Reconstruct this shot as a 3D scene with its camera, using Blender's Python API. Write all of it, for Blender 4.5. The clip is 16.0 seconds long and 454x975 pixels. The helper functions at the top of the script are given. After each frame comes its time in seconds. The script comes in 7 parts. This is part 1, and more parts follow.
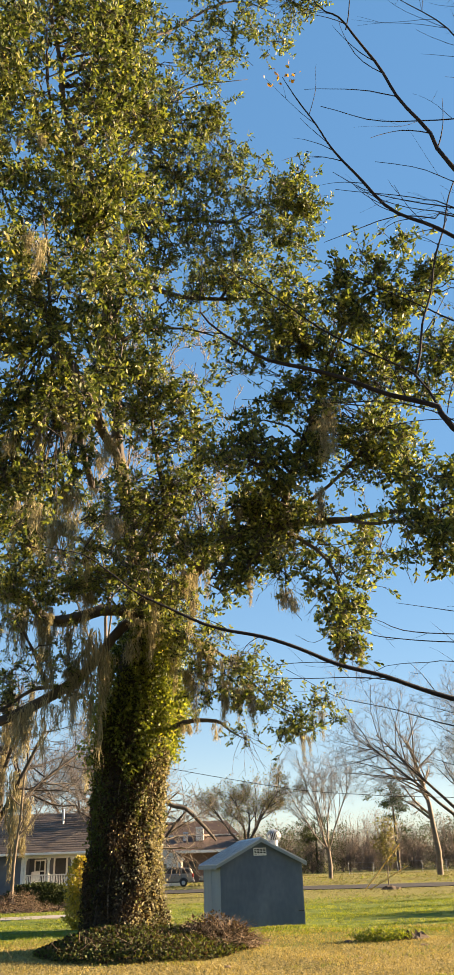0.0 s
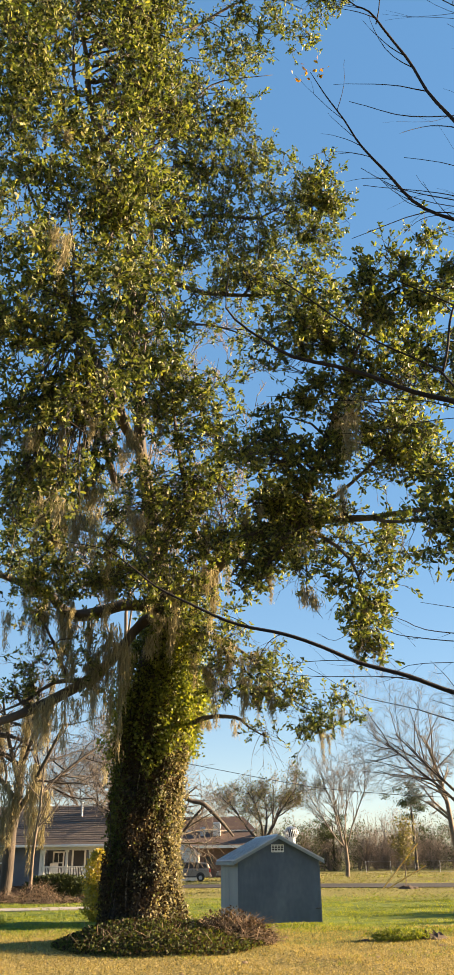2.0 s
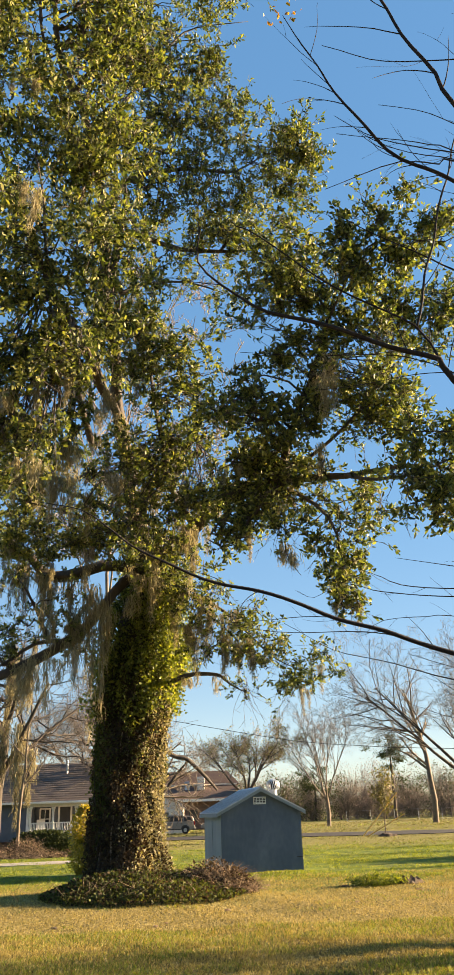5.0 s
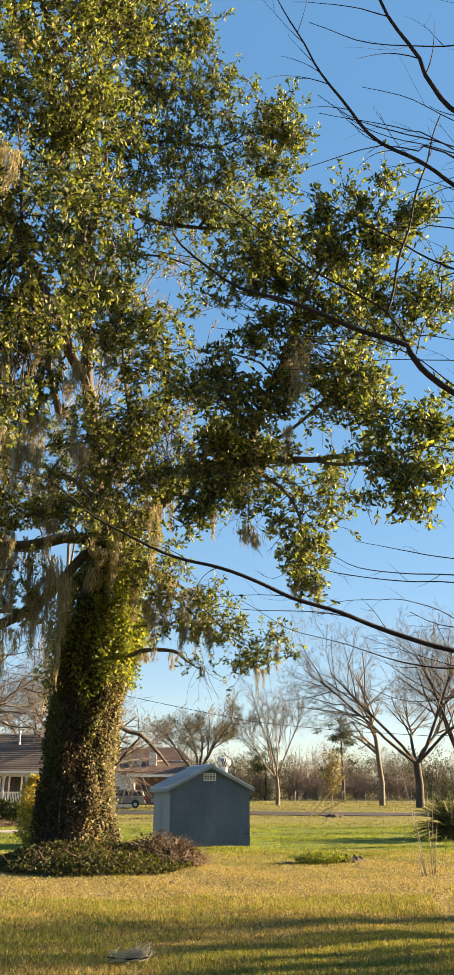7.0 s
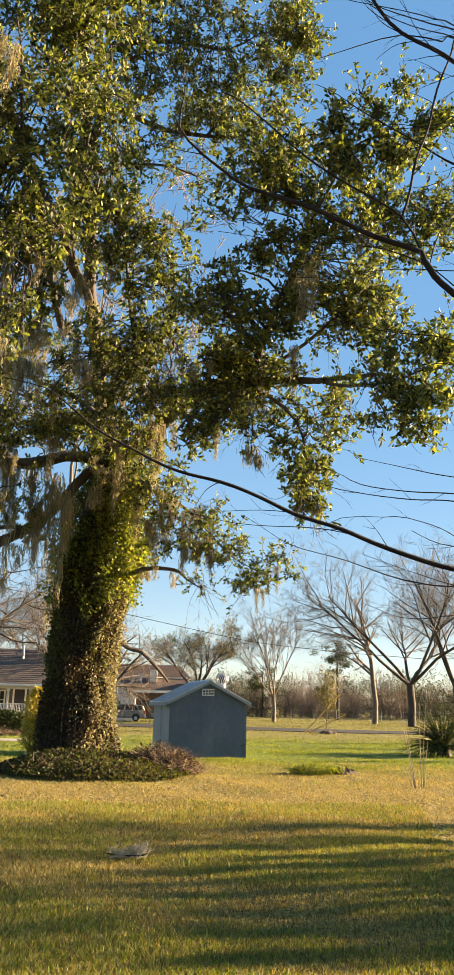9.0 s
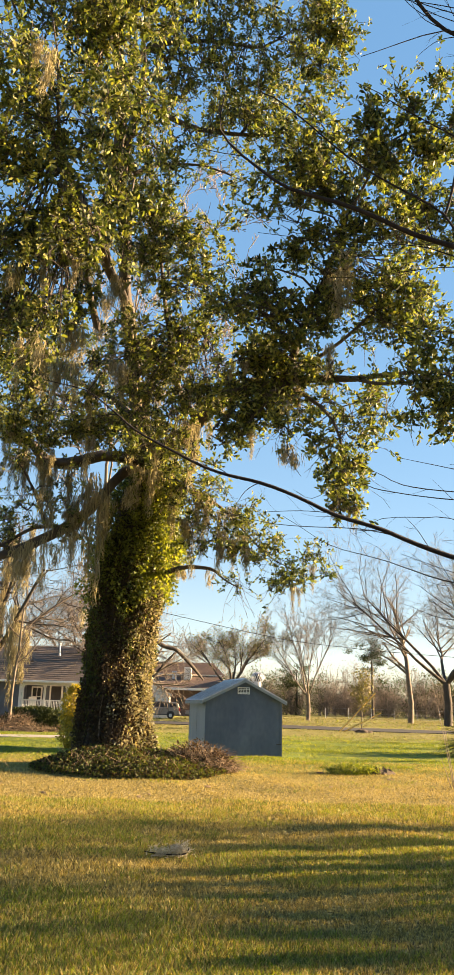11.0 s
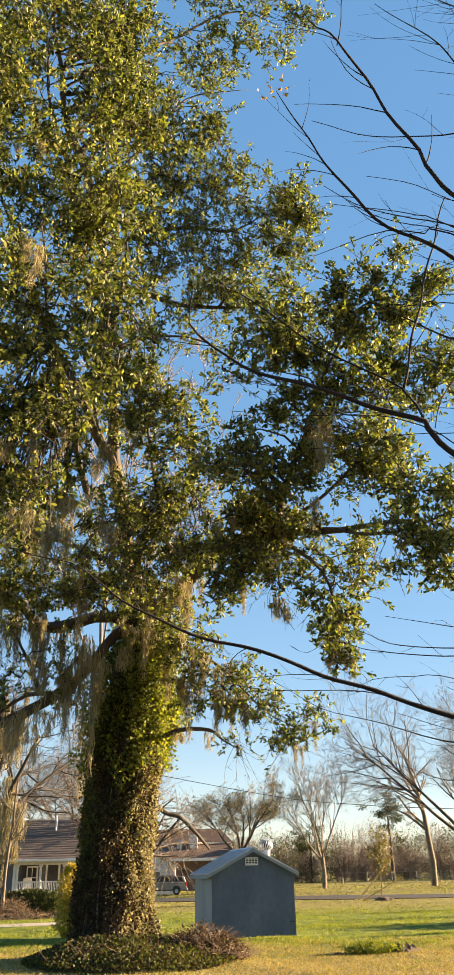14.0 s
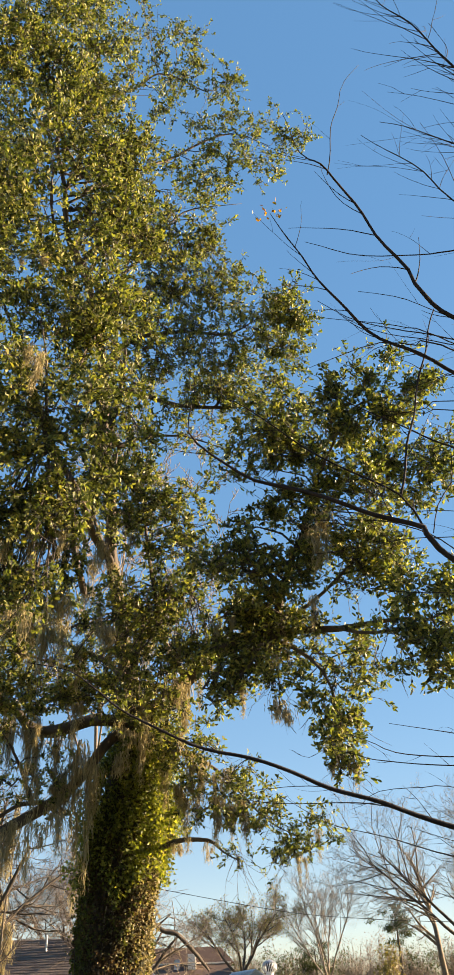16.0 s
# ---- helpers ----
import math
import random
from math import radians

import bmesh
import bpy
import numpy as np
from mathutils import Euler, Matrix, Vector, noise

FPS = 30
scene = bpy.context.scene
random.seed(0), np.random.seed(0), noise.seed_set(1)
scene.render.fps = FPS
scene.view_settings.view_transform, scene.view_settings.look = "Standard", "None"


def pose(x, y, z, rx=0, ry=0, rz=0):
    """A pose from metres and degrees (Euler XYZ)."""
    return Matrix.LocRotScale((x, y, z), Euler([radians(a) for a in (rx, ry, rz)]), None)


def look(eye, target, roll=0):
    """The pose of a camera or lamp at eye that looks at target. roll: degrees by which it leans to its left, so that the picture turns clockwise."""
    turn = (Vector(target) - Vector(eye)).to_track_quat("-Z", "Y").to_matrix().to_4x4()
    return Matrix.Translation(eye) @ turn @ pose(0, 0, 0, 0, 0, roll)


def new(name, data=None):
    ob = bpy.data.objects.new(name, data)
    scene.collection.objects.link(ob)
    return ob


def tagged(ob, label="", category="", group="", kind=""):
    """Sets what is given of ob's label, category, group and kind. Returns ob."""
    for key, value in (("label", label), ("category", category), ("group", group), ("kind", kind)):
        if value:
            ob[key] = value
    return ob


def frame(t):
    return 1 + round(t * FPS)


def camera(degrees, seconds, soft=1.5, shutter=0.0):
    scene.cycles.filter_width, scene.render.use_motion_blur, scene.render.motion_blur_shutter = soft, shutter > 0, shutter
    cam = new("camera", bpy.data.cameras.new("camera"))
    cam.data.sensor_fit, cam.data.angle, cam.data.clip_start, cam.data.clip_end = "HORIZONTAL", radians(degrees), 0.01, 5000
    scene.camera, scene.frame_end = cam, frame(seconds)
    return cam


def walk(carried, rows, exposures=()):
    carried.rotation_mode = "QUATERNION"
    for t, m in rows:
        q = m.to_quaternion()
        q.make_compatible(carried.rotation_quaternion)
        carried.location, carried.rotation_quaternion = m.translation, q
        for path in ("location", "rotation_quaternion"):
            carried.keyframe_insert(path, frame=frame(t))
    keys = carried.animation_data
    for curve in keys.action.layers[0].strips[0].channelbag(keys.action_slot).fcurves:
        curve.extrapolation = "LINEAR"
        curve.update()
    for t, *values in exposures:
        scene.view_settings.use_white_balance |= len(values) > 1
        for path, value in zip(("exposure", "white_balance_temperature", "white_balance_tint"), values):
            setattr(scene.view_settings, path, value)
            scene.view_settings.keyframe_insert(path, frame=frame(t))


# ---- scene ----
cam = camera(32.0, 16.0, soft=1.0)
PATH = [
    (0, (-2.16, -1.38, 1.901), (-2.076, 0.423, 2.763), -2.0),
    (0.5, (-2.158, -1.374, 1.897), (-2.086, 0.429, 2.759), -1.9),
    (1, (-2.17, -1.37, 1.898), (-2.111, 0.433, 2.762), -1.7),
    (1.5, (-2.177, -1.377, 1.903), (-2.132, 0.427, 2.765), -1.2),
    (2, (-2.188, -1.374, 1.907), (-2.156, 0.434, 2.762), -0.7),
    (2.5, (-2.192, -1.379, 1.905), (-2.166, 0.432, 2.754), -0.3),
    (3, (-2.201, -1.388, 1.909), (-2.178, 0.427, 2.75), -0.3),
    (3.5, (-2.186, -1.372, 1.897), (-2.165, 0.445, 2.731), -0.4),
    (4, (-2.164, -1.365, 1.897), (-2.133, 0.461, 2.714), -0.9),
    (4.5, (-2.149, -1.325, 1.907), (-2.084, 0.514, 2.691), -1.9),
    (7, (-2.108, -1.333, 1.855), (-1.944, 0.527, 2.57), 0.1),
    (7.5, (-2.101, -1.281, 1.823), (-1.922, 0.593, 2.5), 1.0),
    (8, (-2.083, -1.241, 1.801), (-1.89, 0.65, 2.423), 1.5),
    (8.5, (-2.087, -1.219, 1.792), (-1.898, 0.688, 2.364), 1.6),
    (9, (-2.098, -1.217, 1.776), (-1.934, 0.703, 2.312), 1.3),
    (11.5, (-2.175, -1.226, 1.816), (-2.117, 0.702, 2.344), 1.8),
    (12, (-2.175, -1.236, 1.824), (-2.143, 0.681, 2.391), 1.6),
    (12.5, (-2.166, -1.238, 1.83), (-2.142, 0.665, 2.445), 1.0),
    (13, (-2.129, -1.28, 1.86), (-2.096, 0.602, 2.536), 0.3),
    (13.5, (-2.085, -1.332, 1.901), (-2.024, 0.515, 2.664), -0.6),
    (14, (-2.06, -1.4, 1.937), (-1.974, 0.395, 2.814), -1.3),
    (14.5, (-2.092, -1.496, 2.005), (-1.996, 0.243, 2.987), -1.9),
    (15, (-2.083, -1.474, 2.011), (-1.988, 0.234, 3.047), -2.4),
    (15.5, (-2.077, -1.456, 2.011), (-1.983, 0.233, 3.077), -2.4),
    (16, (-2.088, -1.471, 2.023), (-1.992, 0.208, 3.105), -2.1),
]
# the film brightens a little while the view dips to the lawn
EXPOSURES = [(0, 2.48, 6800, 14), (4.5, 2.48, 6850, 14), (7.0, 2.52, 6850, 13), (9.0, 2.56, 6950, 14), (11.3, 2.76, 7500, 16), (12.0, 2.80, 7550, 16),
             (13.0, 2.78, 7500, 16), (14.0, 2.60, 7050, 15), (15.0, 2.46, 6950, 15), (16.0, 2.46, 6900, 15)]
walk(cam, [(t, look(eye, target, roll)) for t, eye, target, roll in PATH], EXPOSURES)

# ---- daylight: a low warm sun ahead on the right, clear blue sky ----
SUN_AZ, SUN_EL = 11.0, 14.0          # azimuth from +x towards +y, elevation
to_sun = Vector((math.cos(radians(SUN_EL)) * math.cos(radians(SUN_AZ)),
                 math.cos(radians(SUN_EL)) * math.sin(radians(SUN_AZ)), math.sin(radians(SUN_EL))))
world = bpy.data.worlds.new("sky")
scene.world = world
world.use_nodes = True
wn = world.node_tree.nodes
sky = wn.new("ShaderNodeTexSky")
sky.sky_type = "NISHITA"
sky.sun_disc = False
sky.sun_elevation = radians(SUN_EL)
sky.sun_rotation = radians(90.0 - SUN_AZ)
sky.air_density, sky.dust_density, sky.ozone_density = 0.9, 0.0, 2.5
wn["Background"].inputs["Strength"].default_value = 0.101
soft_sky = wn.new("ShaderNodeGamma")
soft_sky.inputs["Gamma"].default_value = 0.34
tone = wn.new("ShaderNodeHueSaturation")
tone.inputs["Saturation"].default_value = 2.2
tone.inputs["Hue"].default_value = 0.507
world.node_tree.links.new(sky.outputs[0], soft_sky.inputs["Color"])
world.node_tree.links.new(soft_sky.outputs[0], tone.inputs["Color"])
world.node_tree.links.new(tone.outputs[0], wn["Background"].inputs["Color"])
sun = new("sun", bpy.data.lights.new("sun", "SUN"))
sun.data.energy, sun.data.angle, sun.data.color = 5.0, radians(0.6), (1.0, 0.76, 0.47)
sun.matrix_world = look(to_sun * 100, (0, 0, 0))


# ---- materials ----
def shader(name, ramp, scale=3.0, detail=4.0, rough=0.8, bump=0.0, bump_scale=40.0, metal=0.0, spec=0.5,
           island=0.0, rand=0.0, translucent=0.0, stretch=(1, 1, 1), fine=0.25, fine_scale=30.0, tint=(1, 1, 1), glow=(1.9, 1.8, 0.5)):
    """A surface whose colour runs over a ramp by noise at two scales, with relief."""
    m = bpy.data.materials.new(name)
    m.use_nodes = True
    nt = m.node_tree
    nd, lk = nt.nodes, nt.links
    bsdf = nd["Principled BSDF"]
    geo = nd.new("ShaderNodeTexCoord")
    mp = nd.new("ShaderNodeMapping")
    mp.inputs["Scale"].default_value = stretch
    lk.new(geo.outputs["Object"], mp.inputs["Vector"])
    n1 = nd.new("ShaderNodeTexNoise")
    n1.inputs["Scale"].default_value, n1.inputs["Detail"].default_value = scale, detail
    n2 = nd.new("ShaderNodeTexNoise")
    n2.inputs["Scale"].default_value, n2.inputs["Detail"].default_value = fine_scale, 3.0
    lk.new(mp.outputs[0], n1.inputs["Vector"])
    lk.new(mp.outputs[0], n2.inputs["Vector"])
    mixv = nd.new("ShaderNodeMix")
    mixv.data_type = "FLOAT"
    mixv.inputs["Factor"].default_value = fine
    lk.new(n1.outputs["Fac"], mixv.inputs[2])
    lk.new(n2.outputs["Fac"], mixv.inputs[3])
    out = mixv.outputs[0]
    if island:
        g = nd.new("ShaderNodeNewGeometry")
        mi = nd.new("ShaderNodeMix")
        mi.data_type = "FLOAT"
        mi.inputs["Factor"].default_value = island
        lk.new(out, mi.inputs[2])
        lk.new(g.outputs["Random Per Island"], mi.inputs[3])
        out = mi.outputs[0]
    if rand:
        g = nd.new("ShaderNodeObjectInfo")
        mi = nd.new("ShaderNodeMix")
        mi.data_type = "FLOAT"
        mi.inputs["Factor"].default_value = rand
        lk.new(out, mi.inputs[2])
        lk.new(g.outputs["Random"], mi.inputs[3])
        out = mi.outputs[0]
    cr = nd.new("ShaderNodeValToRGB")
    els = cr.color_ramp.elements
    while len(els) < len(ramp):
        els.new(0.5)
    for e, (p, c) in zip(els, ramp):
        e.position, e.color = p, (c[0] * tint[0], c[1] * tint[1], c[2] * tint[2], 1)
    lk.new(out, cr.inputs["Fac"])
    lk.new(cr.outputs["Color"], bsdf.inputs["Base Color"])
    bsdf.inputs["Roughness"].default_value = rough
    bsdf.inputs["Metallic"].default_value = metal
    bsdf.inputs["Specular IOR Level"].default_value = spec
    if bump:
        nb = nd.new("ShaderNodeTexNoise")
        nb.inputs["Scale"].default_value, nb.inputs["Detail"].default_value = bump_scale, 5.0
        lk.new(mp.outputs[0], nb.inputs["Vector"])
        bp = nd.new("ShaderNodeBump")
        bp.inputs["Strength"].default_value = bump
        bp.inputs["Distance"].default_value = 0.05
        lk.new(nb.outputs["Fac"], bp.inputs["Height"])
        lk.new(bp.outputs["Normal"], bsdf.inputs["Normal"])
    if translucent:
        tr = nd.new("ShaderNodeBsdfTranslucent")
        ms = nd.new("ShaderNodeMixShader")
        ms.inputs[0].default_value = translucent
        br = nd.new("ShaderNodeMix")
        br.data_type = "RGBA"
        br.blend_type = "MULTIPLY"
        br.inputs["Factor"].default_value = 1.0
        br.inputs[7].default_value = (*glow, 1)
        lk.new(cr.outputs["Color"], br.inputs[6])
        lk.new(br.outputs[2], tr.inputs["Color"])
        lk.new(bsdf.outputs[0], ms.inputs[1])
        lk.new(tr.outputs[0], ms.inputs[2])
        lk.new(ms.outputs[0], nd["Material Output"].inputs["Surface"])
    return m


BARK = shader("bark", [(0.25, (0.02, 0.016, 0.012)), (0.5, (0.048, 0.038, 0.03)), (0.8, (0.11, 0.088, 0.066))], scale=2.5,
              bump=0.9, bump_scale=9, stretch=(1, 1, 0.35), rough=0.9)
BARK_PALE = shader("pale bark", [(0.3, (0.14, 0.11, 0.08)), (0.7, (0.34, 0.28, 0.21))], scale=4, bump=0.5, bump_scale=20, rough=0.9)
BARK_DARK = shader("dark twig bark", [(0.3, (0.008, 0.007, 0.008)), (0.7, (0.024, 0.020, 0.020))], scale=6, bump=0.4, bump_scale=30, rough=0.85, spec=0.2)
TWIG_GREY = shader("grey twig bark", [(0.3, (0.12, 0.095, 0.07)), (0.7, (0.30, 0.24, 0.18))], scale=1.0, rough=0.9)
LEAF = shader("broad evergreen leaf", [(0.15, (0.013, 0.019, 0.008)), (0.42, (0.078, 0.096, 0.034)), (0.7, (0.185, 0.195, 0.06)),
              (0.92, (0.32, 0.285, 0.088))], scale=0.45, island=0.78, rough=0.5, translucent=0.34, spec=0.22, fine_scale=3, glow=(1.45, 1.65, 0.55))
IVY_LEAF = shader("climbing ivy leaf", [(0.15, (0.045, 0.062, 0.013)), (0.5, (0.105, 0.132, 0.03)), (0.85, (0.205, 0.22, 0.062))],
                  scale=0.8, island=0.6, rough=0.42, translucent=0.48, fine_scale=4)
# darker copy of the ivy leaf, colours the trunk's shaded side
IVY_SHADE = shader("shade-toned ivy leaf", [(0.15, (0.025, 0.035, 0.012)), (0.5, (0.05, 0.065, 0.02)), (0.85, (0.10, 0.11, 0.035))],
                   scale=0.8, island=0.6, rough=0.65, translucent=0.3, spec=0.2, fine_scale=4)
IVY_DRY = shader("withered ivy leaf", [(0.15, (0.018, 0.014, 0.010)), (0.5, (0.042, 0.032, 0.022)), (0.85, (0.105, 0.085, 0.05))],
                 scale=1.0, island=0.6, rough=0.85, translucent=0.25, spec=0.15, fine_scale=4, glow=(1.8, 1.4, 0.8))
MOSS = shader("grey-tan hanging moss", [(0.2, (0.12, 0.11, 0.07)), (0.55, (0.245, 0.222, 0.14)), (0.85, (0.40, 0.36, 0.225))], scale=1.2,
              island=0.5, rough=0.95, translucent=0.35, spec=0.1, fine_scale=8, glow=(1.5, 1.4, 1.1))
SHRUB_LEAF = shader("yellow-green shrub leaf", [(0.2, (0.14, 0.13, 0.02)), (0.6, (0.30, 0.25, 0.03)), (0.9, (0.42, 0.30, 0.04))],
                    scale=1.0, island=0.6, rough=0.5, translucent=0.35)
HEDGE_LEAF = shader("dark hedge leaf", [(0.2, (0.02, 0.03, 0.012)), (0.8, (0.06, 0.075, 0.03))], scale=2, island=0.6, rough=0.8, translucent=0.15, spec=0.15)
OLIVE_LEAF = shader("dull olive leaf", [(0.2, (0.06, 0.06, 0.02)), (0.8, (0.16, 0.14, 0.05))], scale=0.5, island=0.6, rough=0.6, translucent=0.25)
DRY_BRUSH = shader("dry brush stems", [(0.2, (0.11, 0.075, 0.05)), (0.6, (0.24, 0.17, 0.115)), (0.9, (0.36, 0.27, 0.18))], scale=2, island=0.6, rough=0.9, translucent=0.1)
GRASS_BLADE = shader("winter lawn blades", [(0.2, (0.06, 0.052, 0.015)), (0.45, (0.18, 0.15, 0.042)), (0.7, (0.33, 0.268, 0.082)), (0.9, (0.46, 0.375, 0.13))],
                     scale=0.5, island=0.6, rough=0.7, translucent=0.3, fine_scale=3, glow=(1.6, 1.4, 0.7))
GREEN_BLADE = shader("fresh green weeds", [(0.2, (0.036, 0.054, 0.008)), (0.5, (0.105, 0.14, 0.014)), (0.85, (0.25, 0.27, 0.032))],
                     scale=0.6, island=0.5, rough=0.6, translucent=0.4, fine_scale=3)
FIELD_BLADE = shader("dull field grass", [(0.2, (0.085, 0.085, 0.025)), (0.5, (0.16, 0.145, 0.045)), (0.85, (0.25, 0.215, 0.075))],
                     scale=0.1, island=0.4, rough=0.8, translucent=0.15, fine_scale=0.6, glow=(1.4, 1.3, 0.7))
# pale dried leaf tone that paints sunlight on the trunk's right side
IVY_SUNLIT = shader("sun-toned dried ivy leaf", [(0.2, (0.10, 0.098, 0.058)), (0.8, (0.32, 0.30, 0.19))], scale=1.0, island=0.6, rough=0.7, translucent=0.3, glow=(1.6, 1.4, 0.8))
TWIG_TIP = shader("fine pale twigs", [(0.3, (0.13, 0.115, 0.095)), (0.7, (0.28, 0.25, 0.21))], scale=1.0, rough=0.9, translucent=0.45, glow=(1.4, 1.3, 1.1))
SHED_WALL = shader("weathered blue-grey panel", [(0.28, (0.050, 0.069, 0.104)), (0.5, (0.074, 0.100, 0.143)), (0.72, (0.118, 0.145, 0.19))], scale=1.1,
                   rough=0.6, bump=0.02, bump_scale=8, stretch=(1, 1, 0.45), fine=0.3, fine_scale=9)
# side walls and trim, a lighter grey than front and back
SHED_SIDE = shader("paler grey panel", [(0.25, (0.17, 0.20, 0.225)), (0.8, (0.25, 0.28, 0.30))], scale=1.6, rough=0.6, bump=0.1, bump_scale=14, stretch=(1, 1, 0.4))
GALV = shader("galvanised sheet", [(0.3, (0.30, 0.32, 0.35)), (0.7, (0.46, 0.48, 0.51))], scale=5, rough=0.42, metal=0.55, bump=0.06, bump_scale=30)
WHITE = shader("white paint", [(0.3, (0.66, 0.65, 0.62)), (0.7, (0.80, 0.79, 0.77))], scale=4, rough=0.5, bump=0.05)
CREAM = shader("cream lap wall", [(0.3, (0.58, 0.52, 0.44)), (0.7, (0.70, 0.64, 0.55))], scale=2, rough=0.7, bump=0.05)
SHINGLE = shader("brown-grey roof shingles", [(0.25, (0.06, 0.047, 0.04)), (0.55, (0.11, 0.085, 0.07)), (0.85, (0.17, 0.135, 0.11))], scale=1.0, rough=0.95,
                 bump=0.5, bump_scale=25, fine=0.5, fine_scale=14)
BROWN_ROOF = shader("reddish brown roof", [(0.25, (0.05, 0.03, 0.022)), (0.8, (0.125, 0.075, 0.055))], scale=0.6, rough=0.9, bump=0.3, bump_scale=15, fine=0.4)
SIDING = shader("slate blue siding", [(0.3, (0.075, 0.085, 0.11)), (0.7, (0.12, 0.135, 0.165))], scale=2, rough=0.7, bump=0.08)
BRICK_DARK = shader("dark brick wall", [(0.3, (0.10, 0.06, 0.045)), (0.7, (0.19, 0.115, 0.085))], scale=4, rough=0.9, bump=0.2)
DARK = shader("near-black fill", [(0.3, (0.012, 0.012, 0.014)), (0.7, (0.03, 0.03, 0.033))], scale=3, rough=0.5)
GLASS = shader("window glass", [(0.3, (0.02, 0.024, 0.03)), (0.7, (0.05, 0.055, 0.06))], scale=1, rough=0.06, spec=0.8)
ASPHALT = shader("worn asphalt", [(0.3, (0.03, 0.029, 0.029)), (0.7, (0.07, 0.065, 0.062))], scale=0.4, rough=0.95, spec=0.15, bump=0.3, bump_scale=20, fine=0.5)
CONCRETE = shader("old concrete drive", [(0.3, (0.24, 0.21, 0.18)), (0.7, (0.36, 0.32, 0.28))], scale=0.6, rough=0.9, bump=0.2, bump_scale=20)
CAR_PAINT = shader("silver-tan car paint", [(0.3, (0.20, 0.178, 0.155)), (0.7, (0.26, 0.235, 0.21))], scale=2, rough=0.4, metal=0.2)
TYRE = shader("tyre rubber", [(0.3, (0.015, 0.015, 0.015)), (0.7, (0.03, 0.03, 0.03))], scale=8, rough=0.9)
TAIL_RED = shader("red tail lamp", [(0.3, (0.35, 0.02, 0.015)), (0.7, (0.5, 0.03, 0.02))], scale=3, rough=0.2)
STAKE = shader("yellow pine stake", [(0.3, (0.42, 0.27, 0.07)), (0.7, (0.58, 0.40, 0.13))], scale=6, rough=0.8)
SOIL = shader("bare dark soil", [(0.3, (0.04, 0.028, 0.02)), (0.7, (0.11, 0.08, 0.055))], scale=3, rough=1, bump=0.8, bump_scale=12)
WOODS_TWIG = shader("far woods twigs", [(0.3, (0.13, 0.112, 0.098)), (0.7, (0.25, 0.215, 0.19))], scale=0.15, island=0.4, rough=1.0, spec=0.0, translucent=0.4, glow=(1.2, 1.1, 1.0))
WOODS_GREEN = shader("far evergreen leaves", [(0.3, (0.04, 0.048, 0.028)), (0.7, (0.09, 0.098, 0.055))], scale=0.15, island=0.4, rough=1.0, spec=0.0, translucent=0.3, glow=(1.3, 1.3, 0.8))
PALE_MOSS = shader("bleached fallen moss", [(0.3, (0.36, 0.33, 0.25)), (0.7, (0.58, 0.54, 0.43))], scale=6, island=0.4, rough=0.95, translucent=0.3, glow=(1.3, 1.2, 1.0))
ORANGE_LEAF = shader("orange dead leaf", [(0.3, (0.30, 0.14, 0.02)), (0.8, (0.48, 0.26, 0.05))], scale=2, island=0.6, rough=0.6, translucent=0.35)


# ---- geometry helpers ----
rng = np.random.default_rng(7)


def mesh_of(name, verts, faces, material, smooth=False):
    """A mesh from arrays: faces is an (n, k) array or a list of index tuples."""
    me = bpy.data.meshes.new(name)
    verts = np.asarray(verts, np.float32)
    if isinstance(faces, np.ndarray):
        n, k = faces.shape
        me.vertices.add(len(verts))
        me.vertices.foreach_set("co", verts.ravel())
        me.loops.add(n * k)
        me.loops.foreach_set("vertex_index", faces.astype(np.int32).ravel())
        me.polygons.add(n)
        me.polygons.foreach_set("loop_start", np.arange(0, n * k, k, dtype=np.int32))
        me.update(calc_edges=True)
    else:
        me.from_pydata([tuple(map(float, v)) for v in verts], [], faces)
    me.materials.append(material)
    if smooth:
        me.polygons.foreach_set("use_smooth", np.ones(len(me.polygons), bool))
    me.update()
    return me


def attach(name, me, parent=None, label="", m=None):
    ob = new(name, me)
    if m is not None:
        ob.matrix_basis = m
    ob.parent = parent
    if label:
        ob["label"] = label
    return ob


def part(name, bm, material, parent, label="", bevel=0.0, m=None):
    """Links a bmesh as one mesh object under a thing or a part."""
    if bevel:
        bmesh.ops.bevel(bm, geom=bm.edges[:], offset=bevel, segments=1, affect="EDGES", profile=0.5)
    me = bpy.data.meshes.new(name)
    bm.to_mesh(me)
    bm.free()
    me.materials.append(material)
    return attach(name, me, parent, label, m)


def thing(name, at, rz, label, category, group="", kind=""):
    ob = new(name)
    ob.empty_display_size = 0.2
    ob.matrix_basis = pose(*at, 0, 0, rz)
    return tagged(ob, label, category, group, kind)


def box(x0, x1, y0, y1, z0, z1, bm=None):
    bm = bm or bmesh.new()
    r = bmesh.ops.create_cube(bm, size=1.0)["verts"]
    bmesh.ops.scale(bm, vec=(x1 - x0, y1 - y0, z1 - z0), verts=r)
    bmesh.ops.translate(bm, vec=((x0 + x1) / 2, (y0 + y1) / 2, (z0 + z1) / 2), verts=r)
    return bm


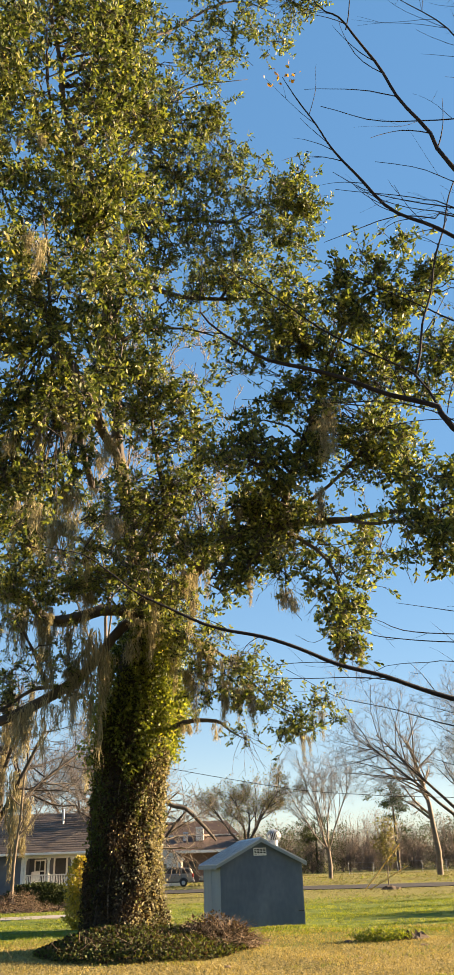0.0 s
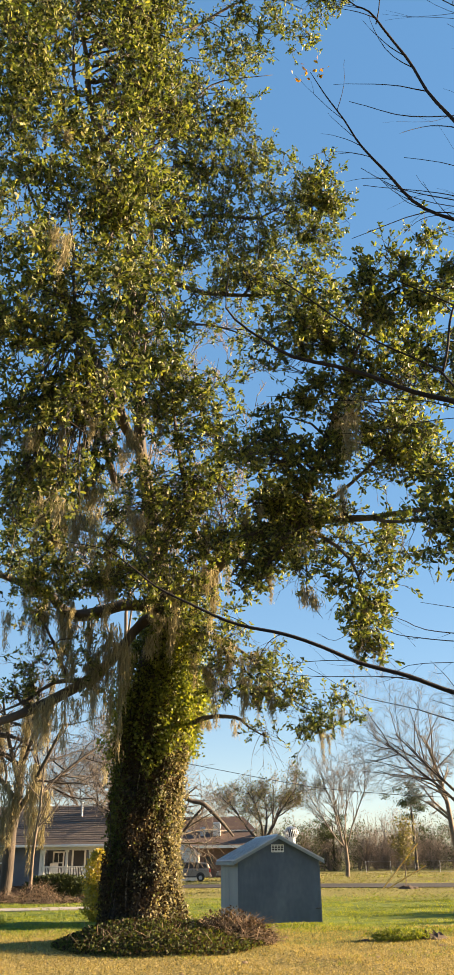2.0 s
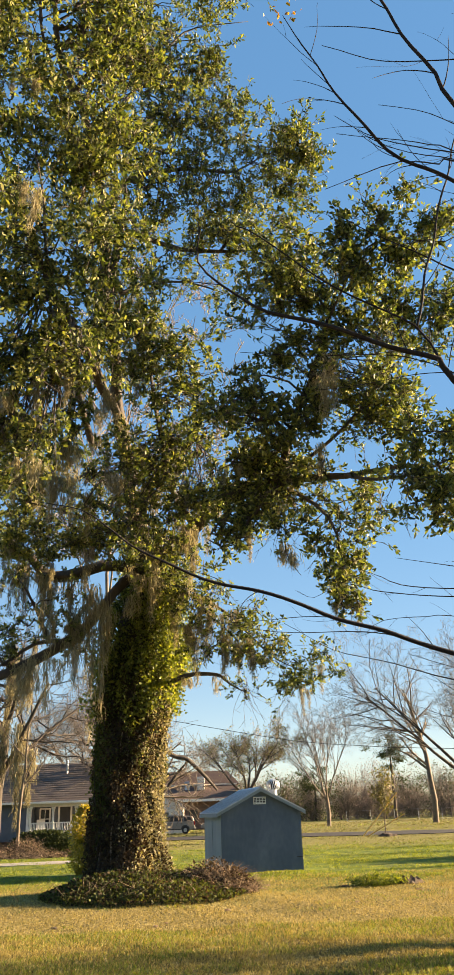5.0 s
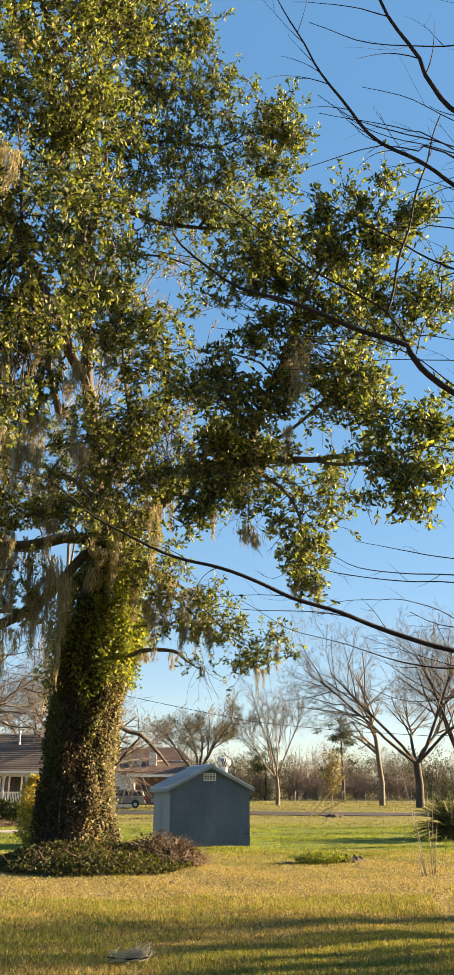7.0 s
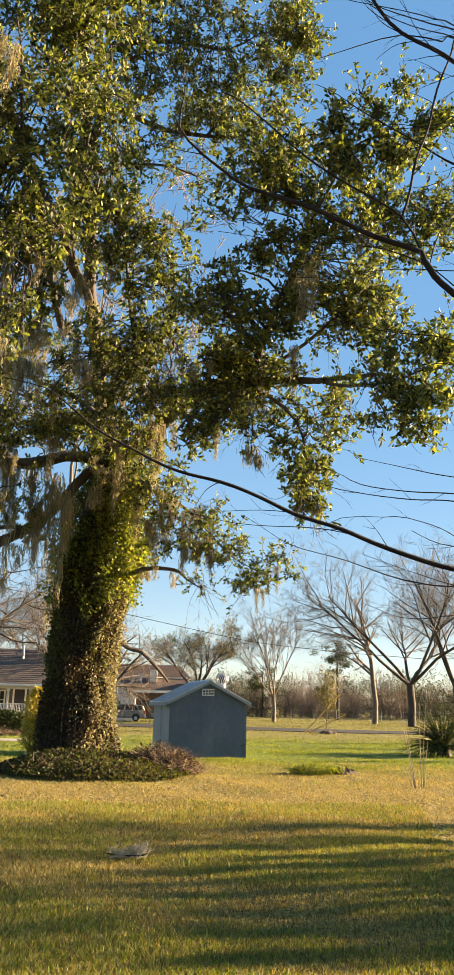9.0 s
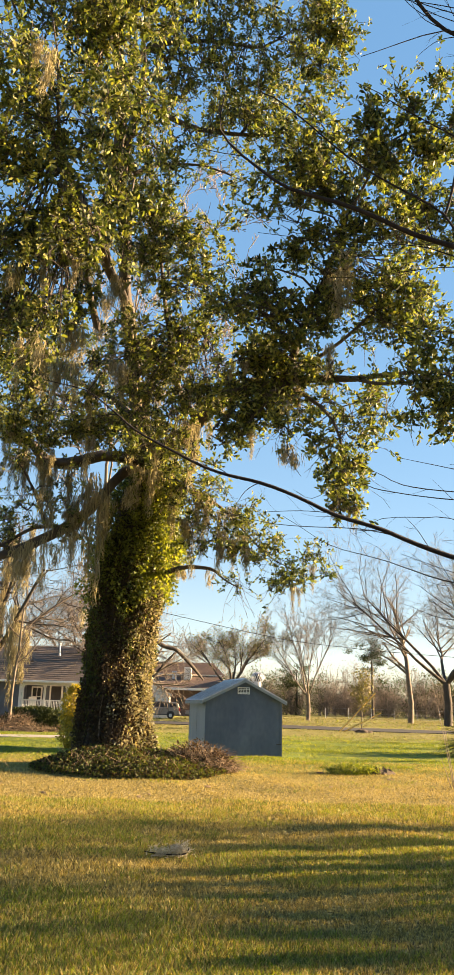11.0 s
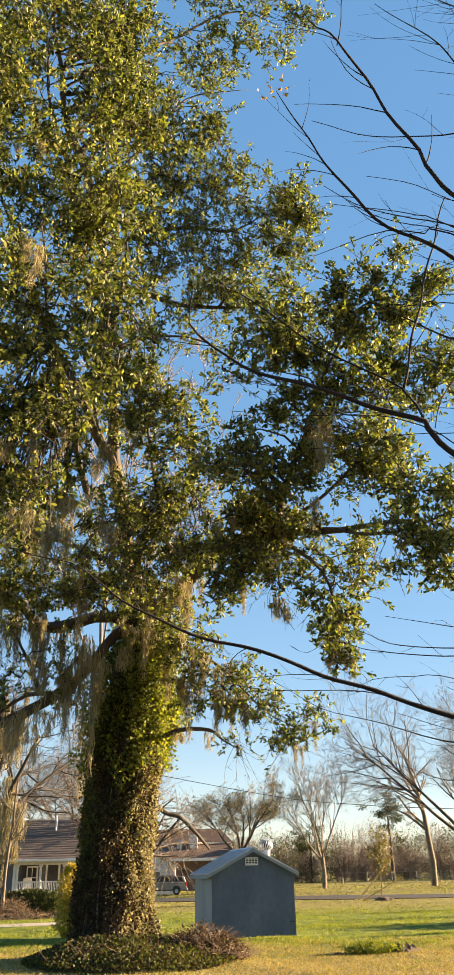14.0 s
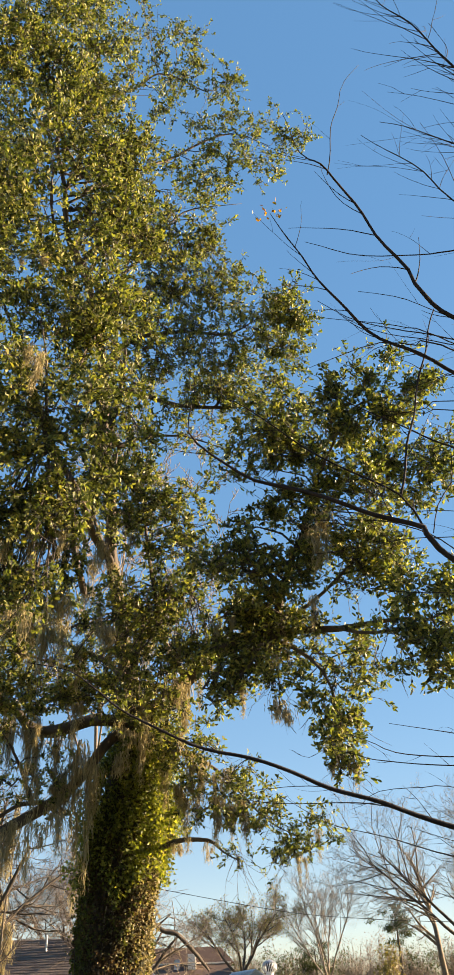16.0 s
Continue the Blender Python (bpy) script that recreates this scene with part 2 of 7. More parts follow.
def prism(points, axis, a, b):
    """A solid with a flat outline of (u, v), drawn out along x or y from a to b."""
    bm = bmesh.new()
    put = (lambda u, v, w: (w, u, v)) if axis == "x" else (lambda u, v, w: (u, w, v))
    lo = [bm.verts.new(put(u, v, a)) for u, v in points]
    hi = [bm.verts.new(put(u, v, b)) for u, v in points]
    bm.faces.new(lo)
    bm.faces.new(hi[::-1])
    for i in range(len(lo)):
        j = (i + 1) % len(lo)
        bm.faces.new((lo[i], hi[i], hi[j], lo[j]))
    bmesh.ops.recalc_face_normals(bm, faces=bm.faces[:])
    return bm


def cyl(r0, r1, z0, z1, n=16, bm=None, at=(0, 0)):
    bm = bm or bmesh.new()
    bmesh.ops.create_cone(bm, cap_ends=True, segments=n, radius1=r0, radius2=r1, depth=z1 - z0,
                          matrix=Matrix.Translation((at[0], at[1], (z0 + z1) / 2)))
    return bm


def frustums(seg, n=4):
    """Tapered sticks from rows x0 y0 z0 x1 y1 z1 r0 r1: vertices and faces."""
    seg = np.asarray(seg, float)
    p0, p1, r0, r1 = seg[:, 0:3], seg[:, 3:6], seg[:, 6], seg[:, 7]
    d = p1 - p0
    ln = np.linalg.norm(d, axis=1, keepdims=True)
    d = d / np.maximum(ln, 1e-9)
    ref = np.where(np.abs(d[:, 2:3]) > 0.9, np.array([[1.0, 0, 0]]), np.array([[0, 0, 1.0]]))
    u = np.cross(d, ref)
    u /= np.linalg.norm(u, axis=1, keepdims=True)
    v = np.cross(d, u)
    a = np.arange(n) * 2 * np.pi / n
    ring = np.cos(a)[None, :, None] * u[:, None, :] + np.sin(a)[None, :, None] * v[:, None, :]
    lo = p0[:, None, :] + ring * r0[:, None, None]
    hi = p1[:, None, :] + d[:, None, :] * (r1 * 0.3)[:, None, None] + ring * r1[:, None, None]
    verts = np.concatenate([lo, hi], axis=1).reshape(-1, 3)
    base = (np.arange(len(seg)) * 2 * n)[:, None, None]
    i = np.arange(n)
    j = (i + 1) % n
    f = np.stack([i, j, j + n, i + n], axis=1)[None] + base
    return verts, f.reshape(-1, 4)


def spline(points, step=0.35):
    """Smooth line through points of (x, y, z, r), sampled at a step."""
    p = np.asarray(points, float)
    q = np.vstack([2 * p[0] - p[1], p, 2 * p[-1] - p[-2]])
    out = []
    for k in range(1, len(q) - 2):
        n = max(2, int(np.linalg.norm(q[k + 1, :3] - q[k, :3]) / step))
        for t in np.linspace(0, 1, n, endpoint=False):
            out.append(0.5 * (2 * q[k] + (q[k + 1] - q[k - 1]) * t + (2 * q[k - 1] - 5 * q[k] + 4 * q[k + 1] - q[k + 2]) * t * t
                              + (3 * q[k] - q[k - 1] - 3 * q[k + 1] + q[k + 2]) * t ** 3))
    out.append(q[-2])
    return np.array(out)


def tube(line, n=10, rough=0.0, seed=0):
    """A closed round bar along a sampled line with radii; rough makes it knotty."""
    line = np.asarray(line, float)
    p, r = line[:, :3], np.maximum(line[:, 3], 0.002)
    d = np.gradient(p, axis=0)
    d /= np.linalg.norm(d, axis=1, keepdims=True)
    ref = np.array([0.31, 0.17, 0.05]) if abs(d[:, 2]).mean() > 0.7 else np.array([0.02, 0.05, 1.0])
    u = np.cross(d, ref)
    u /= np.linalg.norm(u, axis=1, keepdims=True)
    v = np.cross(d, u)
    a = np.arange(n) * 2 * np.pi / n
    rr = np.repeat(r[:, None], n, axis=1)
    if rough:
        g = np.random.default_rng(seed)
        rr = rr * (1 + rough * (g.random(rr.shape) - 0.5) + rough * 0.8 * np.sin(a * 3 + 5 * g.random())[None])
    ring = np.cos(a)[None, :, None] * u[:, None, :] + np.sin(a)[None, :, None] * v[:, None, :]
    verts = (p[:, None, :] + ring * rr[:, :, None]).reshape(-1, 3)
    i = np.arange(n)
    j = (i + 1) % n
    f = (np.stack([i, j, j + n, i + n], axis=1)[None] + (np.arange(len(p) - 1) * n)[:, None, None]).reshape(-1, 4)
    cap = len(verts)
    verts = np.vstack([verts, p[0], p[-1]])
    last = (len(p) - 1) * n
    tri = [(cap, b, a_) for a_, b in zip(i, j)] + [(cap + 1, last + a_, last + b) for a_, b in zip(i, j)]
    return verts, [tuple(map(int, q)) for q in f] + [tuple(map(int, q)) for q in tri]


def unit(v):
    return v / np.maximum(np.linalg.norm(v, axis=-1, keepdims=True), 1e-9)


def leaves(at, along, size, width, g, fold=0.25):
    """Folded pointed leaves: foot, direction and length of each. Vertices and triangles."""
    n = len(at)
    along = unit(along)
    side = unit(np.cross(along, unit(g.normal(size=(n, 3)))))
    up = np.cross(side, along)
    s = np.asarray(size)[:, None] if np.ndim(size) else np.full((n, 1), size)
    w = s * width
    tip = at + along * s - up * s * fold * 0.15
    a1 = at + along * s * 0.5 + side * w * 0.5 + up * s * fold * 0.45
    a2 = at + along * s * 0.5 - side * w * 0.5 + up * s * fold * 0.45
    verts = np.stack([at, a1, tip, a2], axis=1).reshape(-1, 3)
    f = np.array([[0, 1, 2], [0, 2, 3]])
    faces = (f[None] + (np.arange(n) * 4)[:, None, None]).reshape(-1, 3)
    return verts, faces


def broad_leaves(at, along, size, width, g):
    """Blunt cupped leaves, widest towards the tip: one five-sided face each."""
    n = len(at)
    along = unit(along)
    side = unit(np.cross(along, unit(g.normal(size=(n, 3)))))
    up = np.cross(side, along)
    s = np.asarray(size)[:, None]
    rows = [at]
    for d, w, h in ((0.45, 0.46, 0.06), (0.95, 0.26, 0.0), (0.95, -0.26, 0.0), (0.45, -0.46, 0.06)):
        rows.append(at + along * s * d + side * s * width * w + up * s * h)
    return np.stack(rows, axis=1).reshape(-1, 3), np.arange(n * 5).reshape(-1, 5)


class Merge:
    """Collects vertices and equal-sided faces into one array pair."""

    def __init__(self):
        self.v, self.f, self.n = [], [], 0

    def add(self, v, f):
        self.v.append(v)
        self.f.append(f + self.n)
        self.n += len(v)

    def mesh(self, name, material, smooth=False):
        return mesh_of(name, np.vstack(self.v), np.vstack(self.f), material, smooth)


# ---- ground ----
def ground_height(x, y):
    x, y = np.asarray(x, float), np.asarray(y, float)
    near = np.exp(-((x + 1) ** 2 + (y - 18) ** 2) / 900.0)
    h = 0.03 * np.sin(x * 0.9 + 1.3 * np.sin(y * 0.35)) * np.cos(y * 0.7 + 0.5 * x) + 0.015 * np.sin(2.3 * x + 1.1 * y)
    mound = 0.22 * np.exp(-(((x + 3.8) / 2.3) ** 2 + ((y - 21.9) / 2.3) ** 2))
    return near * h * np.clip((y - 2) / 5, 0, 1) + mound


def ground_material():
    """Winter lawn: straw-yellow nearby, a fresher green belt of weeds across the middle, patches all over."""
    m = bpy.data.materials.new("lawn soil and thatch")
    m.use_nodes = True
    nd, lk = m.node_tree.nodes, m.node_tree.links
    bsdf = nd["Principled BSDF"]
    co = nd.new("ShaderNodeTexCoord")

    def noise_node(scale, detail=4.0):
        n = nd.new("ShaderNodeTexNoise")
        n.inputs["Scale"].default_value, n.inputs["Detail"].default_value = scale, detail
        lk.new(co.outputs["Object"], n.inputs["Vector"])
        return n.outputs["Fac"]

    def ramp(fac, stops):
        r = nd.new("ShaderNodeValToRGB")
        while len(r.color_ramp.elements) < len(stops):
            r.color_ramp.elements.new(0.5)
        for e, (p, c) in zip(r.color_ramp.elements, stops):
            e.position, e.color = p, (*c, 1)
        lk.new(fac, r.inputs["Fac"])
        return r.outputs["Color"]

    def mix(fac, a, b):
        n = nd.new("ShaderNodeMix")
        n.data_type = "RGBA"
        lk.new(fac, n.inputs["Factor"])
        lk.new(a, n.inputs[6])
        lk.new(b, n.inputs[7])
        return n.outputs[2]

    straw = ramp(noise_node(16.0, 9), [(0.36, (0.06, 0.05, 0.018)), (0.5, (0.21, 0.168, 0.058)), (0.64, (0.42, 0.335, 0.13))])
    green = ramp(noise_node(1.6, 8), [(0.3, (0.035, 0.062, 0.008)), (0.5, (0.09, 0.138, 0.014)), (0.7, (0.22, 0.23, 0.032))])
    sep = nd.new("ShaderNodeSeparateXYZ")
    lk.new(co.outputs["Object"], sep.inputs[0])
    wob = nd.new("ShaderNodeMath")
    wob.operation = "MULTIPLY_ADD"
    wob.inputs[1].default_value = 6.0
    lk.new(noise_node(0.35, 3), wob.inputs[0])
    lk.new(sep.outputs["Y"], wob.inputs[2])
    band = nd.new("ShaderNodeValToRGB")
    els = band.color_ramp.elements
    for p, v in ((0.22, 0.0), (0.29, 0.9), (0.46, 0.92), (0.56, 0.35)):
        e = els.new(p) if p not in (0.22, 0.56) else (els[0] if p == 0.22 else els[len(els) - 1])
        e.position, e.color = p, (v, v, v, 1)
    sc = nd.new("ShaderNodeMath")
    sc.operation = "DIVIDE"
    sc.inputs[1].default_value = 100.0
    lk.new(wob.outputs[0], sc.inputs[0])
    lk.new(sc.outputs[0], band.inputs["Fac"])
    col = mix(band.outputs["Color"], straw, green)
    patch = nd.new("ShaderNodeValToRGB")
    patch.color_ramp.elements[0].position, patch.color_ramp.elements[1].position = 0.55, 0.72
    lk.new(noise_node(0.9, 5), patch.inputs["Fac"])
    pm = nd.new("ShaderNodeMath")
    pm.operation = "MULTIPLY"
    pm.inputs[1].default_value = 0.55
    lk.new(patch.outputs["Color"], pm.inputs[0])
    col = mix(pm.outputs[0], col, ramp(noise_node(9), [(0.3, (0.07, 0.085, 0.02)), (0.7, (0.16, 0.15, 0.035))]))
    lk.new(col, bsdf.inputs["Base Color"])
    bsdf.inputs["Roughness"].default_value = 0.95
    bsdf.inputs["Specular IOR Level"].default_value = 0.15
    bp = nd.new("ShaderNodeBump")
    bp.inputs["Strength"].default_value, bp.inputs["Distance"].default_value = 1.0, 0.09
    lk.new(noise_node(14.0, 8), bp.inputs["Height"])
    lk.new(bp.outputs["Normal"], bsdf.inputs["Normal"])
    return m


def build_ground():
    near = np.arange(-30, 60.1, 0.5)
    far = 60 * 1.16 ** np.arange(1, 27)
    ys = np.concatenate([-30 - 60 * (1.3 ** np.arange(14, 0, -1) - 1), near, far])
    side = np.arange(0, 24.1, 0.5)
    wide = 24 * 1.17 ** np.arange(1, 31)
    xs = np.concatenate([-wide[::-1], -side[:0:-1], side, wide])
    gx, gy = np.meshgrid(xs, ys)
    v = np.stack([gx.ravel(), gy.ravel(), ground_height(gx, gy).ravel()], axis=1)
    nx, ny = len(xs), len(ys)
    i, j = np.meshgrid(np.arange(nx - 1), np.arange(ny - 1))
    a = (j * nx + i).ravel()
    f = np.stack([a, a + 1, a + 1 + nx, a + nx], axis=1)
    tagged(new("ground", mesh_of("ground", v, f, ground_material(), True)), "straw-yellow winter lawn with greener weedy patches", "lawn", kind="structure")


build_ground()


def strip(name, points, width, z, material, label, category):
    """A flat road along points, a little above the lawn."""
    line = spline([(x, y, z, width / 2) for x, y in points], 3.0)
    d = unit(np.gradient(line[:, :2], axis=0))
    nrm = np.stack([-d[:, 1], d[:, 0]], axis=1)
    g = np.random.default_rng(3)
    w = line[:, 3:4] * (1 + 0.06 * g.normal(size=(len(line), 1)))
    a = np.hstack([line[:, :2] + nrm * w, np.full((len(line), 1), z)])
    b = np.hstack([line[:, :2] - nrm * w, np.full((len(line), 1), z)])
    v = np.vstack([a, b, a - (0, 0, 0.3), b - (0, 0, 0.3)])
    n = len(line)
    f = []
    for k in range(n - 1):
        f += [(k, k + 1, n + k + 1, n + k), (k, 2 * n + k, 2 * n + k + 1, k + 1), (n + k, n + k + 1, 3 * n + k + 1, 3 * n + k)]
    tagged(new(name, mesh_of(name, v, f, material)), label, category, kind="structure")


strip("road", [(-90, 78), (-30, 77), (2, 74.5), (14, 70), (40, 66), (90, 64)], 10.0, 0.05, ASPHALT, "narrow worn grey asphalt road across the lawn", "road")
strip("driveway", [(-40, 38.5), (-20, 39.2), (-10, 40.2), (-7.2, 41.6), (-6.6, 46), (-7.6, 57)], 2.2, 0.04, CONCRETE, "pale old concrete driveway in front of the house", "driveway")


# ---- lawn blades ----
def blades(name, x0, x1, y0, y1, count, tall, wide, material, label, keep=None, seed=1):
    g = np.random.default_rng(seed)
    u = g.random(count)
    y = y0 + (y1 - y0) * u ** 1.35
    half = (x1 - x0) / 2
    x = (x0 + x1) / 2 + (g.random(count) * 2 - 1) * half * (0.45 + 0.55 * (y - y0) / (y1 - y0))
    if keep is not None:
        k = keep(x, y, g.random(count))
        x, y = x[k], y[k]
    n = len(x)
    foot = np.stack([x, y, ground_height(x, y) - 0.005], axis=1)
    h = tall * (0.45 + 0.9 * g.random(n)) * (1 + 0.012 * (y - y0))
    lean = g.normal(size=(n, 2)) * 0.55
    tip = foot + np.stack([lean[:, 0] * h, lean[:, 1] * h, h], axis=1)
    a = g.random(n) * 2 * np.pi
    w = wide * (0.6 + 0.8 * g.random(n)) * (1 + 0.03 * (y - y0))
    off = np.stack([np.cos(a) * w, np.sin(a) * w, np.zeros(n)], axis=1)
    v = np.stack([foot - off, foot + off, tip], axis=1).reshape(-1, 3)
    f = np.arange(n * 3).reshape(-1, 3)
    return tagged(new(name, mesh_of(name, v, f, material)), label, "grass", kind="stuff")


def soft(x, y, s):
    return 0.5 + 0.25 * np.sin(x * s + 1.7 * np.sin(y * s * 0.8)) + 0.25 * np.sin(y * s * 1.3 + 1.1 * np.sin(x * s * 0.7 + 2))


def off_road(x, y):
    return np.abs(y - np.interp(x, [-90, -30, 2, 14, 40, 90], [78, 77, 74.5, 70, 66, 64])) > 5.0


blades("grass", -11.5, 8.5, 4.5, 27, 170000, 0.040, 0.005, GRASS_BLADE, "short dry straw-coloured lawn grass", seed=1)
blades("grass", -11.5, 8.5, 4.5, 27, 110000, 0.044, 0.0055, GREEN_BLADE, "short green lawn grass between the straw",
       lambda x, y, r: soft(x, y, 1.1) * 0.6 + soft(x, y, 3.7) * 0.5 > 0.44 + 0.4 * r + 0.26 * (y > 12.5), seed=2)
blades("grass", -6.2, 3.2, 4.5, 15.0, 90000, 0.045, 0.0065, GRASS_BLADE, "fine dry lawn blades", seed=8)
blades("grass", -6.2, 3.2, 4.5, 15.0, 80000, 0.05, 0.0065, GREEN_BLADE, "fine green lawn blades",
       lambda x, y, r: soft(x, y, 1.1) * 0.6 + soft(x, y, 3.7) * 0.5 > 0.32 + 0.4 * r, seed=9)
blades("grass", -24, 22, 25.0, 46, 60000, 0.07, 0.012, GREEN_BLADE, "taller tufts of bright green weeds",
       lambda x, y, r: (soft(x, y, 0.9) * 0.6 + soft(x, y, 3.1) * 0.5 > 0.5 + 0.3 * r) & (np.hypot(x - 0, y - 31) > 2.6) & (np.hypot(x + 4.2, y - 22.5) > 3), seed=10)
blades("grass", -24, 22, 23.0, 50, 90000, 0.05, 0.012, GREEN_BLADE, "fresh green weeds and clover behind the lawn",
       lambda x, y, r: (soft(x, y, 0.6) * 0.6 + soft(x, y, 2.1) * 0.5 > 0.4 + 0.3 * r) & (y > 24.5 + 0.8 * np.sin(x)), seed=3)
blades("grass", -45, 75, 44, 150, 42000, 0.06, 0.028, FIELD_BLADE, "dry tufted grass of the far field",
       lambda x, y, r: (soft(x, y, 0.25) * 0.6 + soft(x, y, 0.9) * 0.5 > 0.35 + 0.3 * r) & off_road(x, y), seed=4)
blades("grass", -45, 75, 44, 120, 22000, 0.07, 0.028, GREEN_BLADE, "green tufts of the far field",
       lambda x, y, r: (soft(x, y, 0.31) * 0.6 + soft(x, y, 1.1) * 0.5 > 0.5 + 0.35 * r) & off_road(x, y), seed=5)
blades("grass", -1.9, 2.2, 28.2, 29.2, 1500, 0.06, 0.010, GREEN_BLADE, "green grass along the shed", lambda x, y, r: y < 28.75 + 0.157 * (x + 1.43), seed=6)


# ---- the big evergreen tree ----
ROOT = np.array([-4.05, 22.6, 0.0])


class Bough:
    """One limb of a tree: the wood, the finer branches to each clump, and the clumps of leaves."""

    def __init__(self, name, line, clumps, density=1.0, leaf=0.13, seed=1, label="", spread=True, dangle=0):
        self.name, self.clumps, self.density, self.leaf, self.seed, self.label = name, clumps, density, leaf, seed, label
        self.spread, self.dangle = spread, dangle
        self.line = spline([(x, y, z, r * 0.64) for x, y, z, r in line], 0.4)
        g = np.random.default_rng(seed)
        k = np.arange(len(self.line))
        self.line[:, :3] += 0.05 * np.stack([np.sin(k * 0.9 + g.random() * 6), np.cos(k * 0.7 + g.random() * 6), np.sin(k * 0.6)], axis=1)

    def fill(self, g):
        """Smaller clumps towards the nearest neighbour, so that the foliage hangs together."""
        out = [(x, y, z, a * 1.2, b * 1.1, c * 1.2) for x, y, z, a, b, c in self.clumps]
        for i, p in enumerate(self.clumps if self.spread else []):
            rest = sorted((math.dist(p[:3], q[:3]), q) for k, q in enumerate(self.clumps) if k != i)
            for dist, q in rest[:2]:
                t = 0.4 + 0.2 * g.random()
                out.append(tuple((u * (1 - t) + v * t) * (1 if k < 3 else 0.85) + (0.3 * g.normal() if k < 3 else 0) for k, (u, v) in enumerate(zip(p, q))))
        return out

    def build(self, parent, bark, leaf_material):
        g = np.random.default_rng(self.seed)
        wood = attach("limb", mesh_of("limb", *tube(self.line, 10, 0.28, self.seed), bark, True), parent, self.label)
        seg, feet, ways = [], [], []
        for cx, cy, cz, rx, ry, rz in self.fill(g):
            c, r = np.array([cx, cy, cz]), np.array([rx, ry, rz])
            i = np.argmin(np.linalg.norm(self.line[:, :3] - c, axis=1) + 0.3 * np.abs(np.arange(len(self.line)) - len(self.line) * 0.7) * 0.2)
            p, rad = self.line[i, :3], min(self.line[i, 3] * 0.6, 0.07)
            path = [p + (c - p) * t + np.array([0, 0, 0.25 * np.linalg.norm(c - p) * math.sin(math.pi * t) * (0.4 + 0.5 * g.random())])
                    + g.normal(size=3) * 0.06 for t in np.linspace(0, 1, 6)]
            for q in range(5):
                seg.append((*path[q], *path[q + 1], rad * (1 - q * 0.13), rad * (1 - (q + 1) * 0.13)))
            count = int(self.density * 132 * (rx * ry * rz) ** 0.72) + int(46 * self.density)
            rays = max(7, int(count / 10))
            per = max(4, count // rays)
            for _ in range(rays):
                d = unit(g.normal(size=3))
                e = c + d * r * (0.45 + 1.5 * g.random() ** 0.8)
                s = path[int(g.integers(2, 6))] * 0.6 + c * 0.4
                m = (s + e) / 2 + g.normal(size=3) * 0.14
                seg.append((*s, *m, rad * 0.36, rad * 0.24))
                seg.append((*m, *e, rad * 0.24, 0.006))
                for _ in range(per):
                    t = 0.4 + 0.65 * g.random() ** 0.8
                    base = s + (m - s) * 2 * t if t < 0.5 else m + (e - m) * (2 * t - 1)
                    q = base + g.normal(size=3) * (0.13 + 0.14 * g.random())
                    if len(feet) > 3 and soft(q[0] + 0.4 * q[1], q[2], 2.4) < 0.10 + 0.10 * g.random():
                        continue
                    seg.append((*base, *q, 0.007, 0.003))
                    way = unit(q - base + unit(e - s) * 0.1 + np.array([0, 0, 0.05]))
                    n = int(g.integers(9, 15))
                    u = g.random((n, 1)) ** 0.4
                    feet.append(base * (1 - u) + q * u + g.normal(size=(n, 3)) * 0.022)
                    ways.append(way * 0.75 + g.normal(size=(n, 3)) * 0.7)
        for _ in range(self.dangle):
            cx, cy, cz, rx, ry, rz = self.clumps[int(g.integers(len(self.clumps)))]
            p = np.array([cx + rx * g.normal() * 0.5, cy + ry * g.normal() * 0.4, cz - rz * 0.4])
            w = unit(np.array([g.normal() * 0.5, g.normal() * 0.3, -1.0]))
            ln = 0.5 + 0.7 * g.random()
            for q in range(6):
                w = unit(w + g.normal(size=3) * 0.16 + np.array([0.05, 0, 0.05]))
                e = p + w * ln / 6
                seg.append((*p, *e, 0.008 - 0.001 * q, 0.007 - 0.001 * q))
                if g.random() < 0.4:
                    e2 = p + unit(w + g.normal(size=3) * 0.7) * ln * 0.25
                    seg.append((*p, *e2, 0.005, 0.003))
                p = e
        v, f = frustums(seg, 3)
        attach("branchlet", mesh_of("branchlet", v, f, bark), parent)["kind"] = "stuff"
        feet, ways = np.vstack(feet), np.vstack(ways)
        size = self.leaf * 0.98 * (0.6 + 0.6 * g.random(len(feet)))
        v, f = broad_leaves(feet, ways, size, 0.46, g)
        ob = attach("crown", mesh_of("crown", v, f, leaf_material), parent)
        ob["kind"] = "stuff"
        return wood


def col(x, y, z, rx, rz, ry=None):
    return (x, y, z, rx, ry or (rx + rz) * 0.5, rz)


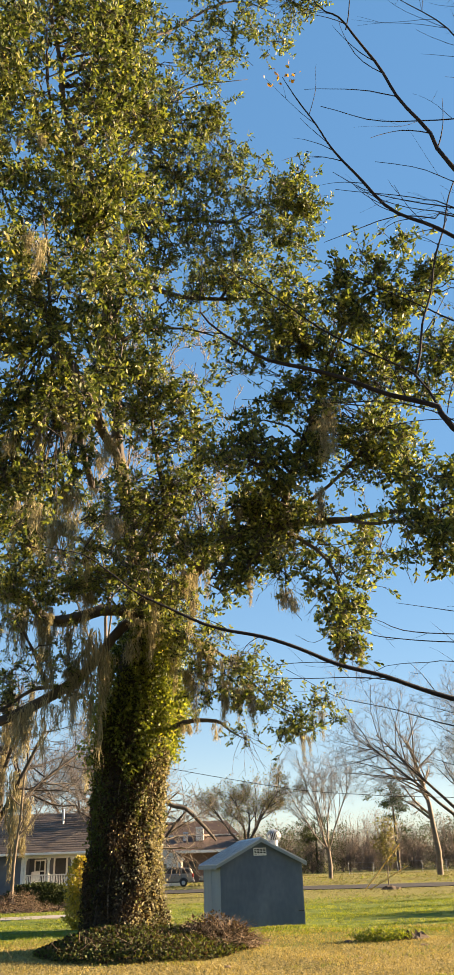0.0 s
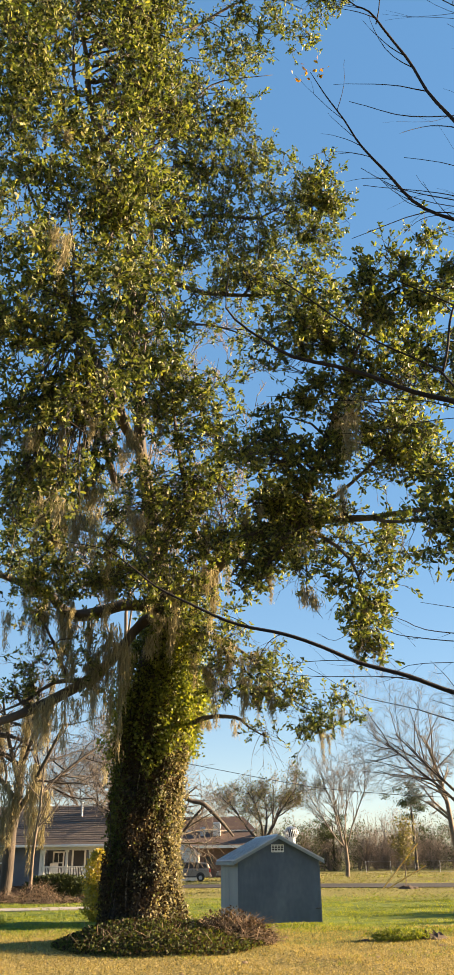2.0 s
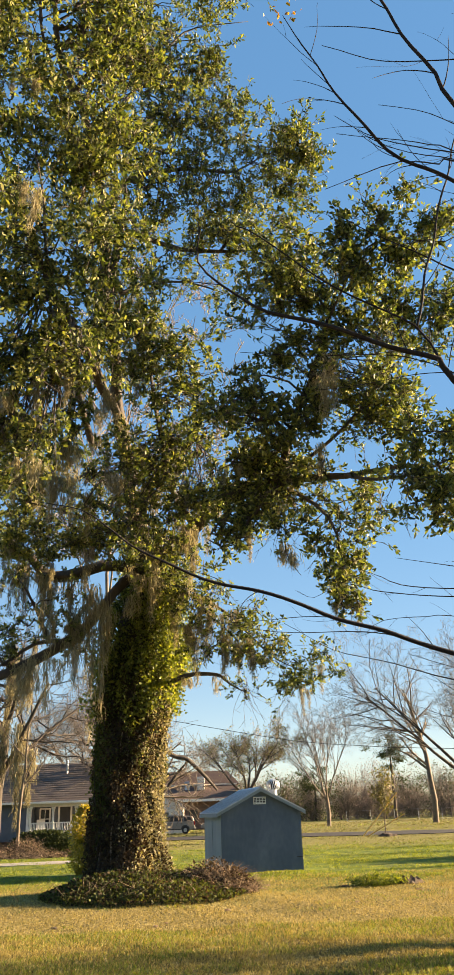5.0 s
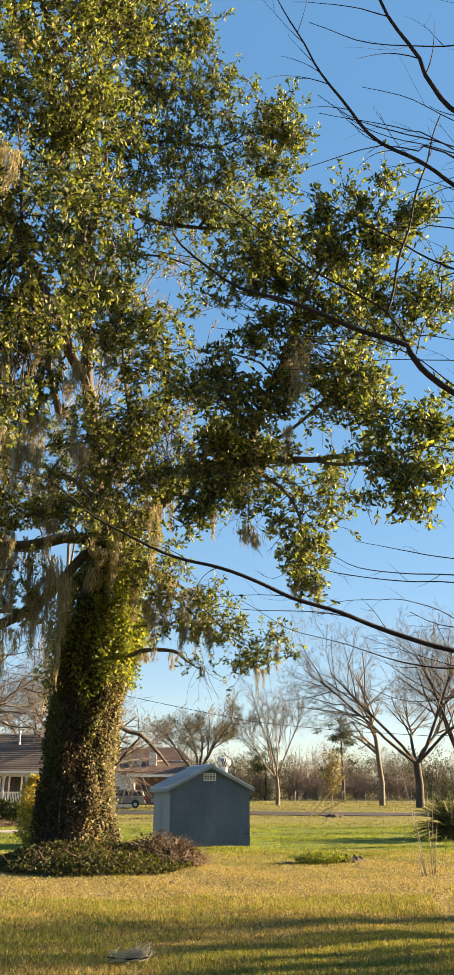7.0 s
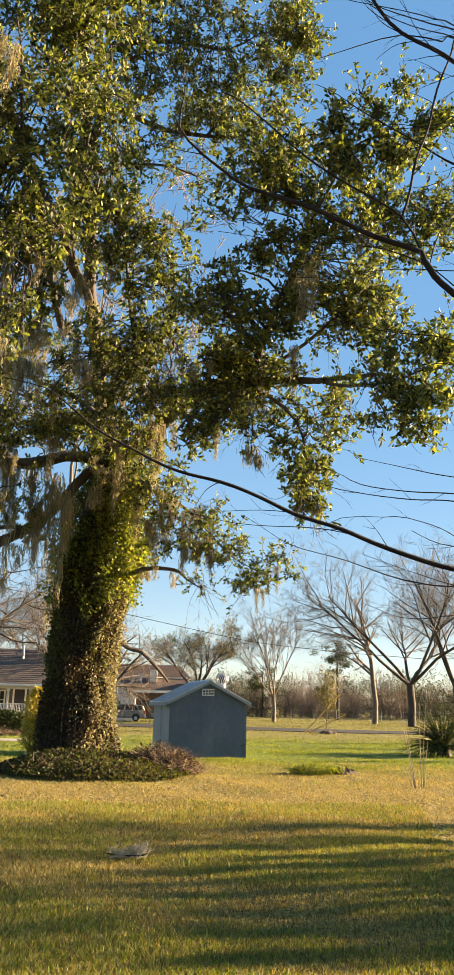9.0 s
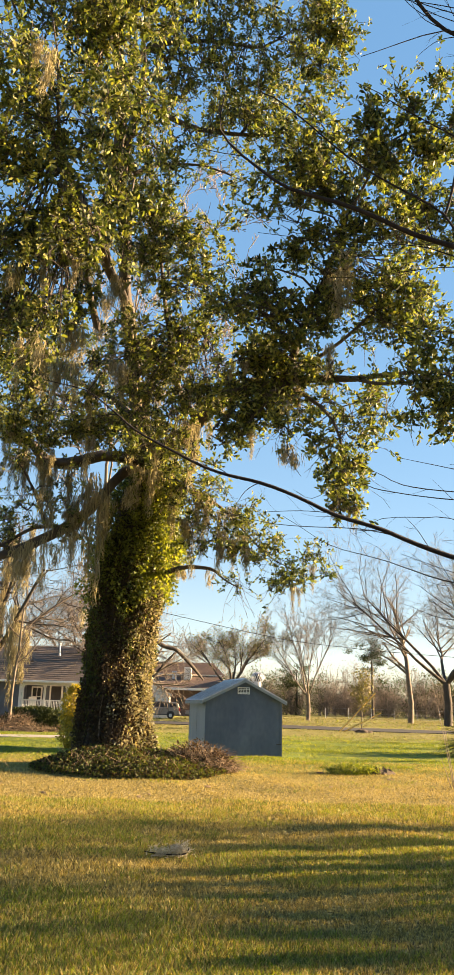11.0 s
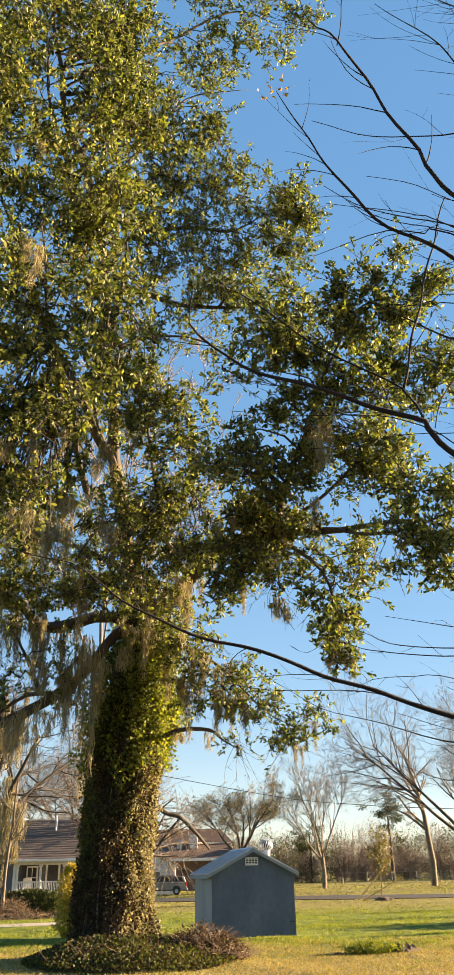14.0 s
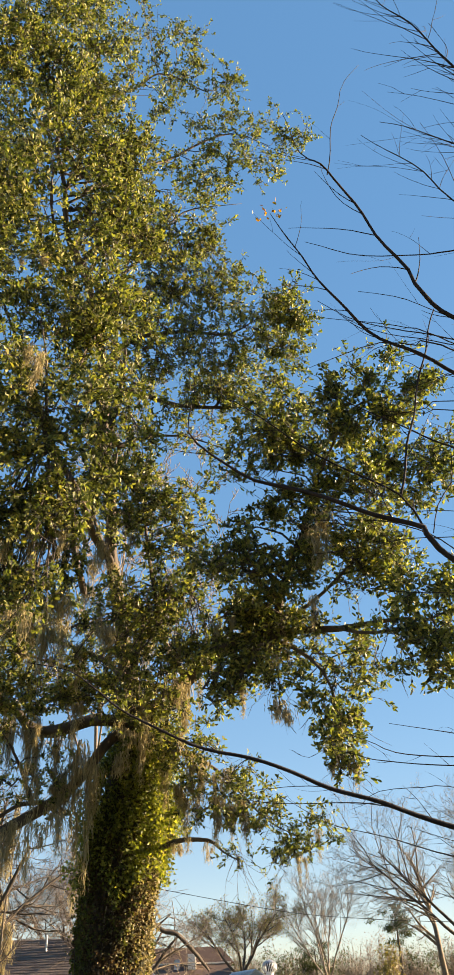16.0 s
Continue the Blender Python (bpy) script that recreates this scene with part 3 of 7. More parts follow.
BOUGHS = [
    Bough("leader", [(-3.67, 21.9, 9.11, 0.400), (-4.00, 20.5, 10.68, 0.300), (-4.22, 18.0, 12.65, 0.250), (-4.30, 15.2, 14.77, 0.200), (-4.44, 13.6, 17.03, 0.150), (-5.21, 12.8, 19.18, 0.120),
           (-5.66, 12.2, 22.22, 0.080), (-6.20, 11.8, 26.85, 0.040)],
          [col(-4.96, 12.9, 22.75, 0.63, 0.56), col(-3.91, 11.4, 21.13, 0.51, 0.51), col(-3.85, 12.6, 21.15, 0.61, 0.54), col(-4.56, 12.3, 19.73, 0.58, 0.52), col(-3.25, 11.8, 21.88, 0.40, 0.33),
           col(-3.14, 12.1, 19.90, 0.58, 0.51), col(-3.27, 12.1, 18.63, 0.50, 0.44), col(-3.86, 12.4, 17.64, 0.43, 0.37), col(-4.22, 11.5, 15.11, 0.45, 0.50), col(-4.34, 11.8, 14.16, 0.44, 0.50),
           col(-3.97, 12.7, 19.83, 0.53, 0.46), col(-3.82, 11.6, 15.17, 0.25, 0.28), col(-4.81, 12.1, 24.86, 0.71, 0.57), col(-3.75, 11.9, 24.50, 0.56, 0.42), col(-5.01, 12.3, 28.18, 0.69, 0.76),
           col(-6.24, 12.1, 30.35, 0.78, 0.78), col(-4.14, 12.8, 28.62, 0.55, 0.39), col(-5.75, 12.6, 33.73, 0.68, 0.68)],
          0.69, 0.115, 11, spread=True),
    Bough("top_bough", [(-5.04, 12.9, 21.22, 0.100), (-4.10, 14.5, 23.98, 0.080), (-2.65, 15.6, 26.79, 0.060), (-0.55, 15.8, 28.47, 0.040), (0.92, 15.8, 27.86, 0.015)],
          [col(-0.80, 15.5, 27.32, 0.59, 0.59), col(0.11, 15.1, 27.27, 0.67, 0.47), col(1.47, 15.8, 28.21, 0.49, 0.26), col(0.59, 15.4, 26.13, 0.53, 0.30), col(-0.23, 15.5, 25.52, 0.49, 0.30),
           col(-1.25, 15.2, 25.29, 0.57, 0.57), col(-2.04, 15.9, 25.73, 0.59, 0.47), col(-0.31, 15.7, 29.53, 0.53, 0.32), col(0.99, 15.7, 29.28, 0.44, 0.25), col(2.01, 15.7, 28.31, 0.24, 0.16),
           col(-2.46, 16.0, 27.45, 0.52, 0.35)],
          0.85, 0.12, 44, spread=False),
    Bough("crest_bough", [(-5.44, 12.5, 23.21, 0.090), (-4.61, 14.2, 27.72, 0.070), (-3.12, 15.2, 31.22, 0.050), (-1.38, 15.5, 30.73, 0.030), (-0.13, 15.6, 32.06, 0.012)],
          [col(-2.25, 15.2, 30.77, 0.62, 0.39), col(-1.18, 15.2, 30.33, 0.56, 0.32), col(-0.42, 15.0, 30.91, 0.32, 0.25), col(-1.59, 15.1, 31.92, 0.45, 0.27), col(-3.34, 15.0, 32.01, 0.72, 0.54),
           col(-2.67, 15.4, 29.47, 0.52, 0.35), col(-3.68, 15.8, 35.76, 0.68, 0.68), col(-2.26, 15.6, 35.10, 0.48, 0.48), col(-4.21, 15.6, 38.01, 0.70, 0.60), col(-1.62, 15.6, 28.05, 0.38, 0.24)],
          0.85, 0.12, 46, spread=False),
    Bough("upper_right", [(-4.48, 13.8, 18.10, 0.100), (-5.39, 14.4, 20.98, 0.090), (-4.24, 15.2, 21.35, 0.080), (-3.18, 15.8, 21.71, 0.070), (-2.24, 16.0, 22.07, 0.050), (-1.27, 16.0, 22.50, 0.020)],
          [col(-2.23, 15.5, 22.30, 0.62, 0.40), col(-1.56, 16.1, 22.77, 0.51, 0.45), col(-0.89, 16.1, 21.81, 0.38, 0.38), col(-2.05, 15.5, 20.79, 0.68, 0.42), col(-2.86, 15.4, 20.08, 0.56, 0.41),
           col(-1.48, 16.2, 20.75, 0.43, 0.34), col(-2.49, 15.3, 19.31, 0.55, 0.29), col(-3.37, 15.8, 21.79, 0.62, 0.47), col(-3.21, 15.7, 23.39, 0.64, 0.48), col(-2.63, 15.5, 23.90, 0.48, 0.35),
           col(-0.92, 15.9, 20.83, 0.28, 0.22)],
          0.47, 0.12, 12, spread=True),
    Bough("pale_bough", [(-4.11, 13.7, 17.35, 0.090), (-3.95, 14.6, 19.67, 0.080), (-2.99, 15.4, 22.42, 0.060), (-2.24, 15.8, 24.06, 0.040), (-1.35, 15.8, 24.46, 0.025), (-0.24, 15.8, 24.64, 0.010)],
          [col(-1.65, 15.5, 24.50, 0.40, 0.26), col(-3.41, 16.1, 22.80, 0.40, 0.32), col(-1.38, 15.4, 22.68, 0.16, 0.12)],
          0.7, 0.115, 53, spread=False),
    Bough("upper_mid", [(-4.20, 15.0, 16.45, 0.130), (-4.17, 15.6, 17.66, 0.110), (-3.52, 16.4, 19.01, 0.100), (-2.24, 16.8, 19.69, 0.080), (-0.73, 16.8, 19.46, 0.050), (0.06, 16.8, 20.08, 0.030),
           (1.04, 16.8, 20.49, 0.012)],
          [col(0.02, 16.8, 21.62, 0.29, 0.23), col(0.45, 16.5, 20.82, 0.44, 0.32), col(0.99, 16.2, 20.07, 0.40, 0.34), col(0.44, 16.8, 20.10, 0.60, 0.44), col(1.36, 16.7, 19.59, 0.37, 0.37),
           col(0.74, 16.7, 18.71, 0.49, 0.34), col(0.02, 16.9, 18.94, 0.49, 0.28), col(1.11, 16.6, 18.08, 0.24, 0.15), col(-0.93, 16.4, 19.78, 0.49, 0.34), col(-1.87, 16.6, 18.96, 0.55, 0.30),
           col(-2.96, 16.4, 18.56, 0.57, 0.30), col(-3.72, 17.0, 18.32, 0.46, 0.43), col(-2.50, 16.4, 17.70, 0.56, 0.35), col(-1.40, 16.9, 18.31, 0.55, 0.30), col(-0.59, 16.8, 17.77, 0.39, 0.24),
           col(1.68, 16.8, 19.95, 0.19, 0.16), col(-1.96, 16.5, 19.97, 0.39, 0.23), col(-3.37, 16.6, 20.09, 0.43, 0.31)],
          0.38, 0.12, 13, spread=True),
    Bough("middle_right", [(-4.14, 15.2, 14.77, 0.130), (-3.87, 16.0, 16.63, 0.110), (-2.41, 16.4, 16.41, 0.090), (-0.83, 16.4, 16.23, 0.060), (0.21, 16.2, 16.34, 0.020)],
          [col(-3.30, 16.6, 17.00, 0.47, 0.26), col(-1.70, 16.4, 16.78, 0.52, 0.26), col(-0.75, 16.2, 16.45, 0.34, 0.26), col(0.06, 16.1, 17.23, 0.35, 0.26), col(-2.23, 16.1, 15.93, 0.37, 0.20)],
          0.48, 0.115, 14, spread=True),
    Bough("thin_bough", [(-3.99, 15.5, 14.21, 0.080), (-3.24, 16.3, 15.11, 0.060), (-2.23, 16.6, 15.44, 0.040), (-1.20, 16.6, 15.03, 0.015)],
          [col(-3.08, 16.3, 15.23, 0.56, 0.25), col(-2.06, 16.7, 15.38, 0.57, 0.26), col(-1.21, 16.4, 14.70, 0.35, 0.22), col(-1.71, 16.5, 15.84, 0.31, 0.17)],
          0.5, 0.11, 54, spread=False),
    Bough("right_mass", [(-0.65, 17.2, 9.51, 0.150), (-0.18, 15.6, 9.17, 0.130), (0.13, 15.0, 10.01, 0.110), (0.42, 14.6, 10.78, 0.090), (0.90, 14.3, 12.12, 0.070), (1.45, 14.0, 13.43, 0.040),
           (2.20, 14.0, 14.18, 0.015)],
          [col(-0.51, 14.4, 14.55, 0.36, 0.36), col(0.13, 13.8, 14.40, 0.35, 0.30), col(-0.32, 13.5, 13.29, 0.50, 0.38), col(0.59, 13.7, 13.51, 0.43, 0.39), col(0.45, 14.2, 12.67, 0.56, 0.44),
           col(1.48, 14.2, 13.33, 0.52, 0.45), col(1.55, 14.0, 12.10, 0.55, 0.45), col(-0.42, 13.7, 12.26, 0.37, 0.33), col(-0.19, 14.3, 11.45, 0.50, 0.38), col(0.93, 14.1, 11.18, 0.54, 0.40),
           col(1.85, 13.9, 10.88, 0.44, 0.39), col(2.45, 13.7, 10.27, 0.27, 0.27), col(-0.83, 14.0, 10.17, 0.52, 0.36), col(0.35, 14.5, 10.37, 0.49, 0.37), col(1.48, 14.7, 10.47, 0.50, 0.33),
           col(2.40, 14.9, 10.27, 0.40, 0.33), col(-0.38, 14.7, 9.59, 0.53, 0.32), col(-1.22, 14.1, 10.82, 0.41, 0.32), col(0.60, 14.5, 9.91, 0.35, 0.21), col(2.61, 14.8, 9.57, 0.35, 0.30),
           col(2.04, 13.7, 11.59, 0.39, 0.35), col(-1.51, 13.7, 9.52, 0.39, 0.30)],
          0.58, 0.125, 17, spread=True),
    Bough("sunny_bough", [(-0.16, 15.8, 9.10, 0.080), (0.94, 15.0, 9.69, 0.060), (2.19, 14.7, 11.17, 0.045), (2.80, 14.6, 12.86, 0.030), (2.83, 14.6, 13.79, 0.010)],
          [col(2.57, 14.5, 13.64, 0.40, 0.38), col(2.63, 14.6, 12.67, 0.35, 0.35), col(2.18, 14.4, 13.10, 0.30, 0.27), col(1.67, 15.0, 9.69, 0.40, 0.24), col(4.10, 15.0, 13.55, 0.34, 0.34),
           col(4.13, 14.3, 12.50, 0.29, 0.34), col(3.58, 14.4, 12.20, 0.22, 0.20), col(4.76, 15.0, 13.88, 0.26, 0.26)],
          0.47, 0.12, 43, spread=True),
    Bough("near_tip", [(0.83, 14.0, 11.76, 0.050), (1.13, 13.0, 12.43, 0.040), (1.49, 12.4, 12.99, 0.030), (2.16, 12.2, 13.18, 0.020), (2.87, 12.2, 13.36, 0.010)],
          [col(1.13, 12.1, 13.28, 0.20, 0.16), col(1.65, 12.1, 13.80, 0.29, 0.23), col(1.96, 12.1, 13.49, 0.27, 0.22), col(1.38, 12.5, 13.07, 0.29, 0.23), col(1.95, 12.1, 12.75, 0.31, 0.24),
           col(2.70, 12.5, 14.89, 0.09, 0.07), col(2.61, 12.4, 13.15, 0.23, 0.18), col(3.07, 12.3, 13.56, 0.18, 0.15), col(2.38, 12.3, 12.56, 0.20, 0.15), col(0.99, 12.1, 12.42, 0.24, 0.20),
           col(1.45, 12.2, 12.24, 0.24, 0.15), col(3.45, 12.5, 13.91, 0.09, 0.07)],
          1.15, 0.125, 47, spread=False),
    Bough("second_right", [(-2.24, 19.0, 9.16, 0.120), (-2.84, 17.6, 10.04, 0.100), (-3.08, 16.6, 11.16, 0.080), (-3.16, 16.0, 12.27, 0.050), (-3.42, 15.8, 13.45, 0.020)],
          [col(-2.06, 15.9, 11.45, 0.46, 0.38), col(-3.00, 15.9, 12.17, 0.44, 0.46), col(-3.45, 15.8, 12.86, 0.39, 0.44), col(-2.50, 15.7, 12.70, 0.44, 0.41), col(-3.31, 15.8, 13.65, 0.26, 0.32),
           col(-2.75, 15.9, 11.24, 0.38, 0.28), col(-3.67, 15.6, 11.84, 0.28, 0.33), col(-1.75, 15.7, 11.90, 0.33, 0.23)],
          0.50, 0.12, 18, spread=True),
    Bough("heart_bough", [(-3.98, 20.5, 10.29, 0.120), (-4.13, 18.4, 11.69, 0.100), (-4.53, 16.8, 12.74, 0.060), (-4.82, 16.0, 13.77, 0.030)],
          [col(-3.86, 16.0, 13.98, 0.46, 0.54), col(-4.65, 16.0, 13.66, 0.45, 0.45), col(-4.99, 16.4, 13.15, 0.32, 0.45), col(-4.06, 15.7, 12.56, 0.36, 0.31), col(-4.63, 16.6, 15.30, 0.48, 0.39),
           col(-3.92, 16.2, 15.31, 0.42, 0.36)],
          0.50, 0.12, 24, spread=True),
    Bough("inner_dark", [(-3.81, 20.8, 9.81, 0.180), (-3.27, 19.0, 10.45, 0.130), (-2.39, 17.4, 10.83, 0.080), (-1.75, 16.6, 10.80, 0.030)],
          [col(-3.55, 16.7, 10.66, 0.39, 0.41), col(-2.83, 17.0, 10.84, 0.58, 0.45), col(-1.93, 17.4, 10.45, 0.51, 0.45), col(-3.19, 17.6, 10.02, 0.58, 0.45), col(-2.37, 16.4, 9.24, 0.49, 0.37),
           col(-3.55, 17.4, 9.11, 0.46, 0.39), col(-1.60, 16.9, 9.63, 0.43, 0.43), col(-3.90, 16.3, 9.72, 0.32, 0.37), col(-2.67, 17.7, 8.75, 0.47, 0.31), col(-3.74, 16.3, 8.07, 0.29, 0.24),
           col(-1.91, 16.9, 8.90, 0.30, 0.25), col(-4.64, 17.6, 10.05, 0.34, 0.40), col(-5.01, 17.2, 9.21, 0.43, 0.31)],
          0.5, 0.12, 20, spread=True),
    Bough("left_mass", [(-4.07, 18.6, 11.79, 0.200), (-4.43, 15.0, 11.67, 0.140), (-5.10, 13.2, 12.53, 0.100), (-5.69, 12.0, 13.95, 0.060), (-6.25, 11.4, 15.50, 0.030)],
          [col(-4.91, 11.8, 9.74, 0.41, 0.31), col(-5.35, 11.8, 9.48, 0.39, 0.35), col(-4.79, 12.1, 9.11, 0.37, 0.31), col(-5.54, 12.6, 9.11, 0.36, 0.34), col(-4.83, 11.5, 8.04, 0.31, 0.24),
           col(-4.51, 12.0, 10.20, 0.26, 0.34), col(-5.62, 11.6, 10.19, 0.39, 0.39), col(-4.62, 12.7, 8.75, 0.26, 0.22), col(-6.07, 11.8, 9.52, 0.39, 0.58), col(-5.99, 12.2, 8.11, 0.38, 0.47)],
          0.38, 0.12, 15, spread=True),
    Bough("left_bough", [(-3.80, 21.0, 9.31, 0.130), (-4.86, 19.8, 9.47, 0.090), (-5.83, 19.2, 9.80, 0.060), (-6.95, 18.8, 10.02, 0.020)],
          [col(-6.80, 19.0, 9.73, 0.50, 0.30), col(-5.72, 18.8, 9.13, 0.49, 0.27), col(-4.68, 18.7, 8.55, 0.40, 0.21), col(-6.38, 19.2, 10.35, 0.40, 0.25), col(-6.95, 18.9, 8.83, 0.35, 0.24),
           col(-5.15, 18.5, 8.51, 0.32, 0.19), col(-7.37, 19.4, 11.38, 0.32, 0.38), col(-3.21, 18.5, 8.48, 0.29, 0.24), col(-2.40, 18.8, 8.32, 0.27, 0.27), col(-6.25, 19.4, 8.37, 0.33, 0.16)],
          0.45, 0.12, 45, spread=True),
    Bough("main_right", [(-3.53, 22.0, 8.65, 0.400), (-2.94, 21.0, 9.01, 0.340), (-2.24, 19.6, 9.34, 0.290), (-1.49, 18.4, 9.56, 0.250), (-0.73, 17.2, 9.48, 0.200), (-0.12, 16.2, 9.26, 0.170),
           (0.63, 15.2, 8.97, 0.130), (1.16, 14.6, 8.74, 0.100), (1.92, 14.0, 8.60, 0.070), (2.68, 13.4, 8.39, 0.040), (3.09, 13.0, 8.05, 0.015)],
          [col(-0.94, 15.4, 8.27, 0.35, 0.25), col(-1.10, 15.3, 7.79, 0.27, 0.18), col(-0.10, 15.5, 8.52, 0.47, 0.30), col(-0.74, 15.8, 9.26, 0.43, 0.27), col(0.23, 15.3, 9.20, 0.42, 0.26),
           col(-1.35, 15.3, 9.37, 0.35, 0.31), col(-0.37, 15.8, 9.56, 0.44, 0.27), col(-1.79, 15.5, 7.78, 0.21, 0.23)],
          0.55, 0.125, 16, spread=True),
    Bough("lower_bough", [(-0.38, 16.6, 9.33, 0.090), (0.20, 15.4, 8.55, 0.070), (0.77, 14.8, 7.80, 0.050), (0.97, 14.4, 6.83, 0.030), (0.86, 14.2, 5.87, 0.010)],
          [col(0.85, 15.0, 8.34, 0.50, 0.30), col(1.25, 14.2, 7.86, 0.43, 0.28), col(0.28, 14.8, 7.67, 0.38, 0.24), col(0.98, 14.6, 7.43, 0.43, 0.30), col(1.48, 15.0, 7.36, 0.29, 0.24),
           col(0.80, 14.5, 6.70, 0.32, 0.25), col(1.18, 14.4, 6.68, 0.19, 0.19), col(0.75, 14.8, 6.29, 0.21, 0.19), col(1.16, 14.8, 5.98, 0.16, 0.16), col(0.84, 14.2, 6.33, 0.25, 0.19),
           col(1.88, 14.6, 8.42, 0.33, 0.18), col(0.50, 14.6, 7.24, 0.26, 0.22), col(0.85, 14.9, 5.98, 0.13, 0.13)],
          0.68, 0.125, 42, dangle=26, spread=False),
    Bough("near_right", [(1.09, 14.6, 8.74, 0.060), (1.61, 13.4, 8.06, 0.050), (2.15, 12.6, 7.88, 0.035), (2.80, 12.2, 8.10, 0.015)],
          [col(2.19, 12.5, 8.89, 0.24, 0.20), col(2.74, 12.7, 8.59, 0.32, 0.30), col(2.74, 12.1, 7.68, 0.29, 0.33), col(2.27, 12.5, 7.84, 0.35, 0.26), col(2.74, 12.5, 7.00, 0.13, 0.25),
           col(1.62, 12.3, 7.76, 0.33, 0.19), col(1.81, 12.5, 7.16, 0.17, 0.12), col(3.16, 12.3, 8.67, 0.26, 0.26), col(2.49, 12.3, 7.32, 0.23, 0.15), col(3.31, 12.4, 7.91, 0.29, 0.39)],
          1.0, 0.13, 19, dangle=22, spread=False),
    Bough("moss_twig", [(-0.37, 16.0, 9.09, 0.040), (-0.24, 15.4, 8.25, 0.030), (-0.20, 15.1, 7.62, 0.024), (-0.16, 15.0, 7.10, 0.018), (0.12, 15.0, 6.61, 0.006)],
          [col(-0.30, 14.9, 7.71, 0.06, 0.06)],
          0.1, 0.11, 55, dangle=7, spread=False),
    Bough("centre_bough", [(-4.13, 15.4, 14.13, 0.100), (-3.94, 14.6, 15.09, 0.080), (-3.72, 14.2, 16.37, 0.060), (-3.83, 13.8, 18.11, 0.020)],
          [col(-3.82, 14.4, 18.73, 0.36, 0.36), col(-3.87, 13.9, 14.71, 0.42, 0.37), col(-3.53, 14.6, 14.34, 0.43, 0.36), col(-4.27, 14.5, 15.62, 0.44, 0.39), col(-4.31, 14.0, 14.24, 0.42, 0.37),
           col(-3.87, 14.5, 17.61, 0.35, 0.35), col(-3.12, 13.4, 12.72, 0.30, 0.26), col(-3.66, 13.6, 11.79, 0.30, 0.30), col(-4.09, 13.4, 12.53, 0.32, 0.30), col(-4.02, 13.5, 15.70, 0.25, 0.32),
           col(-3.34, 13.8, 14.88, 0.30, 0.25)],
          0.75, 0.12, 56, spread=False),
    Bough("back_bough", [(-3.71, 22.3, 9.73, 0.160), (-4.96, 23.4, 11.40, 0.130), (-6.54, 24.0, 12.32, 0.090), (-8.09, 24.2, 12.64, 0.050), (-9.61, 24.2, 12.88, 0.020)],
          [col(-8.48, 24.6, 13.54, 0.73, 0.51), col(-7.34, 24.6, 13.05, 0.72, 0.54), col(-6.14, 23.7, 13.34, 0.63, 0.53), col(-8.14, 24.7, 12.13, 0.71, 0.46), col(-6.56, 23.3, 11.15, 0.67, 0.44),
           col(-5.43, 23.9, 11.58, 0.62, 0.45), col(-4.57, 23.4, 12.05, 0.58, 0.51), col(-8.97, 23.5, 12.37, 0.69, 0.58), col(-9.22, 24.3, 11.10, 0.69, 0.52), col(-7.49, 23.3, 10.30, 0.59, 0.33),
           col(-7.47, 23.6, 14.03, 0.64, 0.46), col(-9.06, 24.8, 14.60, 0.74, 0.52), col(-4.37, 24.0, 10.95, 0.51, 0.38), col(-5.82, 24.1, 10.56, 0.51, 0.31)],
          0.7, 0.12, 57, spread=False),
    Bough("left_edge", [(-6.42, 19.4, 10.44, 0.060), (-7.01, 18.8, 10.56, 0.050), (-7.75, 18.4, 10.58, 0.020)],
          [col(-7.14, 18.7, 10.35, 0.42, 0.36), col(-7.80, 18.9, 11.54, 0.49, 0.49), col(-6.84, 18.5, 11.35, 0.42, 0.36), col(-7.80, 19.0, 9.73, 0.47, 0.47), col(-7.30, 19.0, 12.37, 0.44, 0.38),
           col(-6.98, 18.3, 8.94, 0.29, 0.24)],
          0.7, 0.12, 59, spread=False),
    Bough("left_level", [(-3.38, 21.9, 8.82, 0.300), (-3.98, 21.2, 8.65, 0.260), (-4.94, 20.9, 8.65, 0.250), (-5.78, 20.7, 8.34, 0.250), (-6.43, 20.6, 8.42, 0.230), (-6.89, 20.6, 8.83, 0.200),
           (-7.56, 20.5, 9.13, 0.160), (-8.63, 20.4, 9.52, 0.100)],
          [col(-7.34, 20.1, 9.50, 0.38, 0.20), col(-8.22, 20.0, 9.75, 0.52, 0.43)],
          0.6, 0.12, 21, "thick dark bare lower limb hung with moss", spread=False),
    Bough("left_low", [(-3.67, 22.0, 8.85, 0.280), (-4.26, 21.5, 8.29, 0.220), (-4.74, 21.2, 7.60, 0.190), (-5.21, 21.0, 7.06, 0.200), (-5.83, 20.8, 6.48, 0.200), (-6.53, 20.7, 5.97, 0.200),
           (-7.22, 20.6, 5.60, 0.180), (-8.10, 20.4, 5.23, 0.140)],
          [col(-5.50, 20.4, 6.16, 0.16, 0.22), col(-5.62, 20.3, 6.89, 0.14, 0.14), col(-7.76, 20.5, 6.21, 0.41, 0.33)],
          0.5, 0.11, 22, "bare lower limb sloping down, hung with moss", spread=False),
    Bough("left_fork", [(-5.83, 20.8, 6.48, 0.100), (-6.56, 20.7, 6.37, 0.080), (-7.25, 20.6, 5.93, 0.060), (-8.02, 20.5, 5.64, 0.030)],
          [col(-7.60, 20.5, 6.37, 0.27, 0.22)],
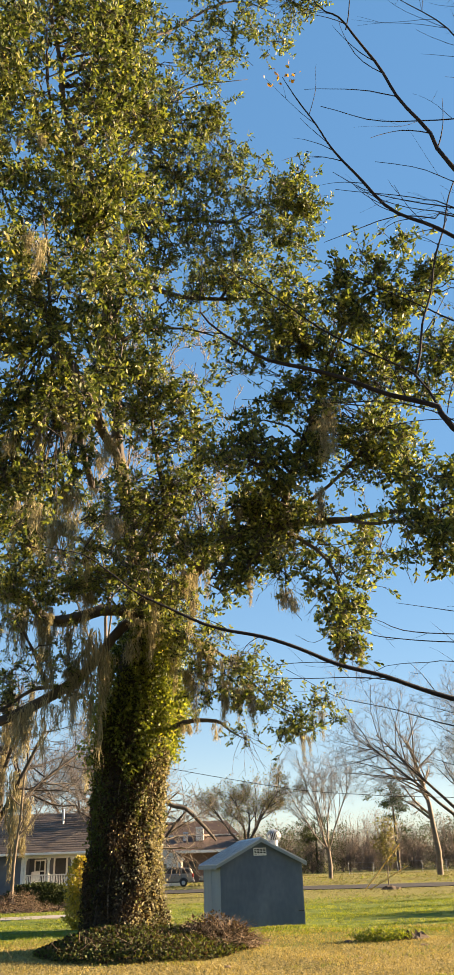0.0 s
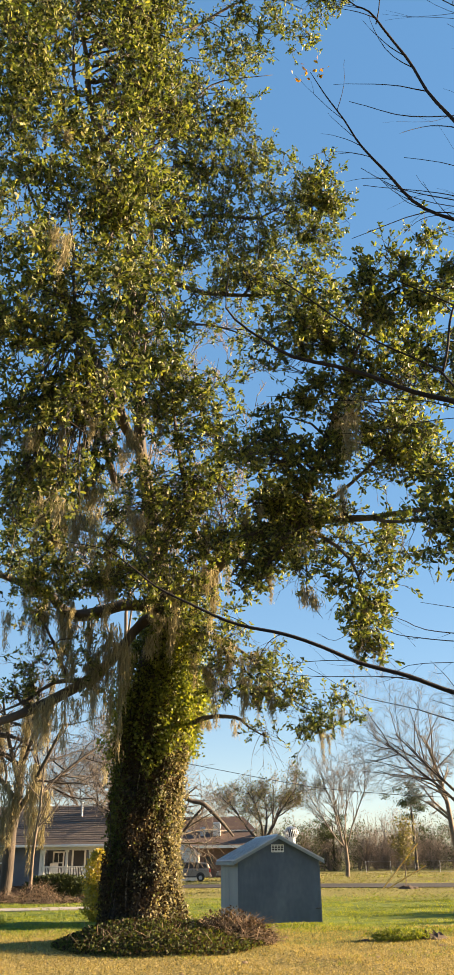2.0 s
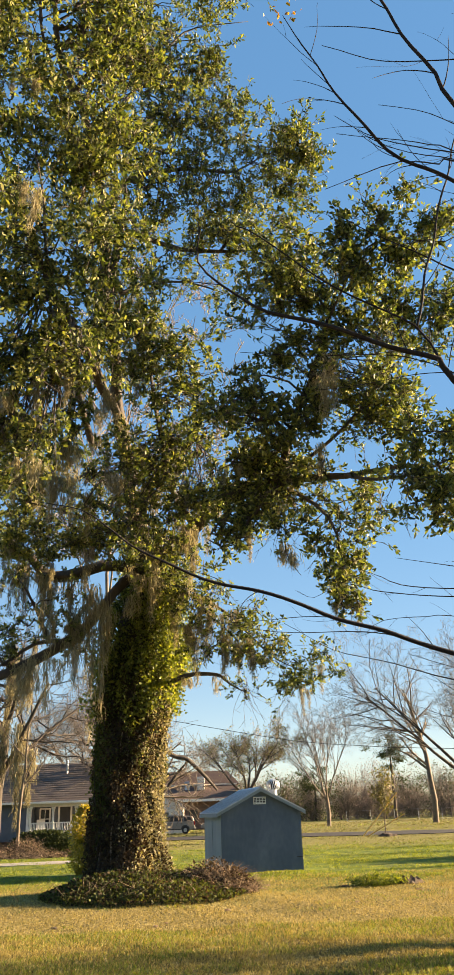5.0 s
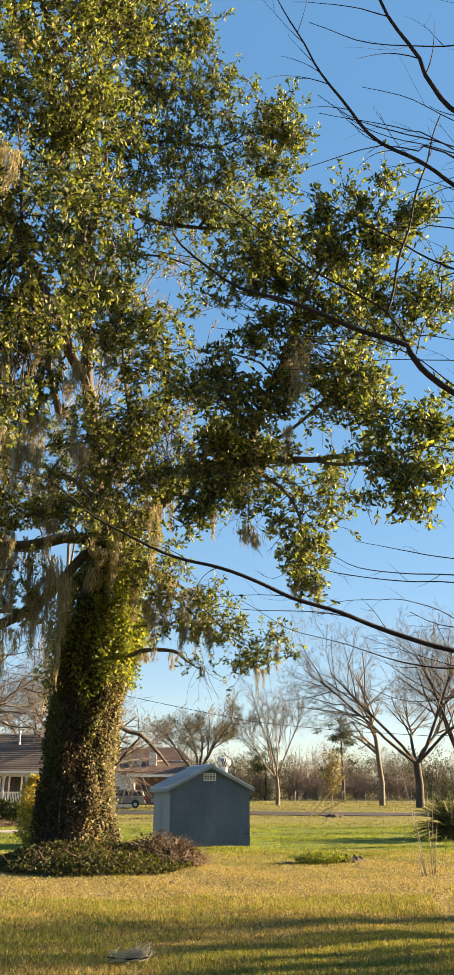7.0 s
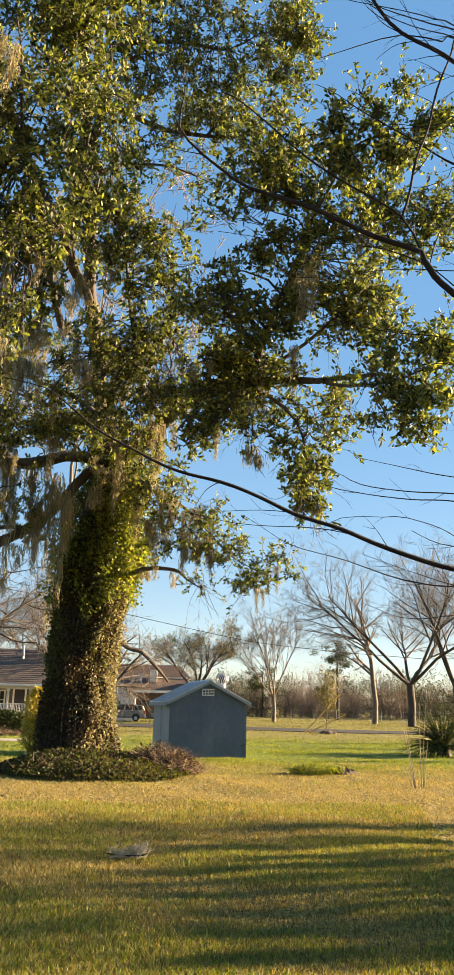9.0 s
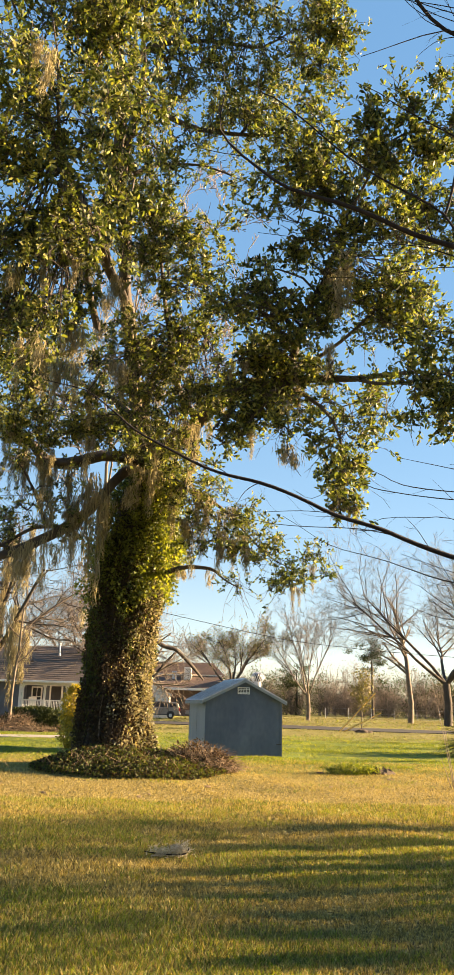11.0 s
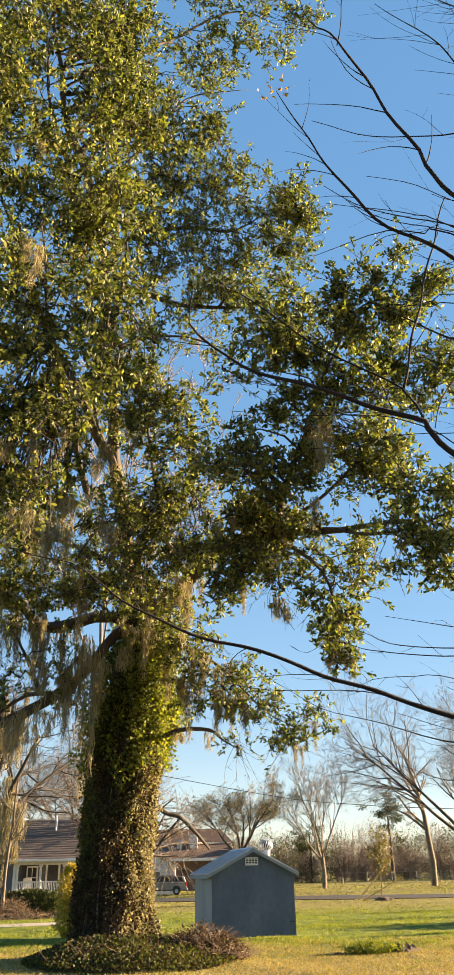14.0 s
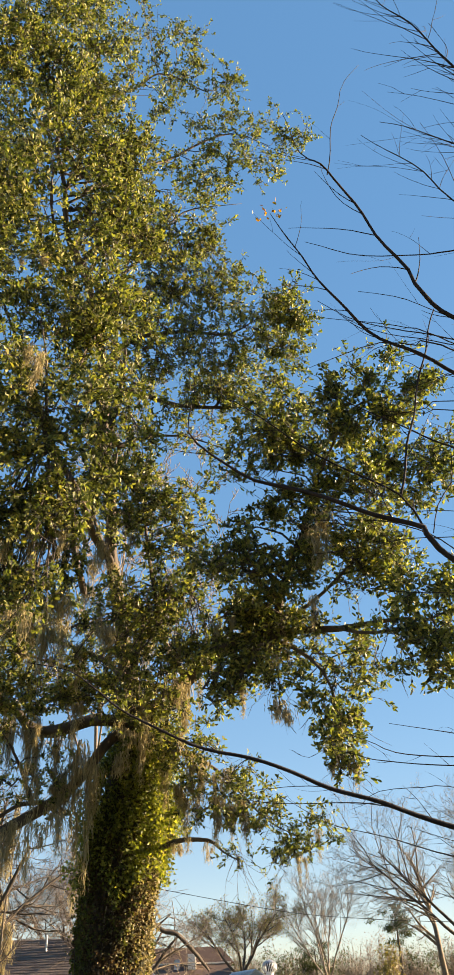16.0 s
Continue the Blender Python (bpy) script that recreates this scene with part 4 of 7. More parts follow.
          0.4, 0.11, 26, "forked bare side limb hung with moss", spread=False),
    Bough("low_droop", [(-3.05, 22.2, 5.34, 0.130), (-2.51, 21.4, 5.50, 0.090), (-1.90, 21.1, 5.51, 0.075), (-1.48, 20.9, 5.44, 0.060), (-1.21, 20.7, 5.21, 0.035), (-0.84, 20.5, 4.90, 0.012)],
          [col(-0.84, 20.4, 5.05, 0.14, 0.11)],
          0.4, 0.11, 23, "small bare lower limb with dangling twigs", dangle=10, spread=False),
    Bough("low_spray", [(-3.5, 22.0, 8.0, 0.14), (-2.4, 21.2, 7.8, 0.1), (-1.4, 20.6, 7.2, 0.06), (-0.4, 20.2, 6.1, 0.03), (0.2, 20.1, 5.6, 0.02), (0.9, 20.0, 5.2, 0.01)],
          [col(-1.9, 20.4, 7.5, 0.7, 0.5), col(-1.2, 20.0, 6.8, 0.7, 0.5), col(-0.6, 20.0, 6.2, 0.65, 0.5), col(-0.2, 20.0, 5.8, 0.5, 0.4), col(0.2, 20.2, 5.5, 0.5, 0.35), col(0.75, 20.0, 5.1, 0.45, 0.3),
           col(0.1, 19.9, 5.0, 0.35, 0.3), col(0.85, 20.2, 5.6, 0.35, 0.2)],
          0.75, 0.12, 25, "drooping leafy lower spray", spread=False, dangle=16),
    Bough("trunk_spray", [(-3.6, 21.9, 8.3, 0.1), (-2.9, 21.0, 8.1, 0.06), (-2.2, 20.6, 7.5, 0.03), (-1.7, 20.4, 6.9, 0.01)],
          [col(-3.4, 20.8, 8.5, 0.6, 0.4), col(-2.9, 20.7, 8.3, 0.6, 0.45), col(-2.4, 20.6, 8.0, 0.6, 0.45), col(-2.0, 20.5, 7.5, 0.5, 0.45), col(-2.7, 20.7, 7.6, 0.4, 0.4), col(-1.6, 20.5, 7.9, 0.6, 0.4),
           col(-1.5, 20.4, 7.2, 0.45, 0.35), col(-2.3, 20.5, 7.0, 0.5, 0.4), col(-1.8, 20.4, 6.6, 0.5, 0.4), col(-1.1, 20.3, 6.4, 0.5, 0.35), col(-0.5, 20.2, 6.6, 0.5, 0.35)],
          0.45, 0.12, 51, spread=False, dangle=24),
    Bough("left_inner", [(-6.2, 20.6, 6.5, 0.09), (-6.6, 20.2, 7.3, 0.06), (-7.2, 19.9, 8.2, 0.02)],
          [col(-6.1, 20.2, 7.0, 0.5, 0.35), col(-6.9, 20.0, 7.2, 0.6, 0.5), col(-7.4, 19.9, 6.4, 0.5, 0.4), col(-7.3, 19.8, 8.3, 0.6, 0.6), col(-6.5, 20.0, 8.6, 0.6, 0.4), col(-5.6, 20.2, 7.6, 0.35, 0.3),
           col(-7.7, 19.8, 9.3, 0.7, 0.5)],
          0.35, 0.12, 50, spread=False),
]
# the dense sunlit curtain of foliage down the near side of the crown
g_near = np.random.default_rng(58)
near_side = spline([(-4.9, 10.8, 9.8, 1.35), (-5.15, 10.8, 14.0, 1.5), (-5.8, 10.9, 21.0, 1.75), (-7.4, 10.9, 28.5, 1.9)], 0.5)
for part_of in range(3):
    row = near_side[part_of * len(near_side) // 3:(part_of + 1) * len(near_side) // 3]
    clumps = []
    for _ in range(30):
        x, y, z, half = row[int(g_near.integers(len(row)))]
        r = 0.42 + 0.3 * g_near.random()
        clumps.append(col(x + half * (2 * g_near.random() - 1) - 0.15, y + 0.8 * g_near.normal(), z + 0.4 * g_near.normal(), r, r * 0.85))
    x, y, z, _ = row[0]
    BOUGHS.append(Bough("curtain", [(-4.6 - 0.3 * part_of, 15.5 - part_of, z + 0.3, 0.12), (x + 0.3, 12.6, z + 1.0, 0.08), (x, 11.2, z + 2.2, 0.05), (x - 0.3, 10.9, z + 4.5, 0.015)], clumps, 0.75 + 0.13 * part_of, 0.12, 60 + part_of, spread=False))


def build_tree():
    tree = thing("evergreen_tree", ROOT, 0, "huge spreading evergreen tree with an ivy-wrapped trunk", "tree")
    holder = Matrix.Translation(-Vector(ROOT))
    line = spline([(-4.3, 22.5, -0.2, 1.2), (-4.27, 22.5, 0.3, 0.86), (-4.22, 22.4, 1.0, 0.72), (-4.17, 22.4, 2.1, 0.67), (-4.1, 22.4, 3.6, 0.68), (-3.98, 22.4, 5.3, 0.74), (-3.8, 22.3, 6.7, 0.76), (-3.58, 22.2, 8.0, 0.64), (-3.5, 22.0, 8.9, 0.36)], 0.3)
    trunk = attach("trunk", mesh_of("trunk", *tube(line, 26, 0.10, 4), BARK, True), tree, "thick dark fluted bark trunk")
    for limb in BOUGHS:
        limb.build(tree, BARK, LEAF)
    for ch in tree.children:
        ch.matrix_parent_inverse = holder
    return line


TRUNK_LINE = build_tree()


# ---- ivy on the trunk, and the ivy bed round its foot ----
def build_ivy():
    ivy = thing("ivy", tuple(ROOT), 0, "thick ivy, green above and withered below, wrapping the trunk", "climber")
    holder = Matrix.Translation(-Vector(ROOT))
    g = np.random.default_rng(31)
    zz = TRUNK_LINE[:, 2]

    def surface(z, a, out):
        i = np.clip(np.searchsorted(zz, z), 1, len(zz) - 1)
        t = (z - zz[i - 1]) / (zz[i] - zz[i - 1])
        c = TRUNK_LINE[i - 1] * (1 - t)[:, None] + TRUNK_LINE[i] * t[:, None]
        r = c[:, 3] + out
        return np.stack([c[:, 0] + np.cos(a) * r, c[:, 1] + np.sin(a) * r, z], axis=1)

    for k in range(46):
        a0 = -math.pi * (0.02 + 0.96 * (k + 0.5) / 46) + g.normal() * 0.05
        z = np.linspace(0.0, 3.2 + 4.0 * g.random(), 14)
        a = a0 + np.cumsum(g.normal(size=14)) * 0.035
        p = surface(z, a, 0.03 + 0.05 * g.random())
        rad = (0.016 + 0.022 * g.random()) * np.linspace(1, 0.4, 14)
        attach("vine", mesh_of("vine", *tube(np.hstack([p, rad[:, None]]), 5), BARK_PALE if k % 7 == 0 else BARK, True), ivy)

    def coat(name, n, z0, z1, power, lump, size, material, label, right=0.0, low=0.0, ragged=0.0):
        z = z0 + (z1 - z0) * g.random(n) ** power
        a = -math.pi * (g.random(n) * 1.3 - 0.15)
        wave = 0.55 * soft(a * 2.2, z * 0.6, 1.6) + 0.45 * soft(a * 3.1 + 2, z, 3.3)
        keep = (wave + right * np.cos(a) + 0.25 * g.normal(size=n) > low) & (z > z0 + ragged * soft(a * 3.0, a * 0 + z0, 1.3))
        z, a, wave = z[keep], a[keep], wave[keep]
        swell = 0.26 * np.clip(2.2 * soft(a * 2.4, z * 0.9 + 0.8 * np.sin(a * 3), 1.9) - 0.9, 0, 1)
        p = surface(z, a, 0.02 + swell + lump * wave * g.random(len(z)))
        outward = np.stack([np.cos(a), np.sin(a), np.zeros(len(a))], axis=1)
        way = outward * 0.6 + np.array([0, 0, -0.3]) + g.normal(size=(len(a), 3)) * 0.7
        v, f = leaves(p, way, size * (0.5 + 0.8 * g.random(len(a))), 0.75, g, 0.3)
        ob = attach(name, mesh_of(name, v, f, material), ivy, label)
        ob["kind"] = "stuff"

    # coats weighted right or left paint the trunk's lit and shaded sides
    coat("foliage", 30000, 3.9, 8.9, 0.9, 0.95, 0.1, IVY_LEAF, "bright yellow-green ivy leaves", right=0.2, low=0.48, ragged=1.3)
    coat("foliage", 26000, 0.1, 6.2, 1.0, 0.42, 0.075, IVY_SUNLIT, "drying ivy leaves coloured pale for the sunny side", right=0.95, low=1.0)
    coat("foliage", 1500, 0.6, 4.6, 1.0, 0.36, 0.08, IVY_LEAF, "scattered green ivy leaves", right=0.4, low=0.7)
    coat("foliage", 18000, 1.6, 8.6, 0.9, 0.42, 0.08, IVY_SHADE, "green ivy leaves coloured dark for the shaded side", right=-0.1, low=0.35, ragged=2.0)
    coat("foliage", 30000, 0.05, 5.8, 1.0, 0.3, 0.07, IVY_DRY, "withered brown ivy leaves", low=0.12)

    # loose strands standing off both trunk sides, sunlit side painted pale, shaded side dark
    at_, way_, dark_ = [], [], []
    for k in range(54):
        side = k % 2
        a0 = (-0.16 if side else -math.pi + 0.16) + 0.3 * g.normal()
        z0 = 0.3 + 5.0 * g.random()
        z = np.linspace(z0, min(z0 + 1.0 + 2.4 * g.random(), 8.4), 16)
        a = a0 + np.cumsum(g.normal(size=16)) * 0.02
        out = (0.16 + 0.24 * g.random()) * np.linspace(0.4, 1, 16)
        p = surface(z, a, out)
        attach("vine", mesh_of("vine", *tube(np.hstack([p, np.full((16, 1), 0.009)]), 4), BARK, True), ivy)
        n = int(55 * (z[-1] - z[0]))
        u = g.random(n) * 15
        q = p[u.astype(int)] + g.normal(size=(n, 3)) * np.array([0.09, 0.09, 0.12])
        at_.append(q)
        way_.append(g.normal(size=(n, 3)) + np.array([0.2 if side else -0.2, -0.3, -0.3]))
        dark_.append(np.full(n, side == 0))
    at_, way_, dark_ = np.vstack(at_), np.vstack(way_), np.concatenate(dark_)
    for sel, mat, label in ((dark_, IVY_SHADE, "loose ivy strands toned for shade"), (~dark_, IVY_SUNLIT, "loose ivy strands toned for sun")):
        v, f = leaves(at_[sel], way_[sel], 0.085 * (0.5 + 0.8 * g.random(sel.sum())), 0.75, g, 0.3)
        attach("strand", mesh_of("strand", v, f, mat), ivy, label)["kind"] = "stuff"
    for ch in ivy.children:
        ch.matrix_parent_inverse = holder

    bed = thing("ivy_bed", (-3.75, 21.2, 0), 0, "low heap of dark ivy and leaf litter round the tree foot", "ground cover")
    n = 22000
    a, r = g.random(n) * 2 * np.pi, np.sqrt(g.random(n))
    x, y = -3.6 + 2.6 * r * np.cos(a), 21.2 + 2.4 * r * np.sin(a)
    lump = 0.75 + 0.5 * soft(x, y, 2.1)
    z = ground_height(x, y) + 0.05 + 0.36 * np.clip(1 - r ** 3, 0, 1) * lump * (0.5 + 0.5 * g.random(n))
    way = np.stack([np.cos(a) * 0.4, np.sin(a) * 0.4 - 0.3, np.full(n, 0.1)], axis=1) + g.normal(size=(n, 3)) * 0.6
    for name, sel, mat in (("foliage", g.random(n) < 0.62, IVY_SHADE), ("litter", None, IVY_DRY)):
        sel = sel if sel is not None else ~last
        last = sel
        v, f = leaves(np.stack([x, y, z], axis=1)[sel], way[sel], 0.075 * (0.5 + 0.8 * g.random(sel.sum())), 0.7, g, 0.3)
        ob = attach(name, mesh_of(name, v - np.array([-3.75, 21.2, 0]), f, mat), bed)
        ob["kind"] = "stuff"
    seg = []
    for _ in range(170):
        p = np.array([-3.75 + g.normal() * 1.3, 21.0 + g.normal() * 1.0, 0.25])
        q = p + np.array([g.normal() * 0.25, g.normal() * 0.2, 0.12 + 0.25 * g.random()])
        seg.append((*(p - (-3.75, 21.2, 0)), *(q - (-3.75, 21.2, 0)), 0.006, 0.003))
    ob = attach("stem", mesh_of("stem", *frustums(seg, 3), DRY_BRUSH), bed)
    ob["kind"] = "stuff"


build_ivy()


def brush_pile(at, rx, ry, h, n, seed, label):
    """A heap of dry arching stems."""
    g = np.random.default_rng(seed)
    seg = []
    for _ in range(n):
        a, r = g.random() * 6.283, math.sqrt(g.random())
        p = np.array([rx * r * math.cos(a), ry * r * math.sin(a), 0.0])
        top = h * (1 - 0.75 * r * r) * (0.5 + 0.6 * g.random())
        d = np.array([g.normal() * 0.22, g.normal() * 0.22, top])
        m, e = p + d * 0.6, p + d + np.array([g.normal() * 0.25, g.normal() * 0.2, -0.05 - 0.15 * g.random()])
        seg += [(*p, *m, 0.008, 0.006), (*m, *e, 0.006, 0.003)]
    ob = thing("brush_pile", at, 0, label, "brush")
    attach("stem", mesh_of("stem", *frustums(seg, 3), DRY_BRUSH), ob)["kind"] = "stuff"
    k = n * 2
    a, r = g.random(k) * 6.283, np.sqrt(g.random(k))
    p = np.stack([rx * r * np.cos(a), ry * r * np.sin(a), h * (1 - 0.8 * r * r) * g.random(k)], axis=1)
    v, f = leaves(p, g.normal(size=(k, 3)), 0.09 * (0.5 + g.random(k)), 0.5, g)
    attach("litter", mesh_of("litter", v, f, IVY_DRY), ob)["kind"] = "stuff"


brush_pile((-1.85, 21.4, 0.05), 1.15, 0.9, 0.85, 1300, 41, "heap of dry brown brush beside the ivy bed")


# ---- hanging moss ----
def moss_mesh(seed, strands, length, spread):
    """A ragged rope of curly fibres round a few swaying cores."""
    g = np.random.default_rng(seed)
    cores = max(1, int(spread * 20))
    n = 5
    t = np.linspace(0, 1, n)
    v, f, base = [], [], 0
    for c in range(cores):
        foot = np.array([g.normal() * spread * 0.55, g.normal() * spread * 0.4])
        reach = length * (0.3 + 0.75 * g.random())
        drift = np.cumsum(g.normal(size=(12, 2)), axis=0) * 0.012
        for k in range(max(10, int(strands * 1.9 / cores * (0.4 + reach / length)))):
            u = g.random() ** 1.25
            i = int(u * 11)
            wide = (0.05 + 0.06 * g.random()) * (1 - 0.75 * u) * (1 + 0.6 * math.sin(u * 9 + c))
            p0 = np.array([foot[0] + drift[i, 0] + g.normal() * wide, foot[1] + drift[i, 1] + g.normal() * wide, -reach * u])
            ln = (0.14 + 0.3 * g.random()) * (1.1 - 0.5 * u)
            sway = np.cumsum(g.normal(size=(n, 2)), axis=0) * 0.032
            p = np.stack([p0[0] + sway[:, 0], p0[1] + sway[:, 1], p0[2] - ln * t], axis=1)
            a = g.random() * 3.14
            w = (0.007 + 0.010 * g.random()) * (1 - 0.7 * t)
            off = np.stack([np.cos(a + t) * w, np.sin(a + t) * w, 0 * t], axis=1)
            v.append(np.vstack([p - off, p + off]))
            f += [(base + q, base + q + 1, base + n + q + 1, base + n + q) for q in range(n - 1)]
            base += 2 * n
    return mesh_of("hanging_moss", np.vstack(v), np.array(f), MOSS)


MOSS_MESHES = [moss_mesh(60 + k, n, ln, sp) for k, (n, ln, sp) in enumerate(
    [(110, 1.9, 0.10), (150, 2.5, 0.13), (100, 1.4, 0.10), (80, 1.0, 0.10), (60, 1.8, 0.04), (170, 1.6, 0.22)])]


def hang_moss(line, t0, t1, count, seed, scale=1.0, shapes=(0, 1, 2, 3, 4, 5), label="long grey-tan moss hanging from a limb"):
    g = np.random.default_rng(seed)
    for k in range(count):
        i = int((t0 + (t1 - t0) * (k + g.random()) / count) * (len(line) - 1))
        x, y, z, r = line[i]
        ob = new("hanging_moss", MOSS_MESHES[shapes[int(g.integers(len(shapes)))]])
        s = scale * (0.4 + 1.0 * g.random() ** 1.3)
        ob.matrix_basis = pose(x + g.normal() * 0.1, y + g.normal() * 0.15, z - r * 0.6, 0, 0, g.random() * 360) @ Matrix.Diagonal((s, s, s, 1))
        tagged(ob, label, "moss", "moss hanging in the big tree")


by_name = {b.name: b for b in BOUGHS}
hang_moss(by_name["left_level"].line, 0.12, 0.98, 8, 71, 0.6)
hang_moss(by_name["left_low"].line, 0.2, 0.98, 6, 72, 0.5)
hang_moss(by_name["main_right"].line, 0.12, 0.62, 11, 73, 0.62, (2, 3, 4))
hang_moss(by_name["low_droop"].line, 0.1, 0.75, 4, 74, 0.5, (2, 3, 4))
hang_moss(by_name["inner_dark"].line, 0.1, 0.6, 4, 75, 0.6)
hang_moss(by_name["left_mass"].line, 0.1, 0.9, 7, 76, 0.6)


def moss_under(bough, count, seed, scale):
    """Moss hanging out of the lower side of a bough's foliage."""
    g = np.random.default_rng(seed)
    for k in range(count):
        x, y, z, rx, ry, rz = bough.clumps[int(g.integers(len(bough.clumps)))]
        u = g.random() * 2 - 1
        ob = new("hanging_moss", MOSS_MESHES[int(g.integers(6))])
        s = scale * (0.5 + 0.9 * g.random())
        ob.matrix_basis = pose(x + u * rx * 0.9, y + g.normal() * ry * 0.4, z - rz * (0.75 - 0.5 * u * u) * (0.3 + 0.7 * g.random()), 0, 0, g.random() * 360) @ Matrix.Diagonal((s, s, s, 1))
        tagged(ob, "grey-tan moss trailing from the leafy branches", "moss", "moss hanging in the big tree")


moss_under(by_name["inner_dark"], 9, 80, 0.6)
moss_under(by_name["left_mass"], 12, 81, 0.6)
moss_under(by_name["main_right"], 7, 82, 0.5)
moss_under(by_name["left_level"], 3, 83, 0.7)
moss_under(by_name["left_low"], 3, 84, 0.6)
moss_under(by_name["left_inner"], 4, 87, 0.6)
moss_under(by_name["trunk_spray"], 22, 91, 0.6)
moss_under(by_name["left_bough"], 8, 88, 0.6)
moss_under(by_name["second_right"], 5, 89, 0.5)
moss_under(by_name["lower_bough"], 5, 90, 0.4)
ROPES = [
    [(-6.37, 20.3, 8.28, 1.15, 1), (-6.16, 20.2, 8.08, 1.30, 0), (-5.74, 20.3, 8.19, 1.16, 2), (-5.19, 20.3, 7.66, 1.44, 1), (-4.98, 20.1, 7.95, 1.82, 1), (-4.75, 20.0, 7.66, 2.27, 0), (-5.33, 20.2, 7.29, 1.21, 2), (-4.53, 20.2, 7.28, 1.21, 2), (-3.72, 20.2, 8.23, 0.81, 0), (-3.45, 20.1, 8.11, 1.02, 2), (-3.91, 20.3, 7.64, 1.14, 3), (-6.91, 20.2, 5.82, 0.95, 0), (-6.55, 20.2, 5.97, 0.80, 1), (-6.17, 20.2, 6.13, 1.52, 4), (-5.65, 20.2, 6.45, 0.97, 4), (-6.67, 20.3, 5.67, 0.78, 2), (-2.04, 20.2, 7.60, 0.75, 0)],
    [(-1.76, 20.2, 7.42, 0.81, 2), (-1.40, 20.1, 6.38, 0.86, 2), (-1.04, 20.1, 6.21, 0.69, 5), (-0.74, 20.1, 6.04, 0.66, 2), (-0.33, 15.6, 8.86, 1.33, 4), (-0.27, 15.7, 8.82, 0.98, 4), (0.85, 13.6, 11.26, 1.05, 0), (0.74, 13.6, 10.69, 0.86, 2), (0.63, 14.6, 9.50, 0.66, 2), (-0.15, 15.0, 7.31, 0.82, 3), (-0.78, 16.0, 8.63, 0.65, 3), (-0.06, 15.0, 7.10, 0.67, 3), (-7.13, 20.2, 8.62, 0.91, 0), (-6.82, 20.2, 8.35, 0.95, 2), (-7.28, 20.2, 8.35, 0.76, 1), (-2.23, 18.6, 9.02, 1.44, 2), (-1.82, 18.4, 8.95, 0.57, 0)],
    [(-5.14, 10.0, 12.68, 0.48, 5), (-4.94, 10.0, 12.46, 0.73, 2), (-5.16, 10.4, 15.70, 0.36, 5), (-5.66, 10.4, 15.60, 0.31, 5), (-5.10, 16.5, 9.66, 0.74, 1), (-4.92, 17.5, 9.66, 0.92, 0), (-6.10, 17.5, 10.53, 1.03, 0), (-6.76, 17.5, 10.71, 0.86, 1), (-5.58, 17.0, 9.96, 1.29, 5), (-4.62, 17.0, 11.00, 0.66, 5), (-4.58, 17.0, 11.73, 0.67, 5), (-4.37, 17.0, 10.65, 0.63, 2), (-5.19, 16.0, 12.08, 0.76, 5), (-3.27, 19.5, 9.35, 0.90, 0), (-3.86, 19.5, 8.99, 0.81, 2)],
    [(-6.66, 19.7, 5.33, 0.61, 0), (-6.25, 19.4, 5.52, 0.81, 4), (-6.08, 20.0, 7.18, 1.43, 4), (-5.44, 19.7, 6.04, 0.80, 2), (-6.26, 19.4, 7.23, 0.84, 4), (-5.81, 20.0, 5.85, 0.90, 4), (-6.06, 19.7, 5.03, 0.74, 4), (-6.77, 19.4, 5.23, 0.67, 4)],
]
for ropes in ROPES:
    for k, (x, y, z, s, shape) in enumerate(ropes):
        ob = new("hanging_moss", MOSS_MESHES[shape])
        ob.matrix_basis = pose(x, y, z, 0, 0, 50 * k) @ Matrix.Diagonal((min(s, 0.9), min(s, 0.9), s, 1))
        tagged(ob, "long tan moss rope hanging from the boughs", "moss", "moss hanging in the big tree")
moss_under(by_name["low_spray"], 4, 85, 0.4)
moss_under(by_name["heart_bough"], 5, 86, 0.5)
hang_moss(by_name["right_mass"].line, 0.2, 0.7, 4, 77, 0.6, (3, 4))
hang_moss(by_name["leader"].line, 0.05, 0.22, 5, 78, 0.75, (0, 2, 5))


